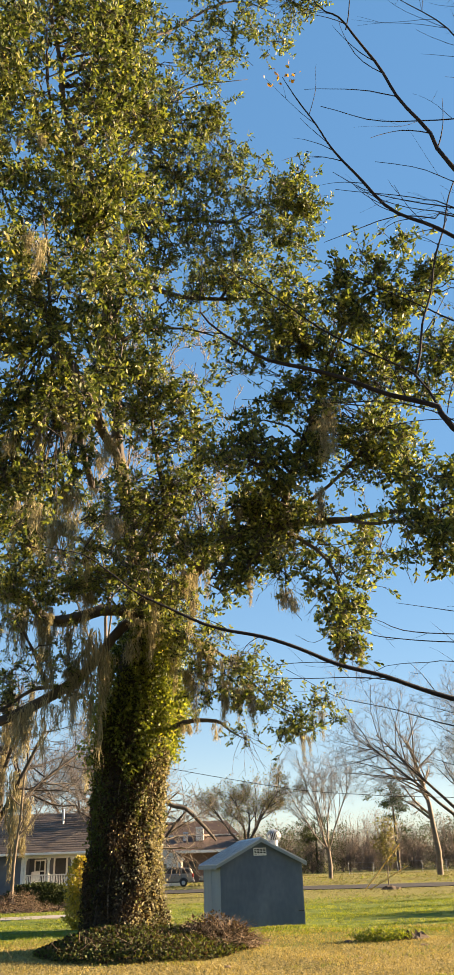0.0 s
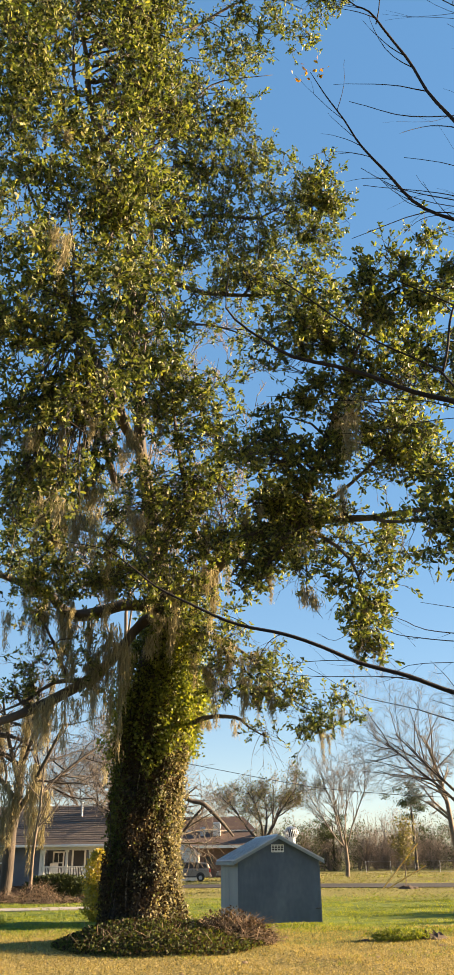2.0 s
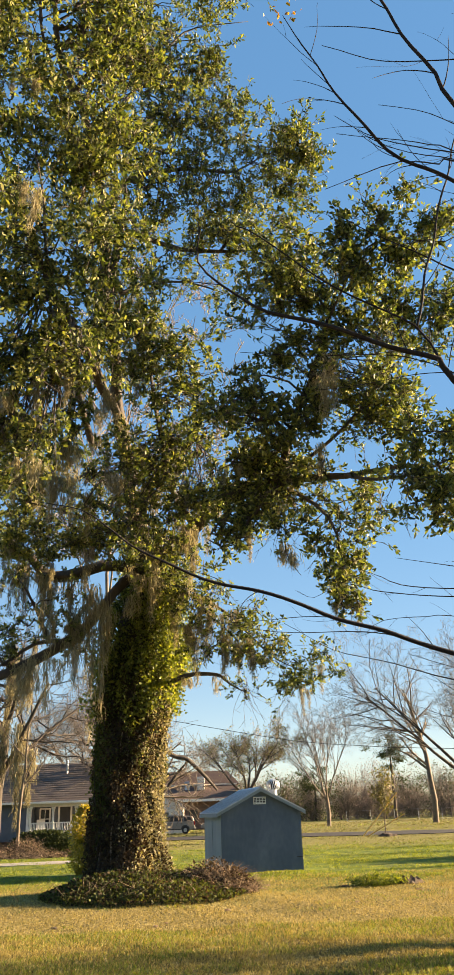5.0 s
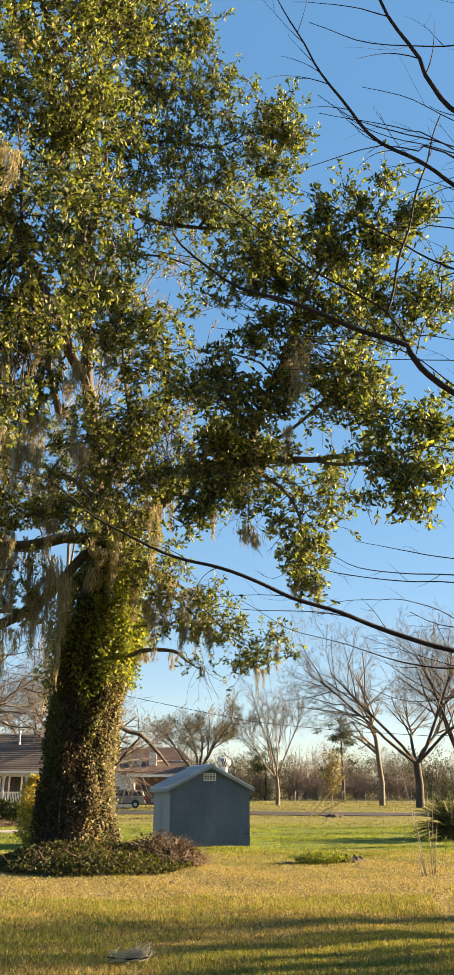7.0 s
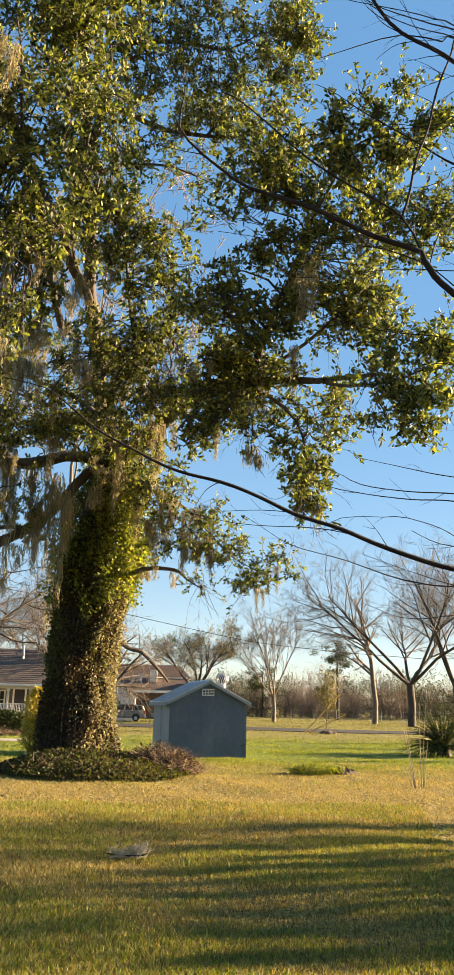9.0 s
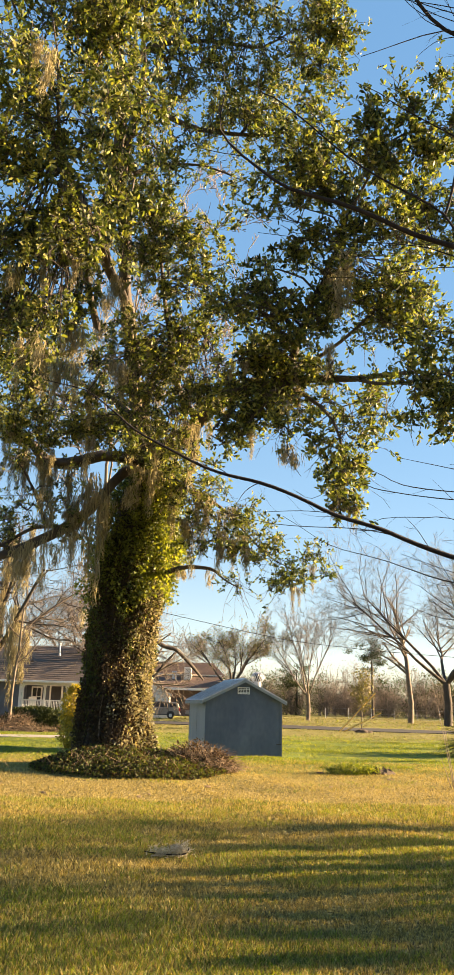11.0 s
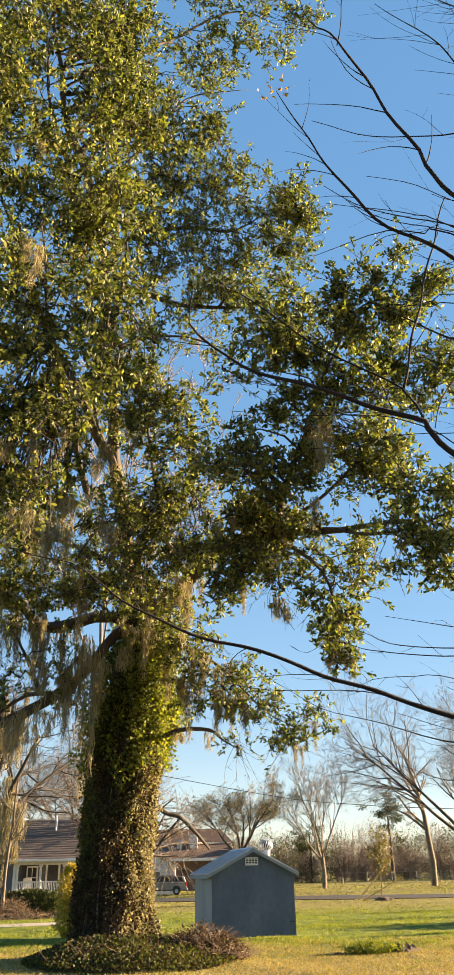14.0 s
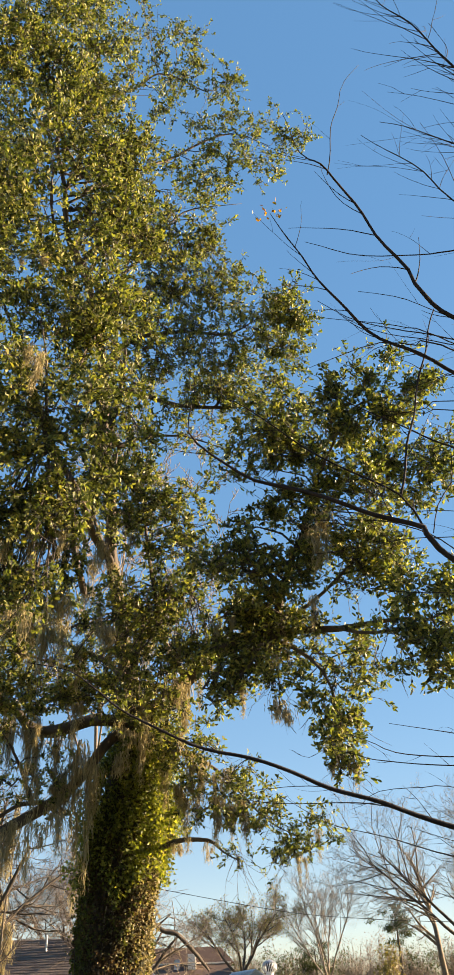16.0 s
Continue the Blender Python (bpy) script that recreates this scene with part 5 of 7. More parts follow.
# ---- the bare tree beside the camera, only its branches reach into view ----
def bare_branch(tree, points, r0, r1, seed, twigs=10, reach=0.55):
    line = spline([(x, y, z, r0 + (r1 - r0) * i / (len(points) - 1)) for i, (x, y, z) in enumerate(points)], 0.12)
    g = np.random.default_rng(seed)
    line[:, :3] += 0.012 * np.stack([np.sin(np.arange(len(line)) * 1.1), np.cos(np.arange(len(line)) * 0.8), np.sin(np.arange(len(line)) * 0.6)], axis=1)
    line[:, 3] *= 0.74
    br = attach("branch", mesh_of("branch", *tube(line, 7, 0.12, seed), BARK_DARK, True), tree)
    seg = []
    for k in range(twigs):
        i = int((0.15 + 0.83 * (k + g.random() * 0.6) / twigs) * (len(line) - 2))
        p, way = line[i, :3], unit(line[i + 1, :3] - line[i, :3])
        sidew = np.array([-abs(way[2]) - 0.2, 0.25 * g.normal(), -abs(way[0]) * 0.5]) if g.random() < 0.66 else np.array([way[2], 0.25 * g.normal(), abs(way[0])])
        w = unit(way * (0.5 + 0.4 * g.random()) + unit(sidew) * (0.5 + 0.4 * g.random()))
        curl = np.array([-0.05 + 0.05 * g.normal(), g.normal() * 0.04, 0.13 * g.normal()])
        ln = reach * (0.35 + 1.0 * g.random())
        r = min(line[i, 3] * 0.5, 0.0052)
        n = 7
        q = p
        for s in range(n):
            w = unit(w + g.normal(size=3) * 0.05 + curl)
            e = q + w * ln / n
            seg.append((*q, *e, r * (1 - s / n * 0.7), r * (1 - (s + 1) / n * 0.7)))
            if g.random() < 0.12 and s > 1:
                w2 = unit(w + g.normal(size=3) * 0.5)
                m2 = q + w2 * ln * 0.16
                e2 = m2 + unit(w2 + curl * 2) * ln * 0.16
                seg += [(*q, *m2, r * 0.5, r * 0.4), (*m2, *e2, r * 0.4, r * 0.2)]
            q = e
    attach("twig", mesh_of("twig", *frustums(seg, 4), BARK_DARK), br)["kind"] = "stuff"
    return br


def build_near_tree():
    tree = thing("bare_tree", (3.7, 5.0, 0), 0, "bare winter tree with thin dark branches reaching across the sky", "tree")
    trunk = spline([(3.7, 5.0, -0.1, 0.24), (3.65, 5.0, 1.6, 0.18), (3.6, 4.9, 3.4, 0.15), (3.7, 4.8, 5.5, 0.12), (3.5, 4.7, 8, 0.08), (3.6, 4.6, 10.5, 0.05), (3.4, 4.5, 13, 0.02)], 0.3)
    attach("trunk", mesh_of("trunk", *tube(trunk, 12, 0.1, 9), BARK, True), tree)
    rows = [
        ([(3.65, 5.0, 2.3), (2.4, 6.0, 2.75), (1.3, 6.6, 3.1), (0.44, 6.7, 3.36), (-0.11, 6.7, 3.54), (-0.6, 6.7, 3.71), (-1.35, 6.7, 3.99), (-1.93, 6.7, 4.15), (-2.45, 6.7, 4.36), (-2.81, 6.7, 4.56),
          (-3.12, 6.7, 4.81), (-3.36, 6.7, 5.0), (-3.83, 6.7, 5.08)], 0.044, 0.005, 4, 0.35),
        ([(1.3, 6.6, 3.1), (0.9, 6.7, 3.02), (0.4, 6.7, 3.1), (0.1, 6.7, 3.19), (-0.14, 6.7, 3.25), (-0.39, 6.7, 3.3), (-0.76, 6.7, 3.42), (-1.25, 6.7, 3.7)], 0.012, 0.003, 3, 0.35),
        ([(-0.11, 6.7, 3.54), (-0.36, 6.7, 3.57), (-0.87, 6.7, 3.6), (-1.44, 6.7, 3.63), (-1.9, 6.7, 3.7)], 0.008, 0.003, 2, 0.3),
        ([(-0.6, 6.7, 3.71), (-0.8, 6.7, 3.74), (-1.18, 6.7, 3.75), (-1.6, 6.7, 3.74)], 0.008, 0.003, 2, 0.3),
        ([(3.6, 4.9, 3.2), (2.2, 4.4, 3.5), (1.0, 3.9, 4.05), (-0.18, 3.8, 4.84), (-0.28, 3.8, 5.03), (-0.75, 3.8, 5.22), (-1.23, 3.8, 5.38), (-1.56, 3.8, 5.48), (-1.8, 3.8, 5.66), (-2.08, 3.8, 5.96), (-2.075, 3.8, 6.25), (-2.07, 3.8, 6.59)],
         0.045, 0.003, 3, 0.5),
        ([(-0.18, 3.8, 4.84), (-0.27, 3.83, 5.05), (-0.39, 3.85, 5.36), (-0.89, 3.85, 5.69), (-1.33, 3.85, 6.0), (-1.67, 3.85, 6.33), (-1.8, 3.85, 6.43), (-1.82, 3.85, 6.91)], 0.015, 0.003, 3, 0.35),
        ([(-0.39, 3.85, 5.36), (-0.16, 3.85, 6.19), (0.1, 3.85, 7.02), (0.25, 3.85, 7.47)], 0.014, 0.007, 3, 0.4),
        ([(3.7, 4.8, 4.9), (2.2, 4.2, 5.5), (0.9, 3.8, 6.15), (0.08, 3.7, 6.64), (-0.36, 3.7, 6.94), (-0.7, 3.7, 7.38), (-0.85, 3.7, 7.65), (-1.0, 3.7, 8.02), (-1.15, 3.7, 8.38), (-1.27, 3.7, 8.63)], 0.032, 0.004, 15, 0.5),
        ([(3.7, 4.8, 5.1), (1.9, 3.6, 5.3), (0.5, 2.7, 5.6), (-0.35, 2.5, 6.16), (-0.48, 2.5, 6.47), (-0.65, 2.5, 6.84), (-0.78, 2.5, 7.25), (-0.97, 2.45, 7.57), (-1.08, 2.4, 7.61), (-1.17, 2.4, 7.73), (-1.3, 2.4, 8.25)], 0.026, 0.003, 12, 0.55),
        ([(-0.97, 2.45, 7.53), (-0.89, 2.4, 8.03), (-0.75, 2.4, 8.63), (-0.56, 2.4, 8.99)], 0.006, 0.002, 1, 0.3),
        ([(3.55, 4.7, 7.0), (2.2, 3.8, 8.6), (1.2, 3.2, 9.4), (0.69, 3.0, 10.07), (0.57, 3.0, 10.51), (0.37, 3.0, 10.94), (0.11, 3.0, 11.33), (0.0, 3.0, 11.8)], 0.026, 0.004, 40, 0.8),
        ([(3.5, 4.7, 7.3), (2.0, 3.6, 8.2), (0.9, 3.1, 8.6), (0.45, 3.0, 8.8), (0.12, 3.0, 8.97), (-0.23, 3.0, 9.11)], 0.016, 0.003, 30, 0.6),
        ([(3.55, 4.7, 6.6), (1.9, 3.6, 7.2), (0.8, 3.1, 7.5), (0.29, 3.0, 7.96), (0.07, 3.0, 8.32), (-0.2, 3.0, 8.68), (-0.43, 3.0, 8.92)], 0.017, 0.003, 26, 0.55),
        ([(3.6, 4.75, 6.2), (1.6, 3.4, 7.0), (0.6, 3.0, 7.35), (0.16, 3.0, 7.27), (-0.06, 3.0, 7.21), (-0.33, 3.0, 7.21), (-0.74, 3.0, 7.25), (-1.1, 3.0, 7.35)], 0.012, 0.003, 5, 0.45),
        ([(3.65, 4.8, 5.2), (1.6, 3.8, 6.2), (0.6, 3.6, 6.7), (0.04, 3.5, 6.78), (-0.22, 3.5, 6.81), (-0.57, 3.5, 6.95), (-0.95, 3.5, 7.2)], 0.012, 0.003, 7, 0.4),
        ([(3.65, 4.8, 5.3), (1.6, 3.8, 6.3), (0.6, 3.6, 6.66), (0.03, 3.5, 6.71), (-0.38, 3.5, 6.78), (-0.77, 3.5, 7.06)], 0.011, 0.003, 6, 0.4),
        ([(3.65, 4.8, 5.5), (1.6, 3.8, 6.5), (0.6, 3.6, 6.95), (0.09, 3.5, 7.08), (-0.26, 3.5, 7.24), (-0.55, 3.5, 7.33)], 0.009, 0.003, 4, 0.35),
        ([(3.6, 4.9, 3.1), (2.0, 6.0, 3.6), (0.9, 6.2, 3.8), (0.37, 6.2, 3.82), (-0.18, 6.2, 3.85), (-0.42, 6.2, 3.88), (-0.54, 6.2, 3.94), (-0.8, 6.2, 4.02)], 0.012, 0.003, 3, 0.3),
        ([(3.6, 4.9, 3.2), (2.0, 6.0, 3.75), (0.9, 6.2, 3.88), (0.38, 6.2, 3.9), (-0.11, 6.2, 3.93), (-0.32, 6.2, 4.01), (-0.53, 6.2, 4.11)], 0.012, 0.003, 3, 0.3),
        ([(3.6, 4.9, 3.3), (2.0, 6.0, 3.9), (0.9, 6.2, 4.05), (0.42, 6.2, 4.13), (0.17, 6.2, 4.17), (-0.14, 6.2, 4.21)], 0.01, 0.003, 3, 0.3),
        ([(1.3, 6.5, 3.15), (0.8, 6.3, 3.5), (0.34, 6.2, 3.63), (0.09, 6.2, 3.61), (-0.34, 6.2, 3.58), (-0.47, 6.3, 3.51)], 0.007, 0.003, 3, 0.3),
        ([(3.6, 4.9, 3.9), (1.6, 4.6, 4.9), (0.6, 4.5, 5.3), (0.11, 4.5, 5.35), (-0.61, 4.5, 5.25), (-1.15, 4.5, 5.19)], 0.01, 0.003, 3, 0.35),
        ([(1.0, 3.9, 4.05), (0.3, 4.2, 4.9), (-0.2, 4.4, 5.4), (-0.53, 4.5, 5.53), (-1.13, 4.5, 5.51), (-1.72, 4.5, 5.56)], 0.009, 0.003, 3, 0.35),
        ([(3.62, 4.85, 4.76), (1.64, 4.22, 5.52), (0.21, 3.90, 5.86), (0.01, 3.90, 5.95), (-0.16, 3.90, 6.03), (-0.46, 3.90, 6.20), (-0.66, 3.90, 6.36), (-0.84, 3.90, 6.49), (-1.04, 3.90, 6.55)], 0.014, 0.003, 5, 0.35),
        ([(3.62, 4.85, 5.37), (1.72, 4.35, 6.12), (0.32, 4.10, 6.44), (0.05, 4.10, 6.41), (-0.21, 4.10, 6.41), (-0.40, 4.10, 6.39)], 0.01, 0.003, 3, 0.3),
        ([(3.62, 4.85, 5.48), (1.72, 4.35, 6.22), (0.33, 4.10, 6.55), (0.06, 4.10, 6.47), (-0.21, 4.10, 6.38), (-0.44, 4.10, 6.33)], 0.009, 0.003, 3, 0.3),
        ([(3.62, 4.85, 5.27), (1.79, 4.55, 6.00), (0.44, 4.40, 6.31), (0.21, 4.40, 6.19), (0.01, 4.40, 6.08), (-0.15, 4.40, 6.05)], 0.009, 0.003, 3, 0.3),
        ([(3.62, 4.85, 4.99), (1.74, 4.42, 5.73), (0.37, 4.20, 6.05), (0.19, 4.20, 5.73), (0.04, 4.20, 5.48), (-0.07, 4.20, 5.20)], 0.01, 0.006, 4, 0.3),
        ([(3.62, 4.85, 5.43), (1.53, 3.88, 6.22), (0.05, 3.40, 6.57), (-0.19, 3.40, 6.55), (-0.48, 3.40, 6.60), (-0.79, 3.40, 6.49), (-1.11, 3.40, 6.33)], 0.012, 0.003, 5, 0.35),
        ([(3.62, 4.85, 5.52), (1.54, 3.88, 6.31), (0.05, 3.40, 6.66), (-0.23, 3.40, 6.75), (-0.62, 3.40, 6.86), (-0.96, 3.40, 6.91)], 0.009, 0.003, 4, 0.35),
        ([(3.62, 4.85, 5.02), (1.99, 5.08, 5.70), (0.74, 5.20, 5.99), (0.43, 5.20, 6.03), (0.00, 5.20, 6.02), (-0.48, 5.20, 5.95)], 0.009, 0.003, 3, 0.3),
        ([(3.62, 4.85, 4.55), (2.18, 5.62, 5.17), (1.03, 6.00, 5.44), (0.63, 6.00, 5.51), (0.10, 6.00, 5.54), (-0.42, 6.00, 5.61), (-0.94, 6.00, 5.88)], 0.012, 0.003, 6, 0.4),
        ([(3.62, 4.85, 4.26), (2.17, 5.62, 4.89), (1.01, 6.00, 5.16), (0.62, 6.00, 5.20), (0.15, 6.00, 4.99), (-0.17, 6.00, 5.17)], 0.01, 0.003, 6, 0.4),
        ([(2.4, 6.0, 2.75), (1.7, 6.8, 3.25), (1.24, 7.0, 3.48), (0.96, 7.0, 3.54), (0.62, 7.0, 3.69)], 0.014, 0.004, 6, 0.4),
        ([(2.4, 6.0, 2.75), (1.9, 7.2, 3.0), (1.42, 7.5, 3.15), (0.84, 7.5, 3.3), (0.19, 7.5, 3.49)], 0.014, 0.003, 7, 0.5),
        ([(2.4, 6.0, 2.75), (1.8, 7.2, 2.75), (1.3, 7.6, 2.85), (0.7, 7.6, 2.8), (0.2, 7.6, 2.95)], 0.012, 0.003, 6, 0.5),
    ]
    for k, (pts, r0, r1, tw, reach) in enumerate(rows):
        bare_branch(tree, pts, r0, r1, 90 + k, int(tw * 1.9) + 1, reach * 1.15)
    g = np.random.default_rng(99)
    tip = np.array([-1.27, 3.7, 8.63])
    feet = tip + g.normal(size=(26, 3)) * np.array([0.10, 0.06, 0.07])
    v, f = broad_leaves(feet, g.normal(size=(26, 3)) + np.array([0, 0, -0.6]), 0.045 * (0.6 + 0.8 * g.random(26)), 0.6, g)
    attach("leaf_cluster", mesh_of("leaf_cluster", v, f, ORANGE_LEAF), tree, "few withered orange leaves at a branch tip")["kind"] = "stuff"
    holder = Matrix.Translation((-3.7, -5.0, 0))
    for ch in tree.children:
        ch.matrix_parent_inverse = holder


build_near_tree()


# ---- shed ----
def build_shed():
    shed = thing("garden_shed", (-1.43, 29.0, 0), 8.94, "small blue-grey gabled shed with a metal roof on the lawn", "shed")
    w, d, e, pk = 2.9, 3.7, 1.97, 2.69
    wall_f = [(0, 0), (w, 0), (w, e), (w / 2, pk), (0, e)]
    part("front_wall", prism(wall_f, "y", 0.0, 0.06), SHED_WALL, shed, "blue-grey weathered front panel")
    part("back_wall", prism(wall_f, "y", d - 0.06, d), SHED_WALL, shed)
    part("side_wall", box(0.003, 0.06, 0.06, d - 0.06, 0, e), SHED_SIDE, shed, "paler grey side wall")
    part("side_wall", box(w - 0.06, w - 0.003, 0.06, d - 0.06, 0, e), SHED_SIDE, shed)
    part("patch_panel", box(1.28, 1.80, -0.008, -0.001, 0.12, 1.12), SHED_WALL, shed, "slightly darker patched panel")
    for x in (0.0, w - 0.07):
        part("corner_trim", box(x - 0.012, x + 0.082, -0.016, 0.0, 0, e), SHED_WALL, shed)
    part("corner_trim", box(-0.016, 0.0, -0.012, 0.08, 0, e), SHED_SIDE, shed)
    part("batten", box(-0.008, 0.001, 1.85, 1.875, 0, e - 0.02), SHED_SIDE, shed)
    sl = (pk - e) / (w / 2)
    ov = 0.16
    for s in (-1, 1):
        pts = [(w / 2, pk + 0.03), (w / 2 + s * (w / 2 + ov), pk + 0.03 - sl * (w / 2 + ov)), (w / 2 + s * (w / 2 + ov), pk + 0.06 - sl * (w / 2 + ov)), (w / 2, pk + 0.06)]
        roof = part("roof", prism(pts, "y", -0.16, d + 0.16), GALV, shed, "pale ribbed metal roof sheet")
        for k in range(13):
            y = -0.12 + k * (d + 0.24) / 12
            rib = [(w / 2 + s * 0.02, pk + 0.058), (w / 2 + s * (w / 2 + ov - 0.01), pk + 0.058 - sl * (w / 2 + ov - 0.01)),
                   (w / 2 + s * (w / 2 + ov - 0.01), pk + 0.078 - sl * (w / 2 + ov - 0.01)), (w / 2 + s * 0.02, pk + 0.078)]
            part("rib", prism(rib, "y", y - 0.012, y + 0.012), GALV, roof)
        rake = [(w / 2, pk + 0.03), (w / 2 + s * (w / 2 + ov), pk + 0.03 - sl * (w / 2 + ov)), (w / 2 + s * (w / 2 + ov), pk - 0.07 - sl * (w / 2 + ov)), (w / 2, pk - 0.07)]
        part("rake_trim", prism(rake, "y", -0.165, -0.14), SHED_SIDE, shed, "pale roof edge board")
    part("fascia", box(-ov - 0.02, -ov + 0.005, -0.14, d + 0.14, e - 0.17, e - 0.06), SHED_SIDE, shed)
    part("ridge_cap", prism([(w / 2 - 0.14, pk - 0.01), (w / 2, pk + 0.085), (w / 2 + 0.14, pk - 0.01), (w / 2, pk + 0.095)], "y", -0.17, d + 0.17), GALV, shed)
    vent = part("gable_vent", box(w / 2 - 0.26, w / 2 + 0.20, -0.02, -0.001, 2.19, 2.44), WHITE, shed, "small white louvred gable vent", 0.004)
    for k in range(4):
        # dark pane on the board paints the shade behind the slats
        part("slot_shade", box(w / 2 - 0.235 + k * 0.107, w / 2 - 0.15 + k * 0.107, -0.024, -0.021, 2.225, 2.405), DARK, vent)
        for q in range(3):
            part("slat", box(w / 2 - 0.235 + k * 0.107, w / 2 - 0.15 + k * 0.107, -0.03, -0.0245, 2.245 + q * 0.055, 2.262 + q * 0.055), WHITE, vent)
    part("tap", box(w - 0.22, w - 0.02, -0.07, -0.04, 0.42, 0.45), DARK, shed, "small dark hose hook", 0.004)
    base = cyl(0.15, 0.14, 1.95, 2.74, 20, None, (2.6, 2.63))
    part("vent_pipe", base, GALV, shed, "pale metal roof vent pipe")
    turb = part("turbine_cap", cyl(0.14, 0.14, 2.74, 3.04, 16, None, (2.6, 2.63)), DARK, shed, "ribbed spinning vent cap")
    for k in range(18):
        a = k * math.pi / 9
        arc = [(2.6 + math.cos(a + 0.5 * t) * r, 2.63 + math.sin(a + 0.5 * t) * r, 2.73 + 0.36 * t, 0.017)
               for t, r in ((0, 0.17), (0.25, 0.24), (0.5, 0.26), (0.75, 0.23), (1, 0.12))]
        attach("blade", mesh_of("blade", *tube(spline(arc, 0.06), 5), GALV), turb)
    part("cap", cyl(0.17, 0.03, 3.05, 3.13, 16, None, (2.6, 2.63)), GALV, turb)


build_shed()


BARK_MID = shader("grey-brown bark", [(0.3, (0.075, 0.06, 0.046)), (0.7, (0.19, 0.155, 0.12))], scale=2, bump=0.4, bump_scale=10, rough=0.9)

# ---- bare trees farther off ----
def grow(p, way, length, radius, level, g, seg, kids, ratio, angle, lift, droop=0.0):
    """One branch and its children, as tapered sticks."""
    n = 6 if level == 0 else 3 if level == len(kids) else 4
    n = 2 if level >= 3 and level == len(kids) else n
    q, w, r = p, way, radius
    pts = [(p, radius)]
    for k in range(n):
        w = unit(w + g.normal(size=3) * (0.10 if level < 2 else 0.16) + np.array([0, 0, lift - droop * level]))
        e = q + w * length / n
        r2 = radius * (1 - 0.62 * (k + 1) / n)
        if n > 2:
            seg.append((*q, *e, r, r2, level))
        q, r = e, r2
        pts.append((q, r))
    if n == 2:
        seg.append((*p, *q, radius, r, level))
    if level >= len(kids):
        return
    for k in range(kids[level]):
        t = (0.35 if level == 0 else 0.2) + (0.65 if level == 0 else 0.8) * (k + g.random()) / kids[level]
        i = min(int(t * n), n - 1)
        f = t * n - i
        s = pts[i][0] * (1 - f) + pts[i + 1][0] * f
        rad = pts[i][1] * (1 - f) + pts[i + 1][1] * f
        a = angle * (0.7 + 0.6 * g.random())
        d = unit(np.cross(w, g.normal(size=3)))
        grow(s, unit(w * math.cos(a) + d * math.sin(a)), length * ratio * (0.7 + 0.6 * g.random()) * (1.1 - 0.35 * t), rad * 0.62, level + 1, g, seg, kids, ratio, angle, lift, droop)


def bare_tree(at, height, seed, label, kids=(9, 6, 5, 4), ratio=0.52, angle=0.62, lift=0.06, radius=None, stem=0.55, twig=TWIG_GREY, leaf=None, leaf_count=0, leaf_size=0.12,
              thick=1.0, lean=(0, 0), name="bare_tree", droop=0.0, bark=None, forks=1, category="tree", tip_floor=0.006, leaf_width=0.5, splay=0.42, bole=0.2):
    g = np.random.default_rng(seed)
    seg = []
    radius = radius or height * 0.018
    low = 0.0
    if forks > 1:
        low = height * bole
        seg += [(0, 0, -0.1, 0.03 * low, 0, low * 0.5, radius * 1.15, radius, 0), (0.03 * low, 0, low * 0.5, 0, 0, low, radius, radius * 0.95, 0)]
    for k in range(forks):
        a = 6.283 * k / max(forks, 1) + g.random()
        sp = 0.0 if forks == 1 else splay * (0.7 + 0.6 * g.random())
        grow(np.array([0, 0, low * 0.97 - (0.1 if forks == 1 else 0)]), unit(np.array([lean[0] + sp * math.cos(a), lean[1] + sp * math.sin(a), 1.0])), height * stem, radius * (1 if forks == 1 else 0.46), 0, g, seg, kids, ratio, angle, lift, droop)
    seg = np.array(seg)
    seg[:, 6:8] = np.maximum(seg[:, 6:8] * thick, tip_floor)
    ob = thing(name, at, 0, label, category)
    big = seg[:, 8] < 2
    attach("trunk", mesh_of("trunk", *frustums(seg[big], 7), bark or BARK_MID, True), ob)
    if (~big).any():
        attach("twig", mesh_of("twig", *frustums(seg[~big], 3), twig), ob)["kind"] = "stuff"
    if leaf is not None:
        tips = seg[seg[:, 8] >= len(kids) - 1]
        pick = g.integers(len(tips), size=leaf_count)
        p = tips[pick, 3:6] + g.normal(size=(leaf_count, 3)) * leaf_size * 1.5
        way = unit(tips[pick, 3:6] - tips[pick, 0:3]) + g.normal(size=(leaf_count, 3)) * (0.8 if leaf_width > 0.2 else 0.45)
        v, f = leaves(p, way, leaf_size * (0.6 + 0.8 * g.random(leaf_count)), leaf_width, g)
        attach("crown", mesh_of("crown", v, f, leaf), ob)["kind"] = "stuff"
    return ob, seg


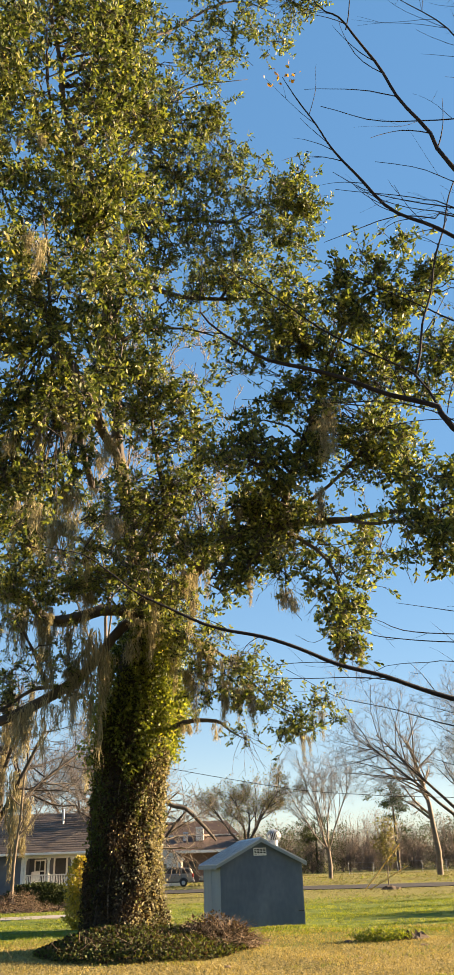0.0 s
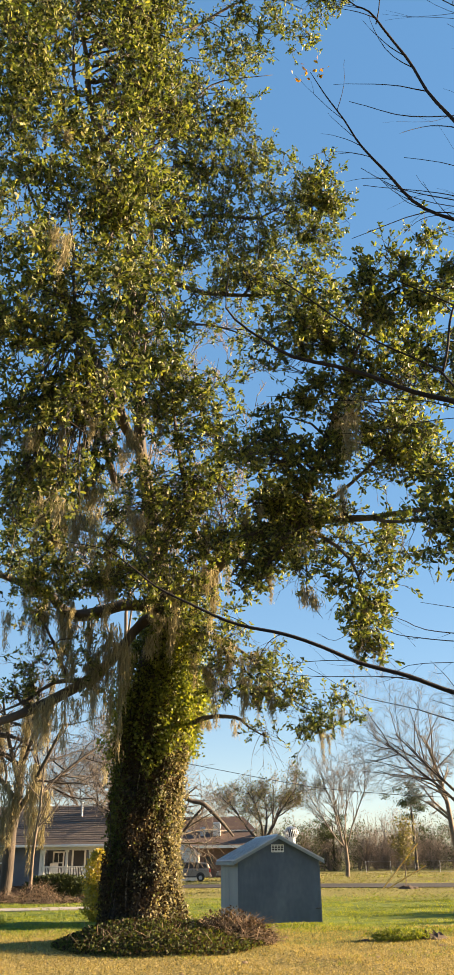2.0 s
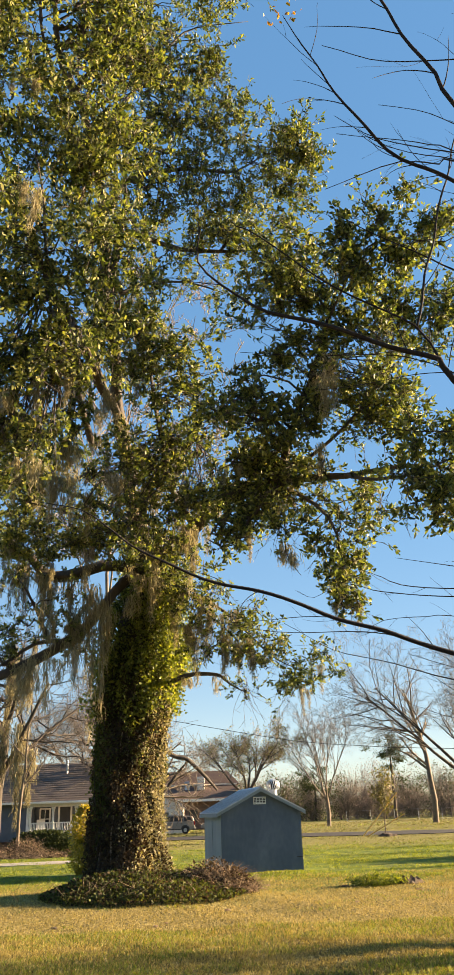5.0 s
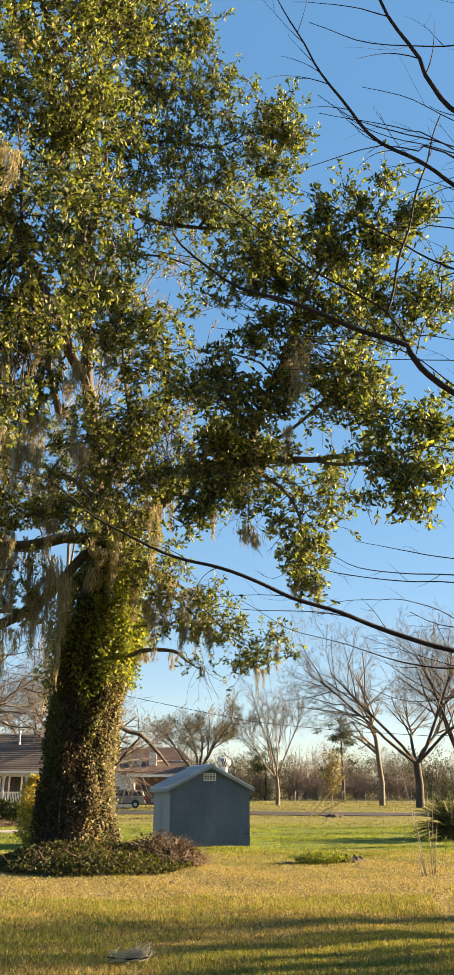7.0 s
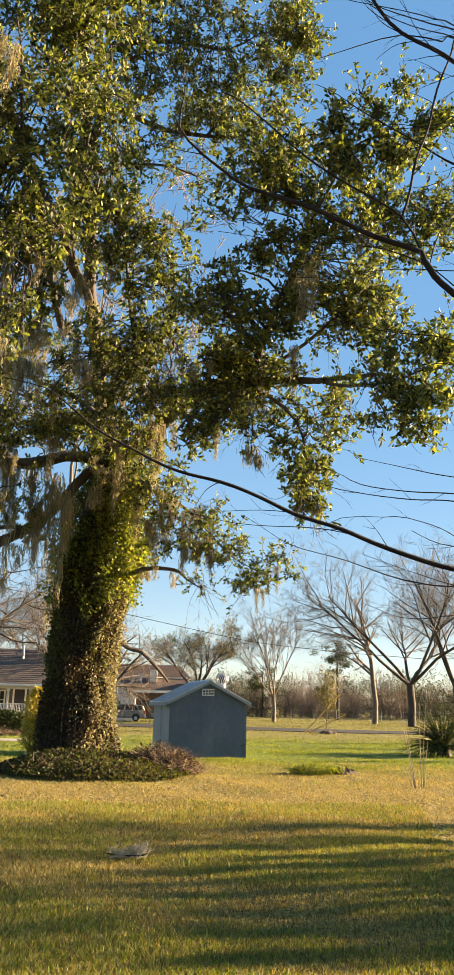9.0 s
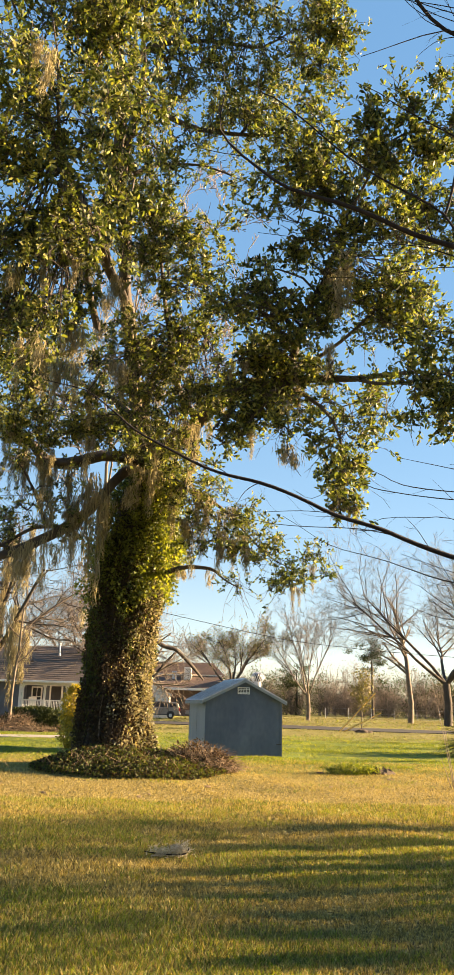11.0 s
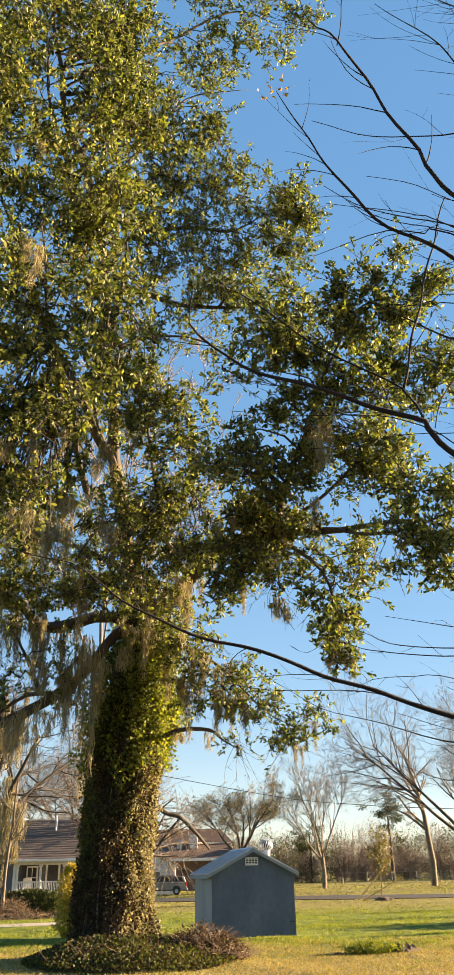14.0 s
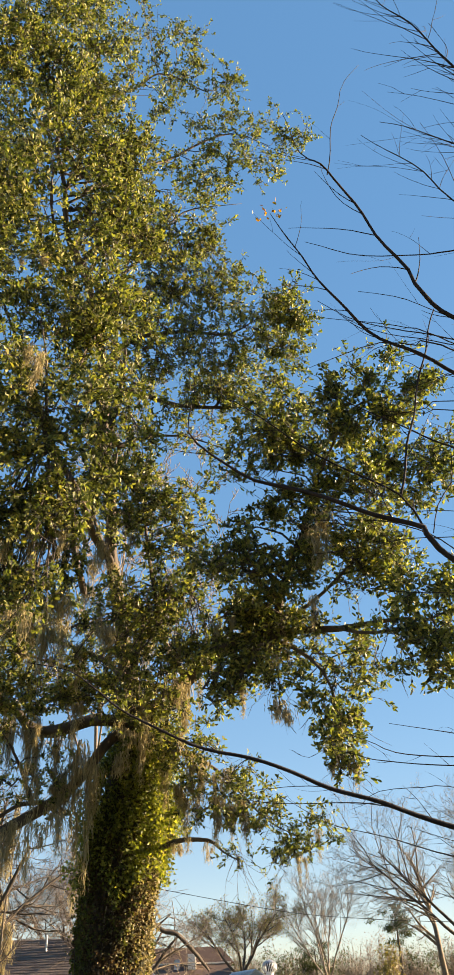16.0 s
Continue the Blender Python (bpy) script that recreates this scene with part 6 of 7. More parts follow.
bare_tree((14.6, 111, 0), 15, 201, "leafless spreading tree by the road", kids=(6, 5, 5, 4), stem=0.56, ratio=0.55, angle=0.5, lift=0.05, tip_floor=0.011, forks=6, splay=0.62, radius=0.26, twig=TWIG_TIP, bole=0.22)
bare_tree((28.8, 111, 0), 21, 202, "tall leafless tree at the field edge", kids=(11, 6, 5, 4), stem=0.82, ratio=0.4, angle=0.85, lift=0.06, tip_floor=0.011, radius=0.42, twig=TWIG_TIP, lean=(0.1, 0))
bare_tree((29.2, 96, 0), 25, 203, "big leafless spreading tree at the field edge", kids=(11, 7, 5, 3), stem=0.6, ratio=0.5, angle=0.72, lift=0.03, radius=0.46, tip_floor=0.010, forks=6, splay=1.0, bole=0.2, twig=TWIG_TIP, bark=BARK)
bare_tree((33.8, 93, 0), 23, 204, "leafless forked tree at the field edge", kids=(10, 7, 5, 3), stem=0.6, ratio=0.5, angle=0.7, lift=0.04, radius=0.42, tip_floor=0.010, forks=4, splay=0.5, twig=TWIG_TIP, bark=BARK)
bare_tree((3.4, 101, 0), 14.0, 205, "low spreading oak with thin olive leaves", kids=(7, 6, 5, 3), stem=0.52, ratio=0.5, angle=0.75, lift=0.03, bole=0.28, splay=0.95, leaf=OLIVE_LEAF, leaf_count=9000, leaf_size=0.19, leaf_width=0.45, tip_floor=0.016, radius=0.36, forks=5, bark=BARK)
old_oak, _ = bare_tree((-6.2, 62, 0), 11, 206, "old leafless oak with crooked drooping limbs", kids=(8, 6, 5, 4), stem=0.55, ratio=0.75, angle=1.0, lift=0.0, droop=0.02, tip_floor=0.012, radius=0.4, bark=BARK, twig=BARK_MID)
attach("limb", mesh_of("limb", *tube(spline([(0.0, 0.0, 6.46, 0.19), (0.29, 0.00, 7.26, 0.17), (2.05, 0.00, 6.09, 0.16), (3.02, 0.00, 5.84, 0.14), (3.88, 0.00, 5.11, 0.14), (4.59, 0.00, 4.39, 0.12), (5.31, 0.00, 3.57, 0.07)], 0.18), 8, 0.25, 5), BARK, True), old_oak, "thick crooked lower limb")
bare_tree((-5.6, 36, 0), 31, 207, "tall leafless tree behind the evergreen", kids=(14, 8, 6, 4), stem=0.85, ratio=0.36, angle=0.75, radius=0.12, bark=BARK_MID, twig=TWIG_GREY, tip_floor=0.017, lean=(0.12, 0))
bare_tree((-12.0, 74, 0), 15, 209, "leafless tree with crooked twiggy limbs behind the house", kids=(9, 7, 6, 4), stem=0.55, ratio=0.6, angle=0.9, lift=0.0, radius=0.3, bark=BARK, twig=BARK_MID, tip_floor=0.012, forks=4, splay=0.6)

# mossy oak before the house
oak, oak_seg = bare_tree((-14.6, 51, 0), 15, 210, "leaning oak draped in grey moss before the house", kids=(10, 7, 5, 4), stem=0.75, ratio=0.5, angle=0.95, lift=0.0, radius=0.42, lean=(0.06, 0), bark=BARK, twig=BARK, tip_floor=0.012)
g210 = np.random.default_rng(5)
mids = oak_seg[(oak_seg[:, 8] <= 2) & (oak_seg[:, 2] > 4)]
for k in range(18):
    r = mids[int(g210.integers(len(mids)))]
    ob = new("hanging_moss", MOSS_MESHES[k % 6])
    s = 1.5 + 1.3 * g210.random()
    ob.matrix_basis = pose(-14.6 + r[3], 51 + r[4], r[5], 0, 0, 360 * g210.random()) @ Matrix.Diagonal((s * 0.8, s * 0.8, s, 1))
    tagged(ob, "grey moss hanging in the oak by the house", "moss", "moss hanging in the oak")
for k, (x, z, s) in enumerate([(-14.9, 6.5, 2.2), (-14.5, 5.6, 2.4), (-14.7, 4.6, 2.0), (-14.3, 7.8, 2.4), (-14.8, 3.4, 1.6), (-13.4, 6.4, 2.3), (-13.1, 5.0, 2.2), (-12.8, 3.8, 1.6), (-13.2, 7.6, 2.3), (-12.5, 6.0, 2.0)]):
    ob = new("hanging_moss", MOSS_MESHES[(k * 2 + 1) % 6])
    ob.matrix_basis = pose(x, 50.2, z, 0, 0, 40 * k) @ Matrix.Diagonal((s * 0.9, s * 0.9, s, 1))
    tagged(ob, "thick grey moss curtain on the oak by the house", "moss", "moss hanging in the oak")
bare_tree((-13.0, 50.4, 0), 9, 211, "thin leafless oak stem draped with moss", kids=(6, 5, 4), stem=0.85, ratio=0.4, angle=0.8, radius=0.12, tip_floor=0.012, twig=BARK)


# pine in the distance
def pine(at, h, seed):
    g = np.random.default_rng(seed)
    ob = thing("pine_tree", at, 0, "distant pine with a dark flat crown", "tree")
    line = spline([(0, 0, 0, 0.3), (0.1, 0, h * 0.5, 0.22), (0, 0.1, h, 0.06)], 0.8)
    attach("trunk", mesh_of("trunk", *tube(line, 8, 0.1, seed), BARK, True), ob)
    n = 2600
    c = g.normal(size=(26, 3)) * np.array([1.6, 1.6, 1.4]) + np.array([0, 0, h * 0.82])
    p = c[g.integers(26, size=n)] + g.normal(size=(n, 3)) * np.array([0.55, 0.55, 0.25])
    v, f = leaves(p, g.normal(size=(n, 3)) + np.array([0, 0, 0.4]), 0.5 * (0.6 + 0.6 * g.random(n)), 0.22, g)
    attach("crown", mesh_of("crown", v, f, HEDGE_LEAF), ob)["kind"] = "stuff"


pine((32.5, 150, 0), 13.5, 221)
pine((21.0, 170, 0), 9.0, 222)


# woods along the far side of the field
def woods():
    g = np.random.default_rng(230)
    seg, dark, brown = [], Merge(), Merge()
    for k in range(300):
        x, y = -60 + 190 * (k + g.random()) / 300, 165 + 70 * g.random()
        h = 6.0 + 5.0 * g.random() + (2.5 if g.random() < 0.2 else 0)
        ever = soft(x, 3.0, 0.13) + 0.35 * g.normal() > 0.86
        seg.append((x, y, -0.1, x + 0.2 * g.normal(), y, h * 0.6, 0.17, 0.09))
        limbs = 16 if ever else 26
        heads = np.array([x, y, 0]) + np.stack([g.normal(size=limbs) * 2.2, g.normal(size=limbs), h * (0.15 + 0.8 * g.random(limbs))], axis=1)
        for e in heads:
            m = np.array([x + 0.4 * g.normal(), y, h * 0.3 * g.random()])
            q = m + (e - m) * 0.55 + g.normal(size=3) * 0.3
            seg += [(*m, *q, 0.07, 0.05), (*q, *e, 0.05, 0.035)]
            for _ in range(0 if ever else 3):
                b = q + (e - q) * g.random()
                t = b + np.array([g.normal() * 0.8, g.normal() * 0.5, 0.3 + 0.7 * g.random()])
                seg.append((*b, *t, 0.045, 0.03))
        n = 900 if ever else 660
        p = heads[g.integers(limbs, size=n)] + g.normal(size=(n, 3)) * np.array([0.75, 0.7, 0.6])
        low = g.random(n) < 0.3
        p[low, 2] *= g.random(low.sum())
        p[:, 2] = np.abs(p[:, 2]) + 0.1
        v, f = leaves(p, g.normal(size=(n, 3)) + np.array([0, 0, 0.5]), (0.4 if ever else 0.27) * (0.6 + 0.7 * g.random(n)), 0.5, g)
        (dark if ever else brown).add(v, f)
    tagged(new("woods", dark.mesh("woods", WOODS_GREEN)), "dark evergreen thicket along the far field edge", "woods", kind="stuff")
    tagged(new("woods", brown.mesh("woods", WOODS_TWIG)), "leafless brown woods along the far field edge", "woods", kind="stuff")
    tagged(new("woods", mesh_of("woods", *frustums(seg, 3), WOODS_TWIG)), "grey stems and twigs of the far woods", "woods", kind="stuff")


woods()


# ---- plants and small things on the lawn ----
def shrub(name, at, rx, ry, h, n, size, material, seed, label, stems=18, width=0.5, low=0.0):
    g = np.random.default_rng(seed)
    ob = thing(name, at, 0, label, "shrub")
    seg, tips = [], []
    for k in range(stems):
        d = unit(g.normal(size=3)) * np.array([rx, ry, 0])
        e = d * 0.8 * g.random() + np.array([0, 0, h * (0.55 + 0.45 * g.random())])
        m = e * 0.5 + g.normal(size=3) * 0.06
        seg += [(0, 0, -0.05, *m, 0.018, 0.012), (*m, *e, 0.012, 0.005)]
        tips += [m, e]
    attach("stem", mesh_of("stem", *frustums(seg, 4), DRY_BRUSH), ob)["kind"] = "stuff"
    u = g.random(n)
    z = low + (h - low) * u
    rr = np.sqrt(np.clip(1 - (2 * (u ** 0.8) - 1) ** 4, 0.05, 1)) * np.sqrt(g.random(n)) * (0.8 + 0.35 * soft(z * 3, u * 9 + seed, 2.0))
    a = g.random(n) * 6.283
    p = np.stack([rx * rr * np.cos(a), ry * rr * np.sin(a), z], axis=1)
    v, f = leaves(p, g.normal(size=(n, 3)) + np.array([0, 0, 0.2]), size * (0.6 + 0.8 * g.random(n)), width, g)
    attach("foliage", mesh_of("foliage", v, f, material), ob)["kind"] = "stuff"
    return ob


shrub("shrub", (-6.6, 31.5, 0), 0.55, 0.5, 2.35, 3400, 0.11, SHRUB_LEAF, 301, "upright yellow-green leafy shrub beside the trunk", 12)
shrub("hedge", (-12.2, 54.6, 0), 2.1, 0.8, 1.25, 6000, 0.16, HEDGE_LEAF, 302, "low clipped dark hedge before the porch", 20)
shrub("hedge", (-17.8, 55.0, 0), 1.8, 0.8, 1.5, 4500, 0.16, HEDGE_LEAF, 303, "low dark hedge before the house", 20)
shrub("shrub", (-9.4, 53.5, 0), 0.8, 0.7, 1.4, 1800, 0.15, OLIVE_LEAF, 304, "olive shrub at the house corner", 14)
for k, (x, y, rx, h) in enumerate([(-13.6, 47.5, 1.5, 0.8), (-11.0, 46.5, 1.6, 0.6), (-9.0, 47.5, 1.1, 0.55), (-15.8, 46.5, 1.2, 0.7), (-12.2, 48.8, 1.2, 1.2)]):
    brush_pile((x, y, 0), rx, 0.7, h, 420, 310 + k, "dry brown weeds along the driveway")
shrub("weed", (-13.4, 33.5, 0), 1.1, 0.7, 0.65, 2600, 0.12, GREEN_BLADE, 320, "lush bright green weeds beside the driveway", 8, 0.3)
shrub("weed", (-10.2, 29.5, 0), 0.9, 0.5, 0.25, 900, 0.09, GREEN_BLADE, 321, "low green weeds in the lawn", 5, 0.3)
shrub("weed", (2.6, 22.4, 0), 0.85, 0.5, 0.26, 1900, 0.08, GREEN_BLADE, 322, "green weeds growing beside the stump", 5, 0.3)


def stump(at):
    ob = thing("tree_stump", at, 20, "rotten dark tree stump low in the grass", "stump")
    g = np.random.default_rng(330)
    n = 22
    v, f = [], []
    for ring, (r, z) in enumerate([(0.42, -0.05), (0.34, 0.05), (0.27, 0.12), (0.22, 0.10), (0.10, 0.06)]):
        for k in range(n):
            a = 6.283 * k / n
            q = r * (1 + 0.16 * math.sin(3 * a + 1) + 0.10 * g.normal())
            v.append((q * math.cos(a), q * math.sin(a), z + (0.05 * g.normal() if ring > 1 else 0)))
    for ring in range(4):
        f += [(ring * n + k, ring * n + (k + 1) % n, (ring + 1) * n + (k + 1) % n, (ring + 1) * n + k) for k in range(n)]
    f.append(tuple(4 * n + k for k in range(n)))
    attach("wood", mesh_of("wood", v, f, SOIL), ob)
    return ob


stump((3.45, 22.7, -0.03)).scale = (1.4, 1.2, 1.0)


def clod(at, r, seed, label, material=SOIL, name="soil_clod"):
    g = np.random.default_rng(seed)
    bm = bmesh.new()
    bmesh.ops.create_icosphere(bm, subdivisions=3, radius=r)
    for q in bm.verts:
        q.co *= 1 + 0.35 * noise.noise(q.co * (3 / r) + Vector((seed, 0, 0)))
        q.co.z *= 0.42
    ob = thing(name, at, 0, label, "clod")
    part("lump", bm, material, ob)


clod((1.7, 22.3, 0.0), 0.11, 340, "small dark clod of soil in the grass")
clod((3.3, 20.7, 0.0), 0.09, 341, "flat brown clod in the grass", DRY_BRUSH)
g_clod = np.random.default_rng(77)
for k in range(9):
    clod((-6.2 + 9.5 * g_clod.random(), 13.5 + 6.5 * g_clod.random(), 0.0), 0.035 + 0.03 * g_clod.random(), 350 + k, "small dark fallen leaf and soil crumb in the dry grass", DRY_BRUSH if k % 2 else SOIL)
clod((-1.6, 17.8, 0.0), 0.07, 342, "flat brown clod in the grass", DRY_BRUSH)

debris = thing("fallen_moss", (-2.3, 9.25, 0.01), 0, "pale clump of fallen moss and twigs on the grass", "moss")
g350 = np.random.default_rng(350)
seg350 = []
for k in range(520):
    u = g350.normal() * 0.4
    c = (0.13, 0.02, 0.07) if k % 3 else (-0.12, 0.0, 0.03)
    p = np.array(c) + g350.normal(size=3) * np.array([0.06, 0.05, 0.035])
    q = p + g350.normal(size=3) * np.array([0.035, 0.035, 0.03])
    p[2], q[2] = abs(p[2]), abs(q[2])
    seg350.append((*p, *q, 0.0042, 0.0022))
bough350 = spline([(-0.3, 0.0, 0.05, 0.006), (-0.12, -0.03, 0.03, 0.008), (0.04, -0.04, 0.025, 0.01), (0.2, -0.05, 0.04, 0.009), (0.24, -0.03, 0.1, 0.005)], 0.05)
attach("dead_branch", mesh_of("dead_branch", *tube(bough350, 6, 0.2, 3), BARK_DARK, True), debris, "thin dark dead branch")
attach("tangle", mesh_of("tangle", *frustums(seg350, 3), PALE_MOSS), debris)["kind"] = "stuff"


# slender leafless suckers in the lawn
suckers = thing("sapling", (4.35, 18.6, 0), 0, "clump of thin leafless pale sapling stems", "sapling")
for k, (dx, dz, lean) in enumerate([(-0.05, 2.5, -0.16), (-0.02, 1.6, -0.13), (0.12, 2.0, 0.02), (0.16, 2.35, 0.08), (0.20, 1.2, 0.12), (-0.1, 0.7, -0.3)]):
    line = spline([(dx, 0, 0, 0.012), (dx + lean * dz * 0.45, 0.05, dz * 0.5, 0.009), (dx + lean * dz * 1.05, 0.02, dz, 0.004)], 0.25)
    attach("stem", mesh_of("stem", *tube(line, 6, 0.1, k), BARK_PALE, True), suckers)


def cycad(at):
    ob = thing("sago_palm", at, 0, "dark bushy sago palm on the lawn", "palm")
    g = np.random.default_rng(360)
    part("trunk", cyl(0.32, 0.26, 0, 0.35, 14), BARK, ob)
    for k in range(130):
        a, el = g.random() * 6.283, 0.0 + 1.25 * g.random()
        d = np.array([math.cos(a) * math.cos(el), math.sin(a) * math.cos(el), math.sin(el)])
        ln = 1.75 + 0.6 * g.random()
        t = np.linspace(0, 1, 12)
        p = np.array([0, 0, 0.3]) + t[:, None] * d * ln + np.array([0, 0, -1.0]) * (t ** 2)[:, None] * ln * 0.42 * math.cos(el)
        side = unit(np.cross(d, np.array([0, 0, 1.0])))
        at_, wy, sz = [], [], []
        for i in range(1, 12):
            for s in (-1, 1):
                for j in range(3):
                    at_.append(p[i] * (1 - j / 3) + p[max(i - 1, 0)] * j / 3)
                    wy.append(side * s + d * 0.6 + np.array([0, 0, 0.25]))
                    sz.append(0.2 * (1 - abs(t[i] - 0.45)))
        v, f = leaves(np.array(at_), np.array(wy), np.array(sz), 0.12, g)
        attach("frond", mesh_of("frond", v, f, HEDGE_LEAF), ob)


cycad((10.35, 33.2, 0))


# staked young tree
young, _ = bare_tree((11.5, 62.5, 0), 4.3, 370, "young leafy tree held by yellow wooden stakes", kids=(12, 7, 5), stem=0.9, ratio=0.32, angle=0.7, radius=0.05, leaf=OLIVE_LEAF, leaf_count=900, leaf_size=0.2, name="young_tree")
for k, (x0, x1, z1) in enumerate([(-1.8, 1.1, 3.0), (-1.5, 1.5, 1.5)]):
    yy = 62.0
    ob = new("stake", mesh_of("stake", *tube([(x0, 0, 0, 0.05), ((x0 + x1) / 2, 0, z1 / 2, 0.048), (x1, 0, z1, 0.045)], 6), STAKE))
    ob.matrix_basis = pose(11.5, yy, 0)
    tagged(ob, "yellow wooden stake leaning on the young tree", "stake", "stakes of the young tree")
clod((11.6, 62.2, -0.05), 0.7, 371, "ring of dark soil under the young tree")


# chain-link fence across the far field
def far_fence():
    ob = thing("fence", (0, 0, 0), 0, "thin chain-link fence across the far field", "fence", kind="")
    post = mesh_of("post", *tube([(0, 0, 0, 0.03), (0, 0, 0.9, 0.03), (0, 0, 1.75, 0.03)], 6), GALV)
    xs = np.arange(22, 82, 4.0)
    for x in xs:
        attach("post", post, ob, m=pose(float(x), 140, 0))
    for z in (0.1, 0.9, 1.7):
        attach("wire", mesh_of("wire", *tube([(22, 140, z, 0.008), (50, 140, z, 0.008), (78, 140, z, 0.008)], 4), GALV), ob)


far_fence()


def power_line(y, pts):
    line = spline([(x, y, z, 0.02) for x, z in pts], 4.0)
    tagged(new("power_line", mesh_of("power_line", *tube(line, 5), BARK_DARK)), "thin dark overhead power line", "cable")


power_line(60, [(-40, 13.5), (-14, 10.2), (-1.36, 7.9), (4.94, 6.75), (9.6, 6.3), (15.1, 5.95), (26, 6.0), (60, 9.0)])


# unseen trees and shrubs on the sunny side, added so long shadows cross the grass
for k, (x, y, h, f) in enumerate([(12.0, 9.6, 6.5, 2), (15.5, 12.8, 8.0, 3), (18.0, 11.4, 8.0, 1), (20.0, 14.9, 8.5, 2), (13.5, 8.4, 5.5, 3)]):
    bare_tree((x, y, 0), h, 401 + k, "unseen leafless tree placed to shade the lawn", kids=(7, 5, 4, 2), stem=0.5, ratio=0.6, angle=0.75, radius=0.17, forks=f)
for k, (x, y, r, h) in enumerate([(15.0, 11.65, 0.25, 4.4), (14.0, 10.75, 0.2, 4.2), (14.5, 10.3, 0.32, 4.2), (14.0, 9.45, 0.26, 4.0), (14.0, 8.85, 0.32, 4.0), (13.0, 7.9, 0.4, 3.8), (17.0, 12.65, 0.3, 4.6), (18.0, 13.8, 0.36, 5.0), (19.0, 15.4, 0.25, 5.0)]):
    shrub("shrub", (x, y, 0), 0.9, r, h, 850, 0.17, HEDGE_LEAF, 411 + k, "unseen tall evergreen shrub added to shade the lawn", 14)
# more unseen shrubs, added to throw shadow streaks over the green belt
for k, (x, y, r, h) in enumerate([(23.0, 31.5, 0.35, 5.0), (24.0, 34.6, 0.5, 5.0), (25.0, 37.4, 0.4, 5.4), (26.0, 41.5, 0.8, 5.6), (30.0, 48.0, 1.0, 6.0)]):
    shrub("shrub", (x, y, 0), 1.0, r, h, 1600, 0.18, HEDGE_LEAF, 431 + k, "unseen tall evergreen shrub added to shade the green belt", 14)
shrub("shrub", (16.0, 10.0, 0), 1.6, 0.8, 2.2, 5000, 0.14, HEDGE_LEAF, 404, "unseen dense shrub added to shade the lawn", 16)
shrub("shrub", (12.5, 7.2, 0), 1.3, 0.8, 2.0, 4500, 0.14, HEDGE_LEAF, 406, "unseen dense shrub added to shade the lawn", 16)
shrub("shrub", (20.5, 8.6, 0), 1.6, 0.9, 3.2, 5000, 0.14, HEDGE_LEAF, 407, "unseen dense shrub added to shade the lawn", 16)


# ---- house with a porch ----
def window(parent, x0, x1, z0, z1, y, trim=0.10):
    w = part("window", box(x0, x1, y - 0.015, y + 0.02, z0, z1), GLASS, parent, "dark sash window with white trim")
    for a, b, c, d in ((x0 - trim, x0, z0 - trim, z1 + trim), (x1, x1 + trim, z0 - trim, z1 + trim), (x0, x1, z1, z1 + trim), (x0, x1, z0 - trim, z0)):
        part("frame", box(a, b, y - 0.05, y - 0.003, c, d), WHITE, w)
    part("muntin", box(x0, x1, y - 0.035, y - 0.018, (z0 + z1) / 2 - 0.03, (z0 + z1) / 2 + 0.03), WHITE, w)
    part("muntin", box((x0 + x1) / 2 - 0.02, (x0 + x1) / 2 + 0.02, y - 0.030, y - 0.017, z0, z1), WHITE, w)
    return w


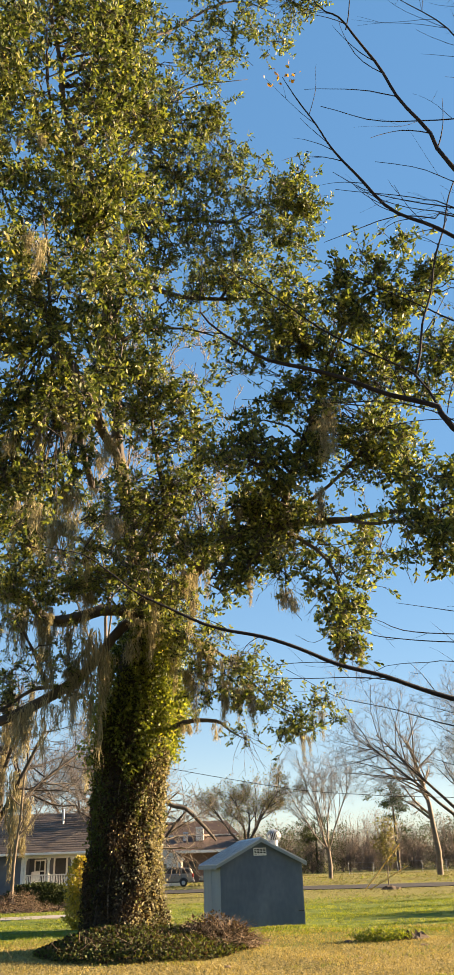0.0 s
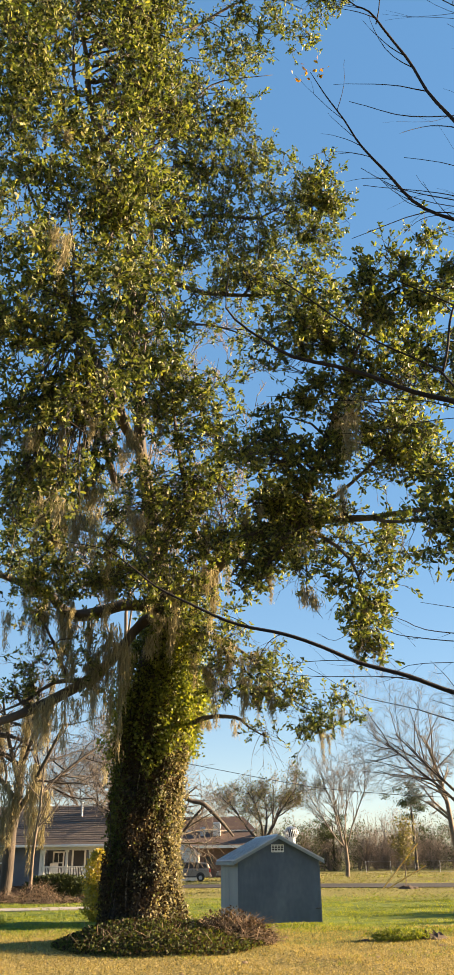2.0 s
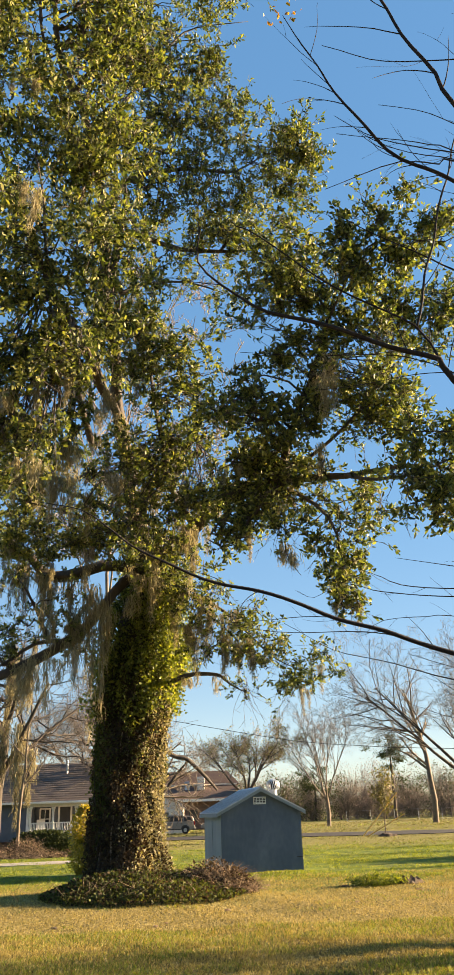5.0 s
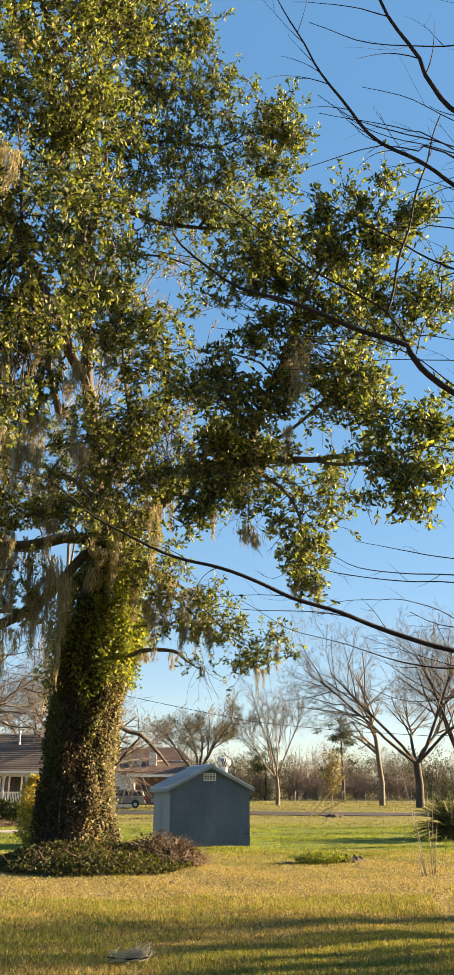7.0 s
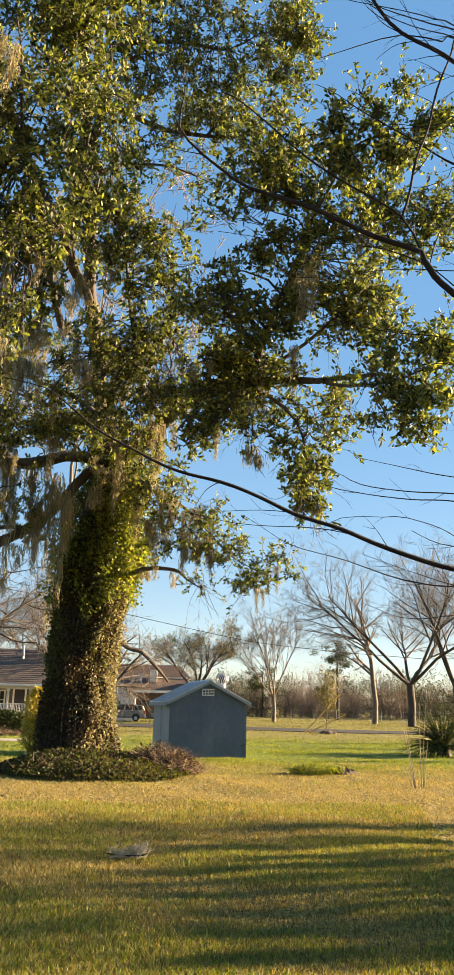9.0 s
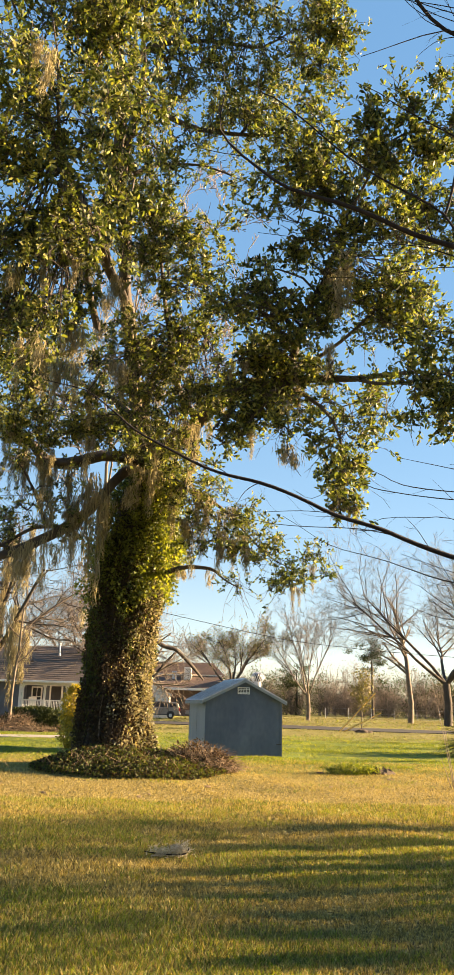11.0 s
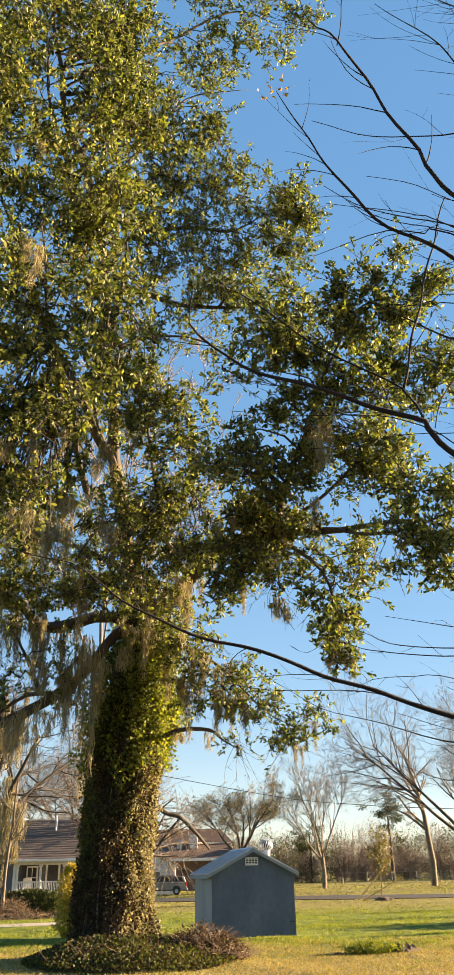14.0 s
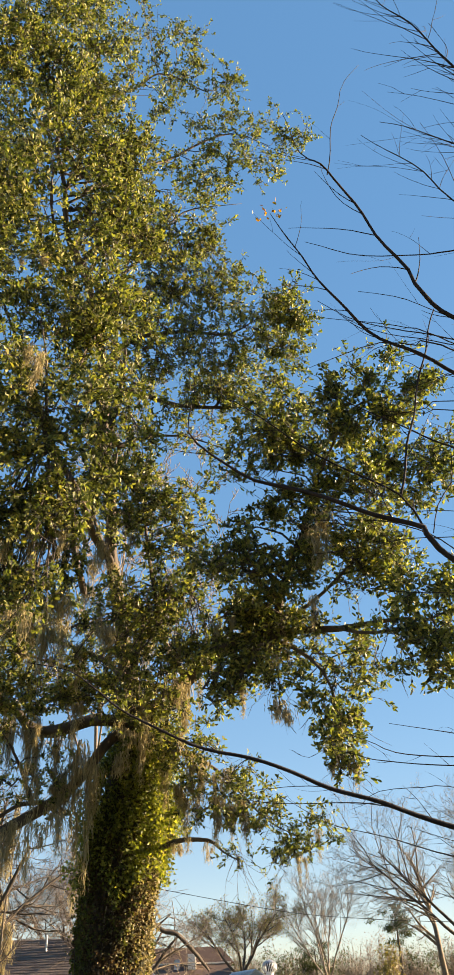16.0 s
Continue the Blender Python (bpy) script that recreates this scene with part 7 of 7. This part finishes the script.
def build_house():
    house = thing("house", (0, 0, 0), 0, "single-storey slate-blue house with a white railed porch", "house")
    part("foundation", box(-34.1, -7.9, 58.2, 68.1, -0.1, 0.6), BRICK_DARK, house)
    part("front_wall", box(-34, -14.0, 58.0, 58.25, 0.6, 3.1), SIDING, house)
    part("porch_wall", box(-14.0, -8, 60.2, 60.45, 0.6, 3.1), SIDING, house)
    part("side_wall", box(-14.25, -14.0, 58.26, 60.2, 0.6, 3.1), SIDING, house)
    part("side_wall", box(-8.2, -8, 60.46, 68, 0.6, 3.1), SIDING, house)
    part("back_wall", box(-34, -8, 68.0, 68.2, 0.6, 3.1), SIDING, house)
    part("side_wall", box(-34.2, -34, 58.0, 68, 0.6, 3.1), SIDING, house)
    part("porch_floor", box(-14.0, -8, 57.9, 60.2, 0.6, 0.95), CONCRETE, house)
    for k in range(16):
        z = 0.62 + k * 0.155
        part("clapboard", prism([(57.975, z), (58.0, z), (58.0, z + 0.155)], "x", -34, -14.0), SIDING, house)
    part("roof", prism([(57.3, 3.06), (63.1, 5.85), (68.9, 3.06), (68.9, 2.96), (63.1, 5.72), (57.3, 2.96)], "x", -35, -7.5), SHINGLE, house, "brown-grey shingle roof")
    for k in range(18):
        t = (k + 0.5) / 18
        part("shingle_course", box(-35, -7.5, -0.11, 0.0, 0.0, 0.018), SHINGLE, house, m=pose(0, 57.3 + 5.8 * t, 3.065 + 2.79 * t, 25.7))
    part("gutter", box(-35, -7.5, 57.18, 57.3, 2.93, 3.08), WHITE, house, "white gutter along the eave", 0.02)
    part("porch_beam", box(-14.0, -8, 57.85, 58.05, 2.75, 2.95), WHITE, house)
    part("porch_ceiling", box(-14.0, -8, 58.06, 60.2, 2.88, 2.94), WHITE, house)
    for x in (-13.85, -12.3, -10.72, -9.15):
        post = part("porch_post", box(x - 0.07, x + 0.07, 57.9, 58.04, 0.95, 2.75), WHITE, house, "white porch post", 0.01)
        part("capital", box(x - 0.12, x + 0.12, 57.86, 58.08, 2.62, 2.75), WHITE, post, "", 0.01)
        part("base_block", box(x - 0.11, x + 0.11, 57.87, 58.07, 0.95, 1.1), WHITE, post, "", 0.01)
    baluster = bpy.data.meshes.new("baluster")
    bmb = box(-0.022, 0.022, -0.02, 0.02, 0.0, 0.62)
    bmb.to_mesh(baluster)
    bmb.free()
    baluster.materials.append(WHITE)
    for x0, x1 in ((-13.78, -12.37), (-12.23, -10.79), (-10.65, -9.22)):
        rail = part("railing", box(x0, x1, 57.93, 58.01, 1.68, 1.76), WHITE, house, "white porch railing", 0.01)
        part("lower_rail", box(x0, x1, 57.94, 58.0, 1.02, 1.08), WHITE, rail)
        n = 13
        for k in range(n):
            attach("baluster", baluster, rail, m=pose(x0 + (k + 0.5) * (x1 - x0) / n, 57.97, 1.07))
    window(house, -13.55, -12.95, 1.35, 2.6, 60.2)
    window(house, -10.35, -9.6, 1.35, 2.6, 60.2)
    window(house, -17.6, -16.5, 1.25, 2.75, 57.97)
    window(house, -23.0, -22.0, 1.25, 2.75, 57.97)
    door = part("door", box(-12.2, -11.45, 60.15, 60.2, 0.95, 2.75), DARK, house, "dark glazed front door with white frame")
    for a, b, c, d in ((-12.32, -12.2, 0.95, 2.87), (-11.45, -11.33, 0.95, 2.87), (-12.2, -11.45, 2.75, 2.87)):
        part("frame", box(a, b, 60.12, 60.199, c, d), WHITE, door)
    part("corner_board", box(-14.12, -13.95, 57.95, 57.999, 0.6, 2.95), WHITE, house)
    part("chimney_pipe", cyl(0.07, 0.07, 5.0, 6.0, 10, None, (-12.0, 61.4)), GALV, house)
    chair = thing("porch_chair", (-13.35, 59.3, 0.95), 15, "white slatted chair on the porch", "chair")
    part("seat", box(-0.28, 0.28, -0.25, 0.25, 0.40, 0.44), WHITE, chair, "", 0.01)
    part("backrest", box(-0.28, 0.28, 0.22, 0.27, 0.45, 1.0), WHITE, chair, "", 0.01)
    for x in (-0.25, 0.25):
        for y in (-0.22, 0.22):
            part("leg", box(x - 0.025, x + 0.025, y - 0.025, y + 0.025, 0, 0.40), WHITE, chair)


build_house()


# ---- white garage and the big brown-roofed building behind ----
def build_garage():
    gar = thing("garage", (0, 0, 0), 0, "small cream-white gabled garage", "garage")
    prof = [(-9.3, 0), (-4.2, 0), (-4.2, 2.9), (-6.75, 4.85), (-9.3, 2.9)]
    part("front_wall", prism(prof, "y", 99, 99.2), CREAM, gar)
    part("back_wall", prism(prof, "y", 106, 106.2), CREAM, gar)
    for x in (-9.3, -4.35):
        part("side_wall", box(x + 0.003, x + 0.147, 99.2, 106, 0, 2.9), CREAM, gar)
    for s in (-1, 1):
        part("roof", prism([(-6.75, 4.88), (-6.75 + s * 2.85, 2.70), (-6.75 + s * 2.85, 2.82), (-6.75, 5.0)], "y", 98.7, 106.5), SHINGLE, gar)
        part("rake_trim", prism([(-6.75, 4.72), (-6.75 + s * 2.85, 2.54), (-6.75 + s * 2.85, 2.70), (-6.75, 4.88)], "y", 98.66, 98.72), WHITE, gar)
    part("window", box(-6.6, -5.9, 98.97, 99.0, 1.2, 2.3), GLASS, gar)
    part("door", box(-9.0, -7.2, 98.96, 99.0, 0, 2.2), WHITE, gar, "white panel door")


build_garage()


def build_hall():
    hall = thing("large_building", (0, 0, 0), 0, "long low building with a reddish brown roof", "building")
    part("front_wall", box(-14, 3.4, 118.0, 118.3, 0, 3.9), BRICK_DARK, hall)
    part("side_wall", box(3.1, 3.4, 118.3, 134, 0, 5.4), CREAM, hall, "pale end wall")
    part("lower_roof", prism([(117.2, 3.7), (122.5, 5.75), (122.5, 5.9), (117.2, 3.9)], "x", -15, 3.2), BROWN_ROOF, hall, "wide brown lower roof")
    part("eave", box(-15, 3.2, 117.05, 117.2, 3.62, 3.95), WHITE, hall, "pale eave board")
    part("upper_wall", box(-13, 2.2, 122.5, 122.8, 5.3, 6.0), BRICK_DARK, hall)
    part("ledge", box(-15, 3.2, 122.2, 122.5, 5.86, 6.05), CREAM, hall)
    bm = bmesh.new()
    q = [bm.verts.new(c) for c in ((-15, 122.3, 6.0), (3.6, 122.3, 6.0), (3.6, 134, 6.0), (-15, 134, 6.0), (-13, 126, 8.0), (1.9, 126, 8.0), (1.9, 130, 8.0), (-13, 130, 8.0))]
    for idx in ((0, 1, 5, 4), (1, 2, 6, 5), (2, 3, 7, 6), (3, 0, 4, 7), (4, 5, 6, 7), (3, 2, 1, 0)):
        bm.faces.new([q[i] for i in idx])
    part("upper_roof", bm, BROWN_ROOF, hall, "hipped reddish brown roof")
    part("roof_unit", box(-2.6, -1.5, 120.6, 122.0, 5.2, 7.0), CREAM, hall, "pale roof air unit", 0.05)
    part("roof_unit", box(-4.4, -3.7, 120.8, 121.8, 5.2, 6.4), GALV, hall, "", 0.05)
    for k in range(7):
        x = -13 + k * 2.3
        part("window", box(x, x + 1.2, 117.97, 118.0, 1.0, 2.6), GLASS, hall)
    part("back_wall", box(-14, 3.4, 134, 134.3, 0, 5.9), BRICK_DARK, hall)


build_hall()


# ---- parked cars ----
def wheel(car, x, y, r):
    bm = bmesh.new()
    bmesh.ops.create_cone(bm, cap_ends=True, segments=20, radius1=r, radius2=r, depth=0.26, matrix=pose(x, y, r, 90))
    tyre = part("wheel", bm, TYRE, car, "black tyre on a grey rim", 0.02)
    bm = bmesh.new()
    bmesh.ops.create_cone(bm, cap_ends=True, segments=14, radius1=r * 0.62, radius2=r * 0.52, depth=0.29, matrix=pose(x, y, r, 90))
    part("rim", bm, GALV, tyre)


def build_capped_pickup():
    car = thing("pickup_truck", (-2.8, 93, 0.05), 0, "silver crew-cab pickup truck with a bed cap, parked by the garage", "truck")
    L = -5.1
    side = [(L, 0.52), (L + 0.02, 0.86), (L + 0.25, 1.06), (L + 1.35, 1.2), (L + 2.2, 1.22), (-0.06, 1.22), (0.0, 0.9), (-0.03, 0.5), (-0.5, 0.4), (L + 0.6, 0.4)]
    part("body", prism(side, "y", -0.96, 0.96), CAR_PAINT, car, "", 0.05)
    cab = [(L + 1.3, 1.2), (L + 2.15, 1.86), (L + 2.5, 1.94), (L + 3.72, 1.92), (L + 3.8, 1.84), (-0.5, 1.8), (-0.25, 1.72), (-0.05, 1.2)]
    part("cabin", prism(cab, "y", -0.84, 0.84), CAR_PAINT, car, "", 0.05)
    for pts in ([(L + 1.75, 1.28), (L + 2.25, 1.78), (L + 2.75, 1.8), (L + 2.75, 1.28)], [(L + 2.85, 1.28), (L + 2.85, 1.8), (L + 3.7, 1.8), (L + 3.75, 1.28)],
                [(L + 3.92, 1.28), (L + 3.9, 1.7), (-0.55, 1.68), (-0.3, 1.28)]):
        part("side_window", prism(pts, "y", -0.855, -0.842), DARK, car)
    part("cap_seam", box(L + 3.76, L + 3.80, -0.862, -0.845, 1.2, 1.9), DARK, car)
    part("tail_lamp", box(-0.14, 0.014, -0.975, -0.78, 0.86, 1.24), TAIL_RED, car, "red tail lamp", 0.02)
    part("bumper", box(-0.1, 0.1, -0.93, 0.93, 0.42, 0.64), CAR_PAINT, car, "", 0.03)
    for x in (L + 2.8, L + 3.8):
        part("door_seam", box(x, x + 0.02, -0.965, -0.961, 0.5, 1.2), DARK, car)
        part("door_handle", box(x - 0.3, x - 0.12, -0.985, -0.961, 1.06, 1.1), DARK, car)
    part("mirror", box(L + 1.65, L + 1.8, -1.12, -0.93, 1.22, 1.42), CAR_PAINT, car, "", 0.02)
    part("sill", box(L + 1.35, L + 3.6, -0.967, -0.961, 0.42, 0.52), DARK, car)
    for x in (L + 0.95, L + 4.05):
        arch = [(x + 0.47 * math.cos(a), 0.42 + 0.47 * math.sin(a)) for a in np.linspace(0, math.pi, 12)]
        # dark half-disc on the solid side paints shade round the wheel
        part("wheel_well_shade", prism(arch, "y", -0.972, -0.962), DARK, car)
        for y in (-0.86, 0.86):
            wheel(car, x, y, 0.38)


def build_pickup():
    truck = thing("pickup_truck", (3.9, 95.5, 0.0), 0, "pale pickup truck with an open bed behind the shed", "truck")
    L = -6.1
    side = [(L, 0.55), (L + 0.1, 0.95), (L + 1.4, 1.18), (L + 2.3, 1.24), (-0.05, 1.24), (0.0, 0.62), (-0.9, 0.5), (L + 0.9, 0.46)]
    part("body", prism(side, "y", -0.95, 0.95), CAR_PAINT, truck, "", 0.05)
    cab = [(L + 1.7, 1.22), (L + 2.35, 1.95), (L + 2.7, 2.05), (L + 3.9, 2.05), (L + 4.05, 1.22)]
    part("cab", prism(cab, "y", -0.82, 0.82), CAR_PAINT, truck, "", 0.05)
    # flat dark slab paints the shade inside the open bed
    part("bed", box(L + 4.2, -0.15, -0.85, 0.85, 1.16, 1.246), DARK, truck, "dark slab for the shaded bed")
    part("side_window", prism([(L + 2.05, 1.32), (L + 2.45, 1.86), (L + 3.0, 1.9), (L + 3.0, 1.32)], "y", -0.835, -0.822), DARK, truck)
    part("side_window", prism([(L + 3.1, 1.32), (L + 3.1, 1.9), (L + 3.8, 1.9), (L + 3.9, 1.32)], "y", -0.835, -0.822), DARK, truck)
    part("tail_lamp", box(-0.10, 0.012, -0.965, -0.80, 0.78, 1.22), TAIL_RED, truck, "red tail lamp", 0.02)
    part("bumper", box(-0.1, 0.14, -0.93, 0.93, 0.48, 0.66), GALV, truck, "chrome rear bumper", 0.03)
    for x in (L + 1.0, -1.35):
        for y in (-0.84, 0.84):
            wheel(truck, x, y, 0.40)


build_capped_pickup()
build_pickup()
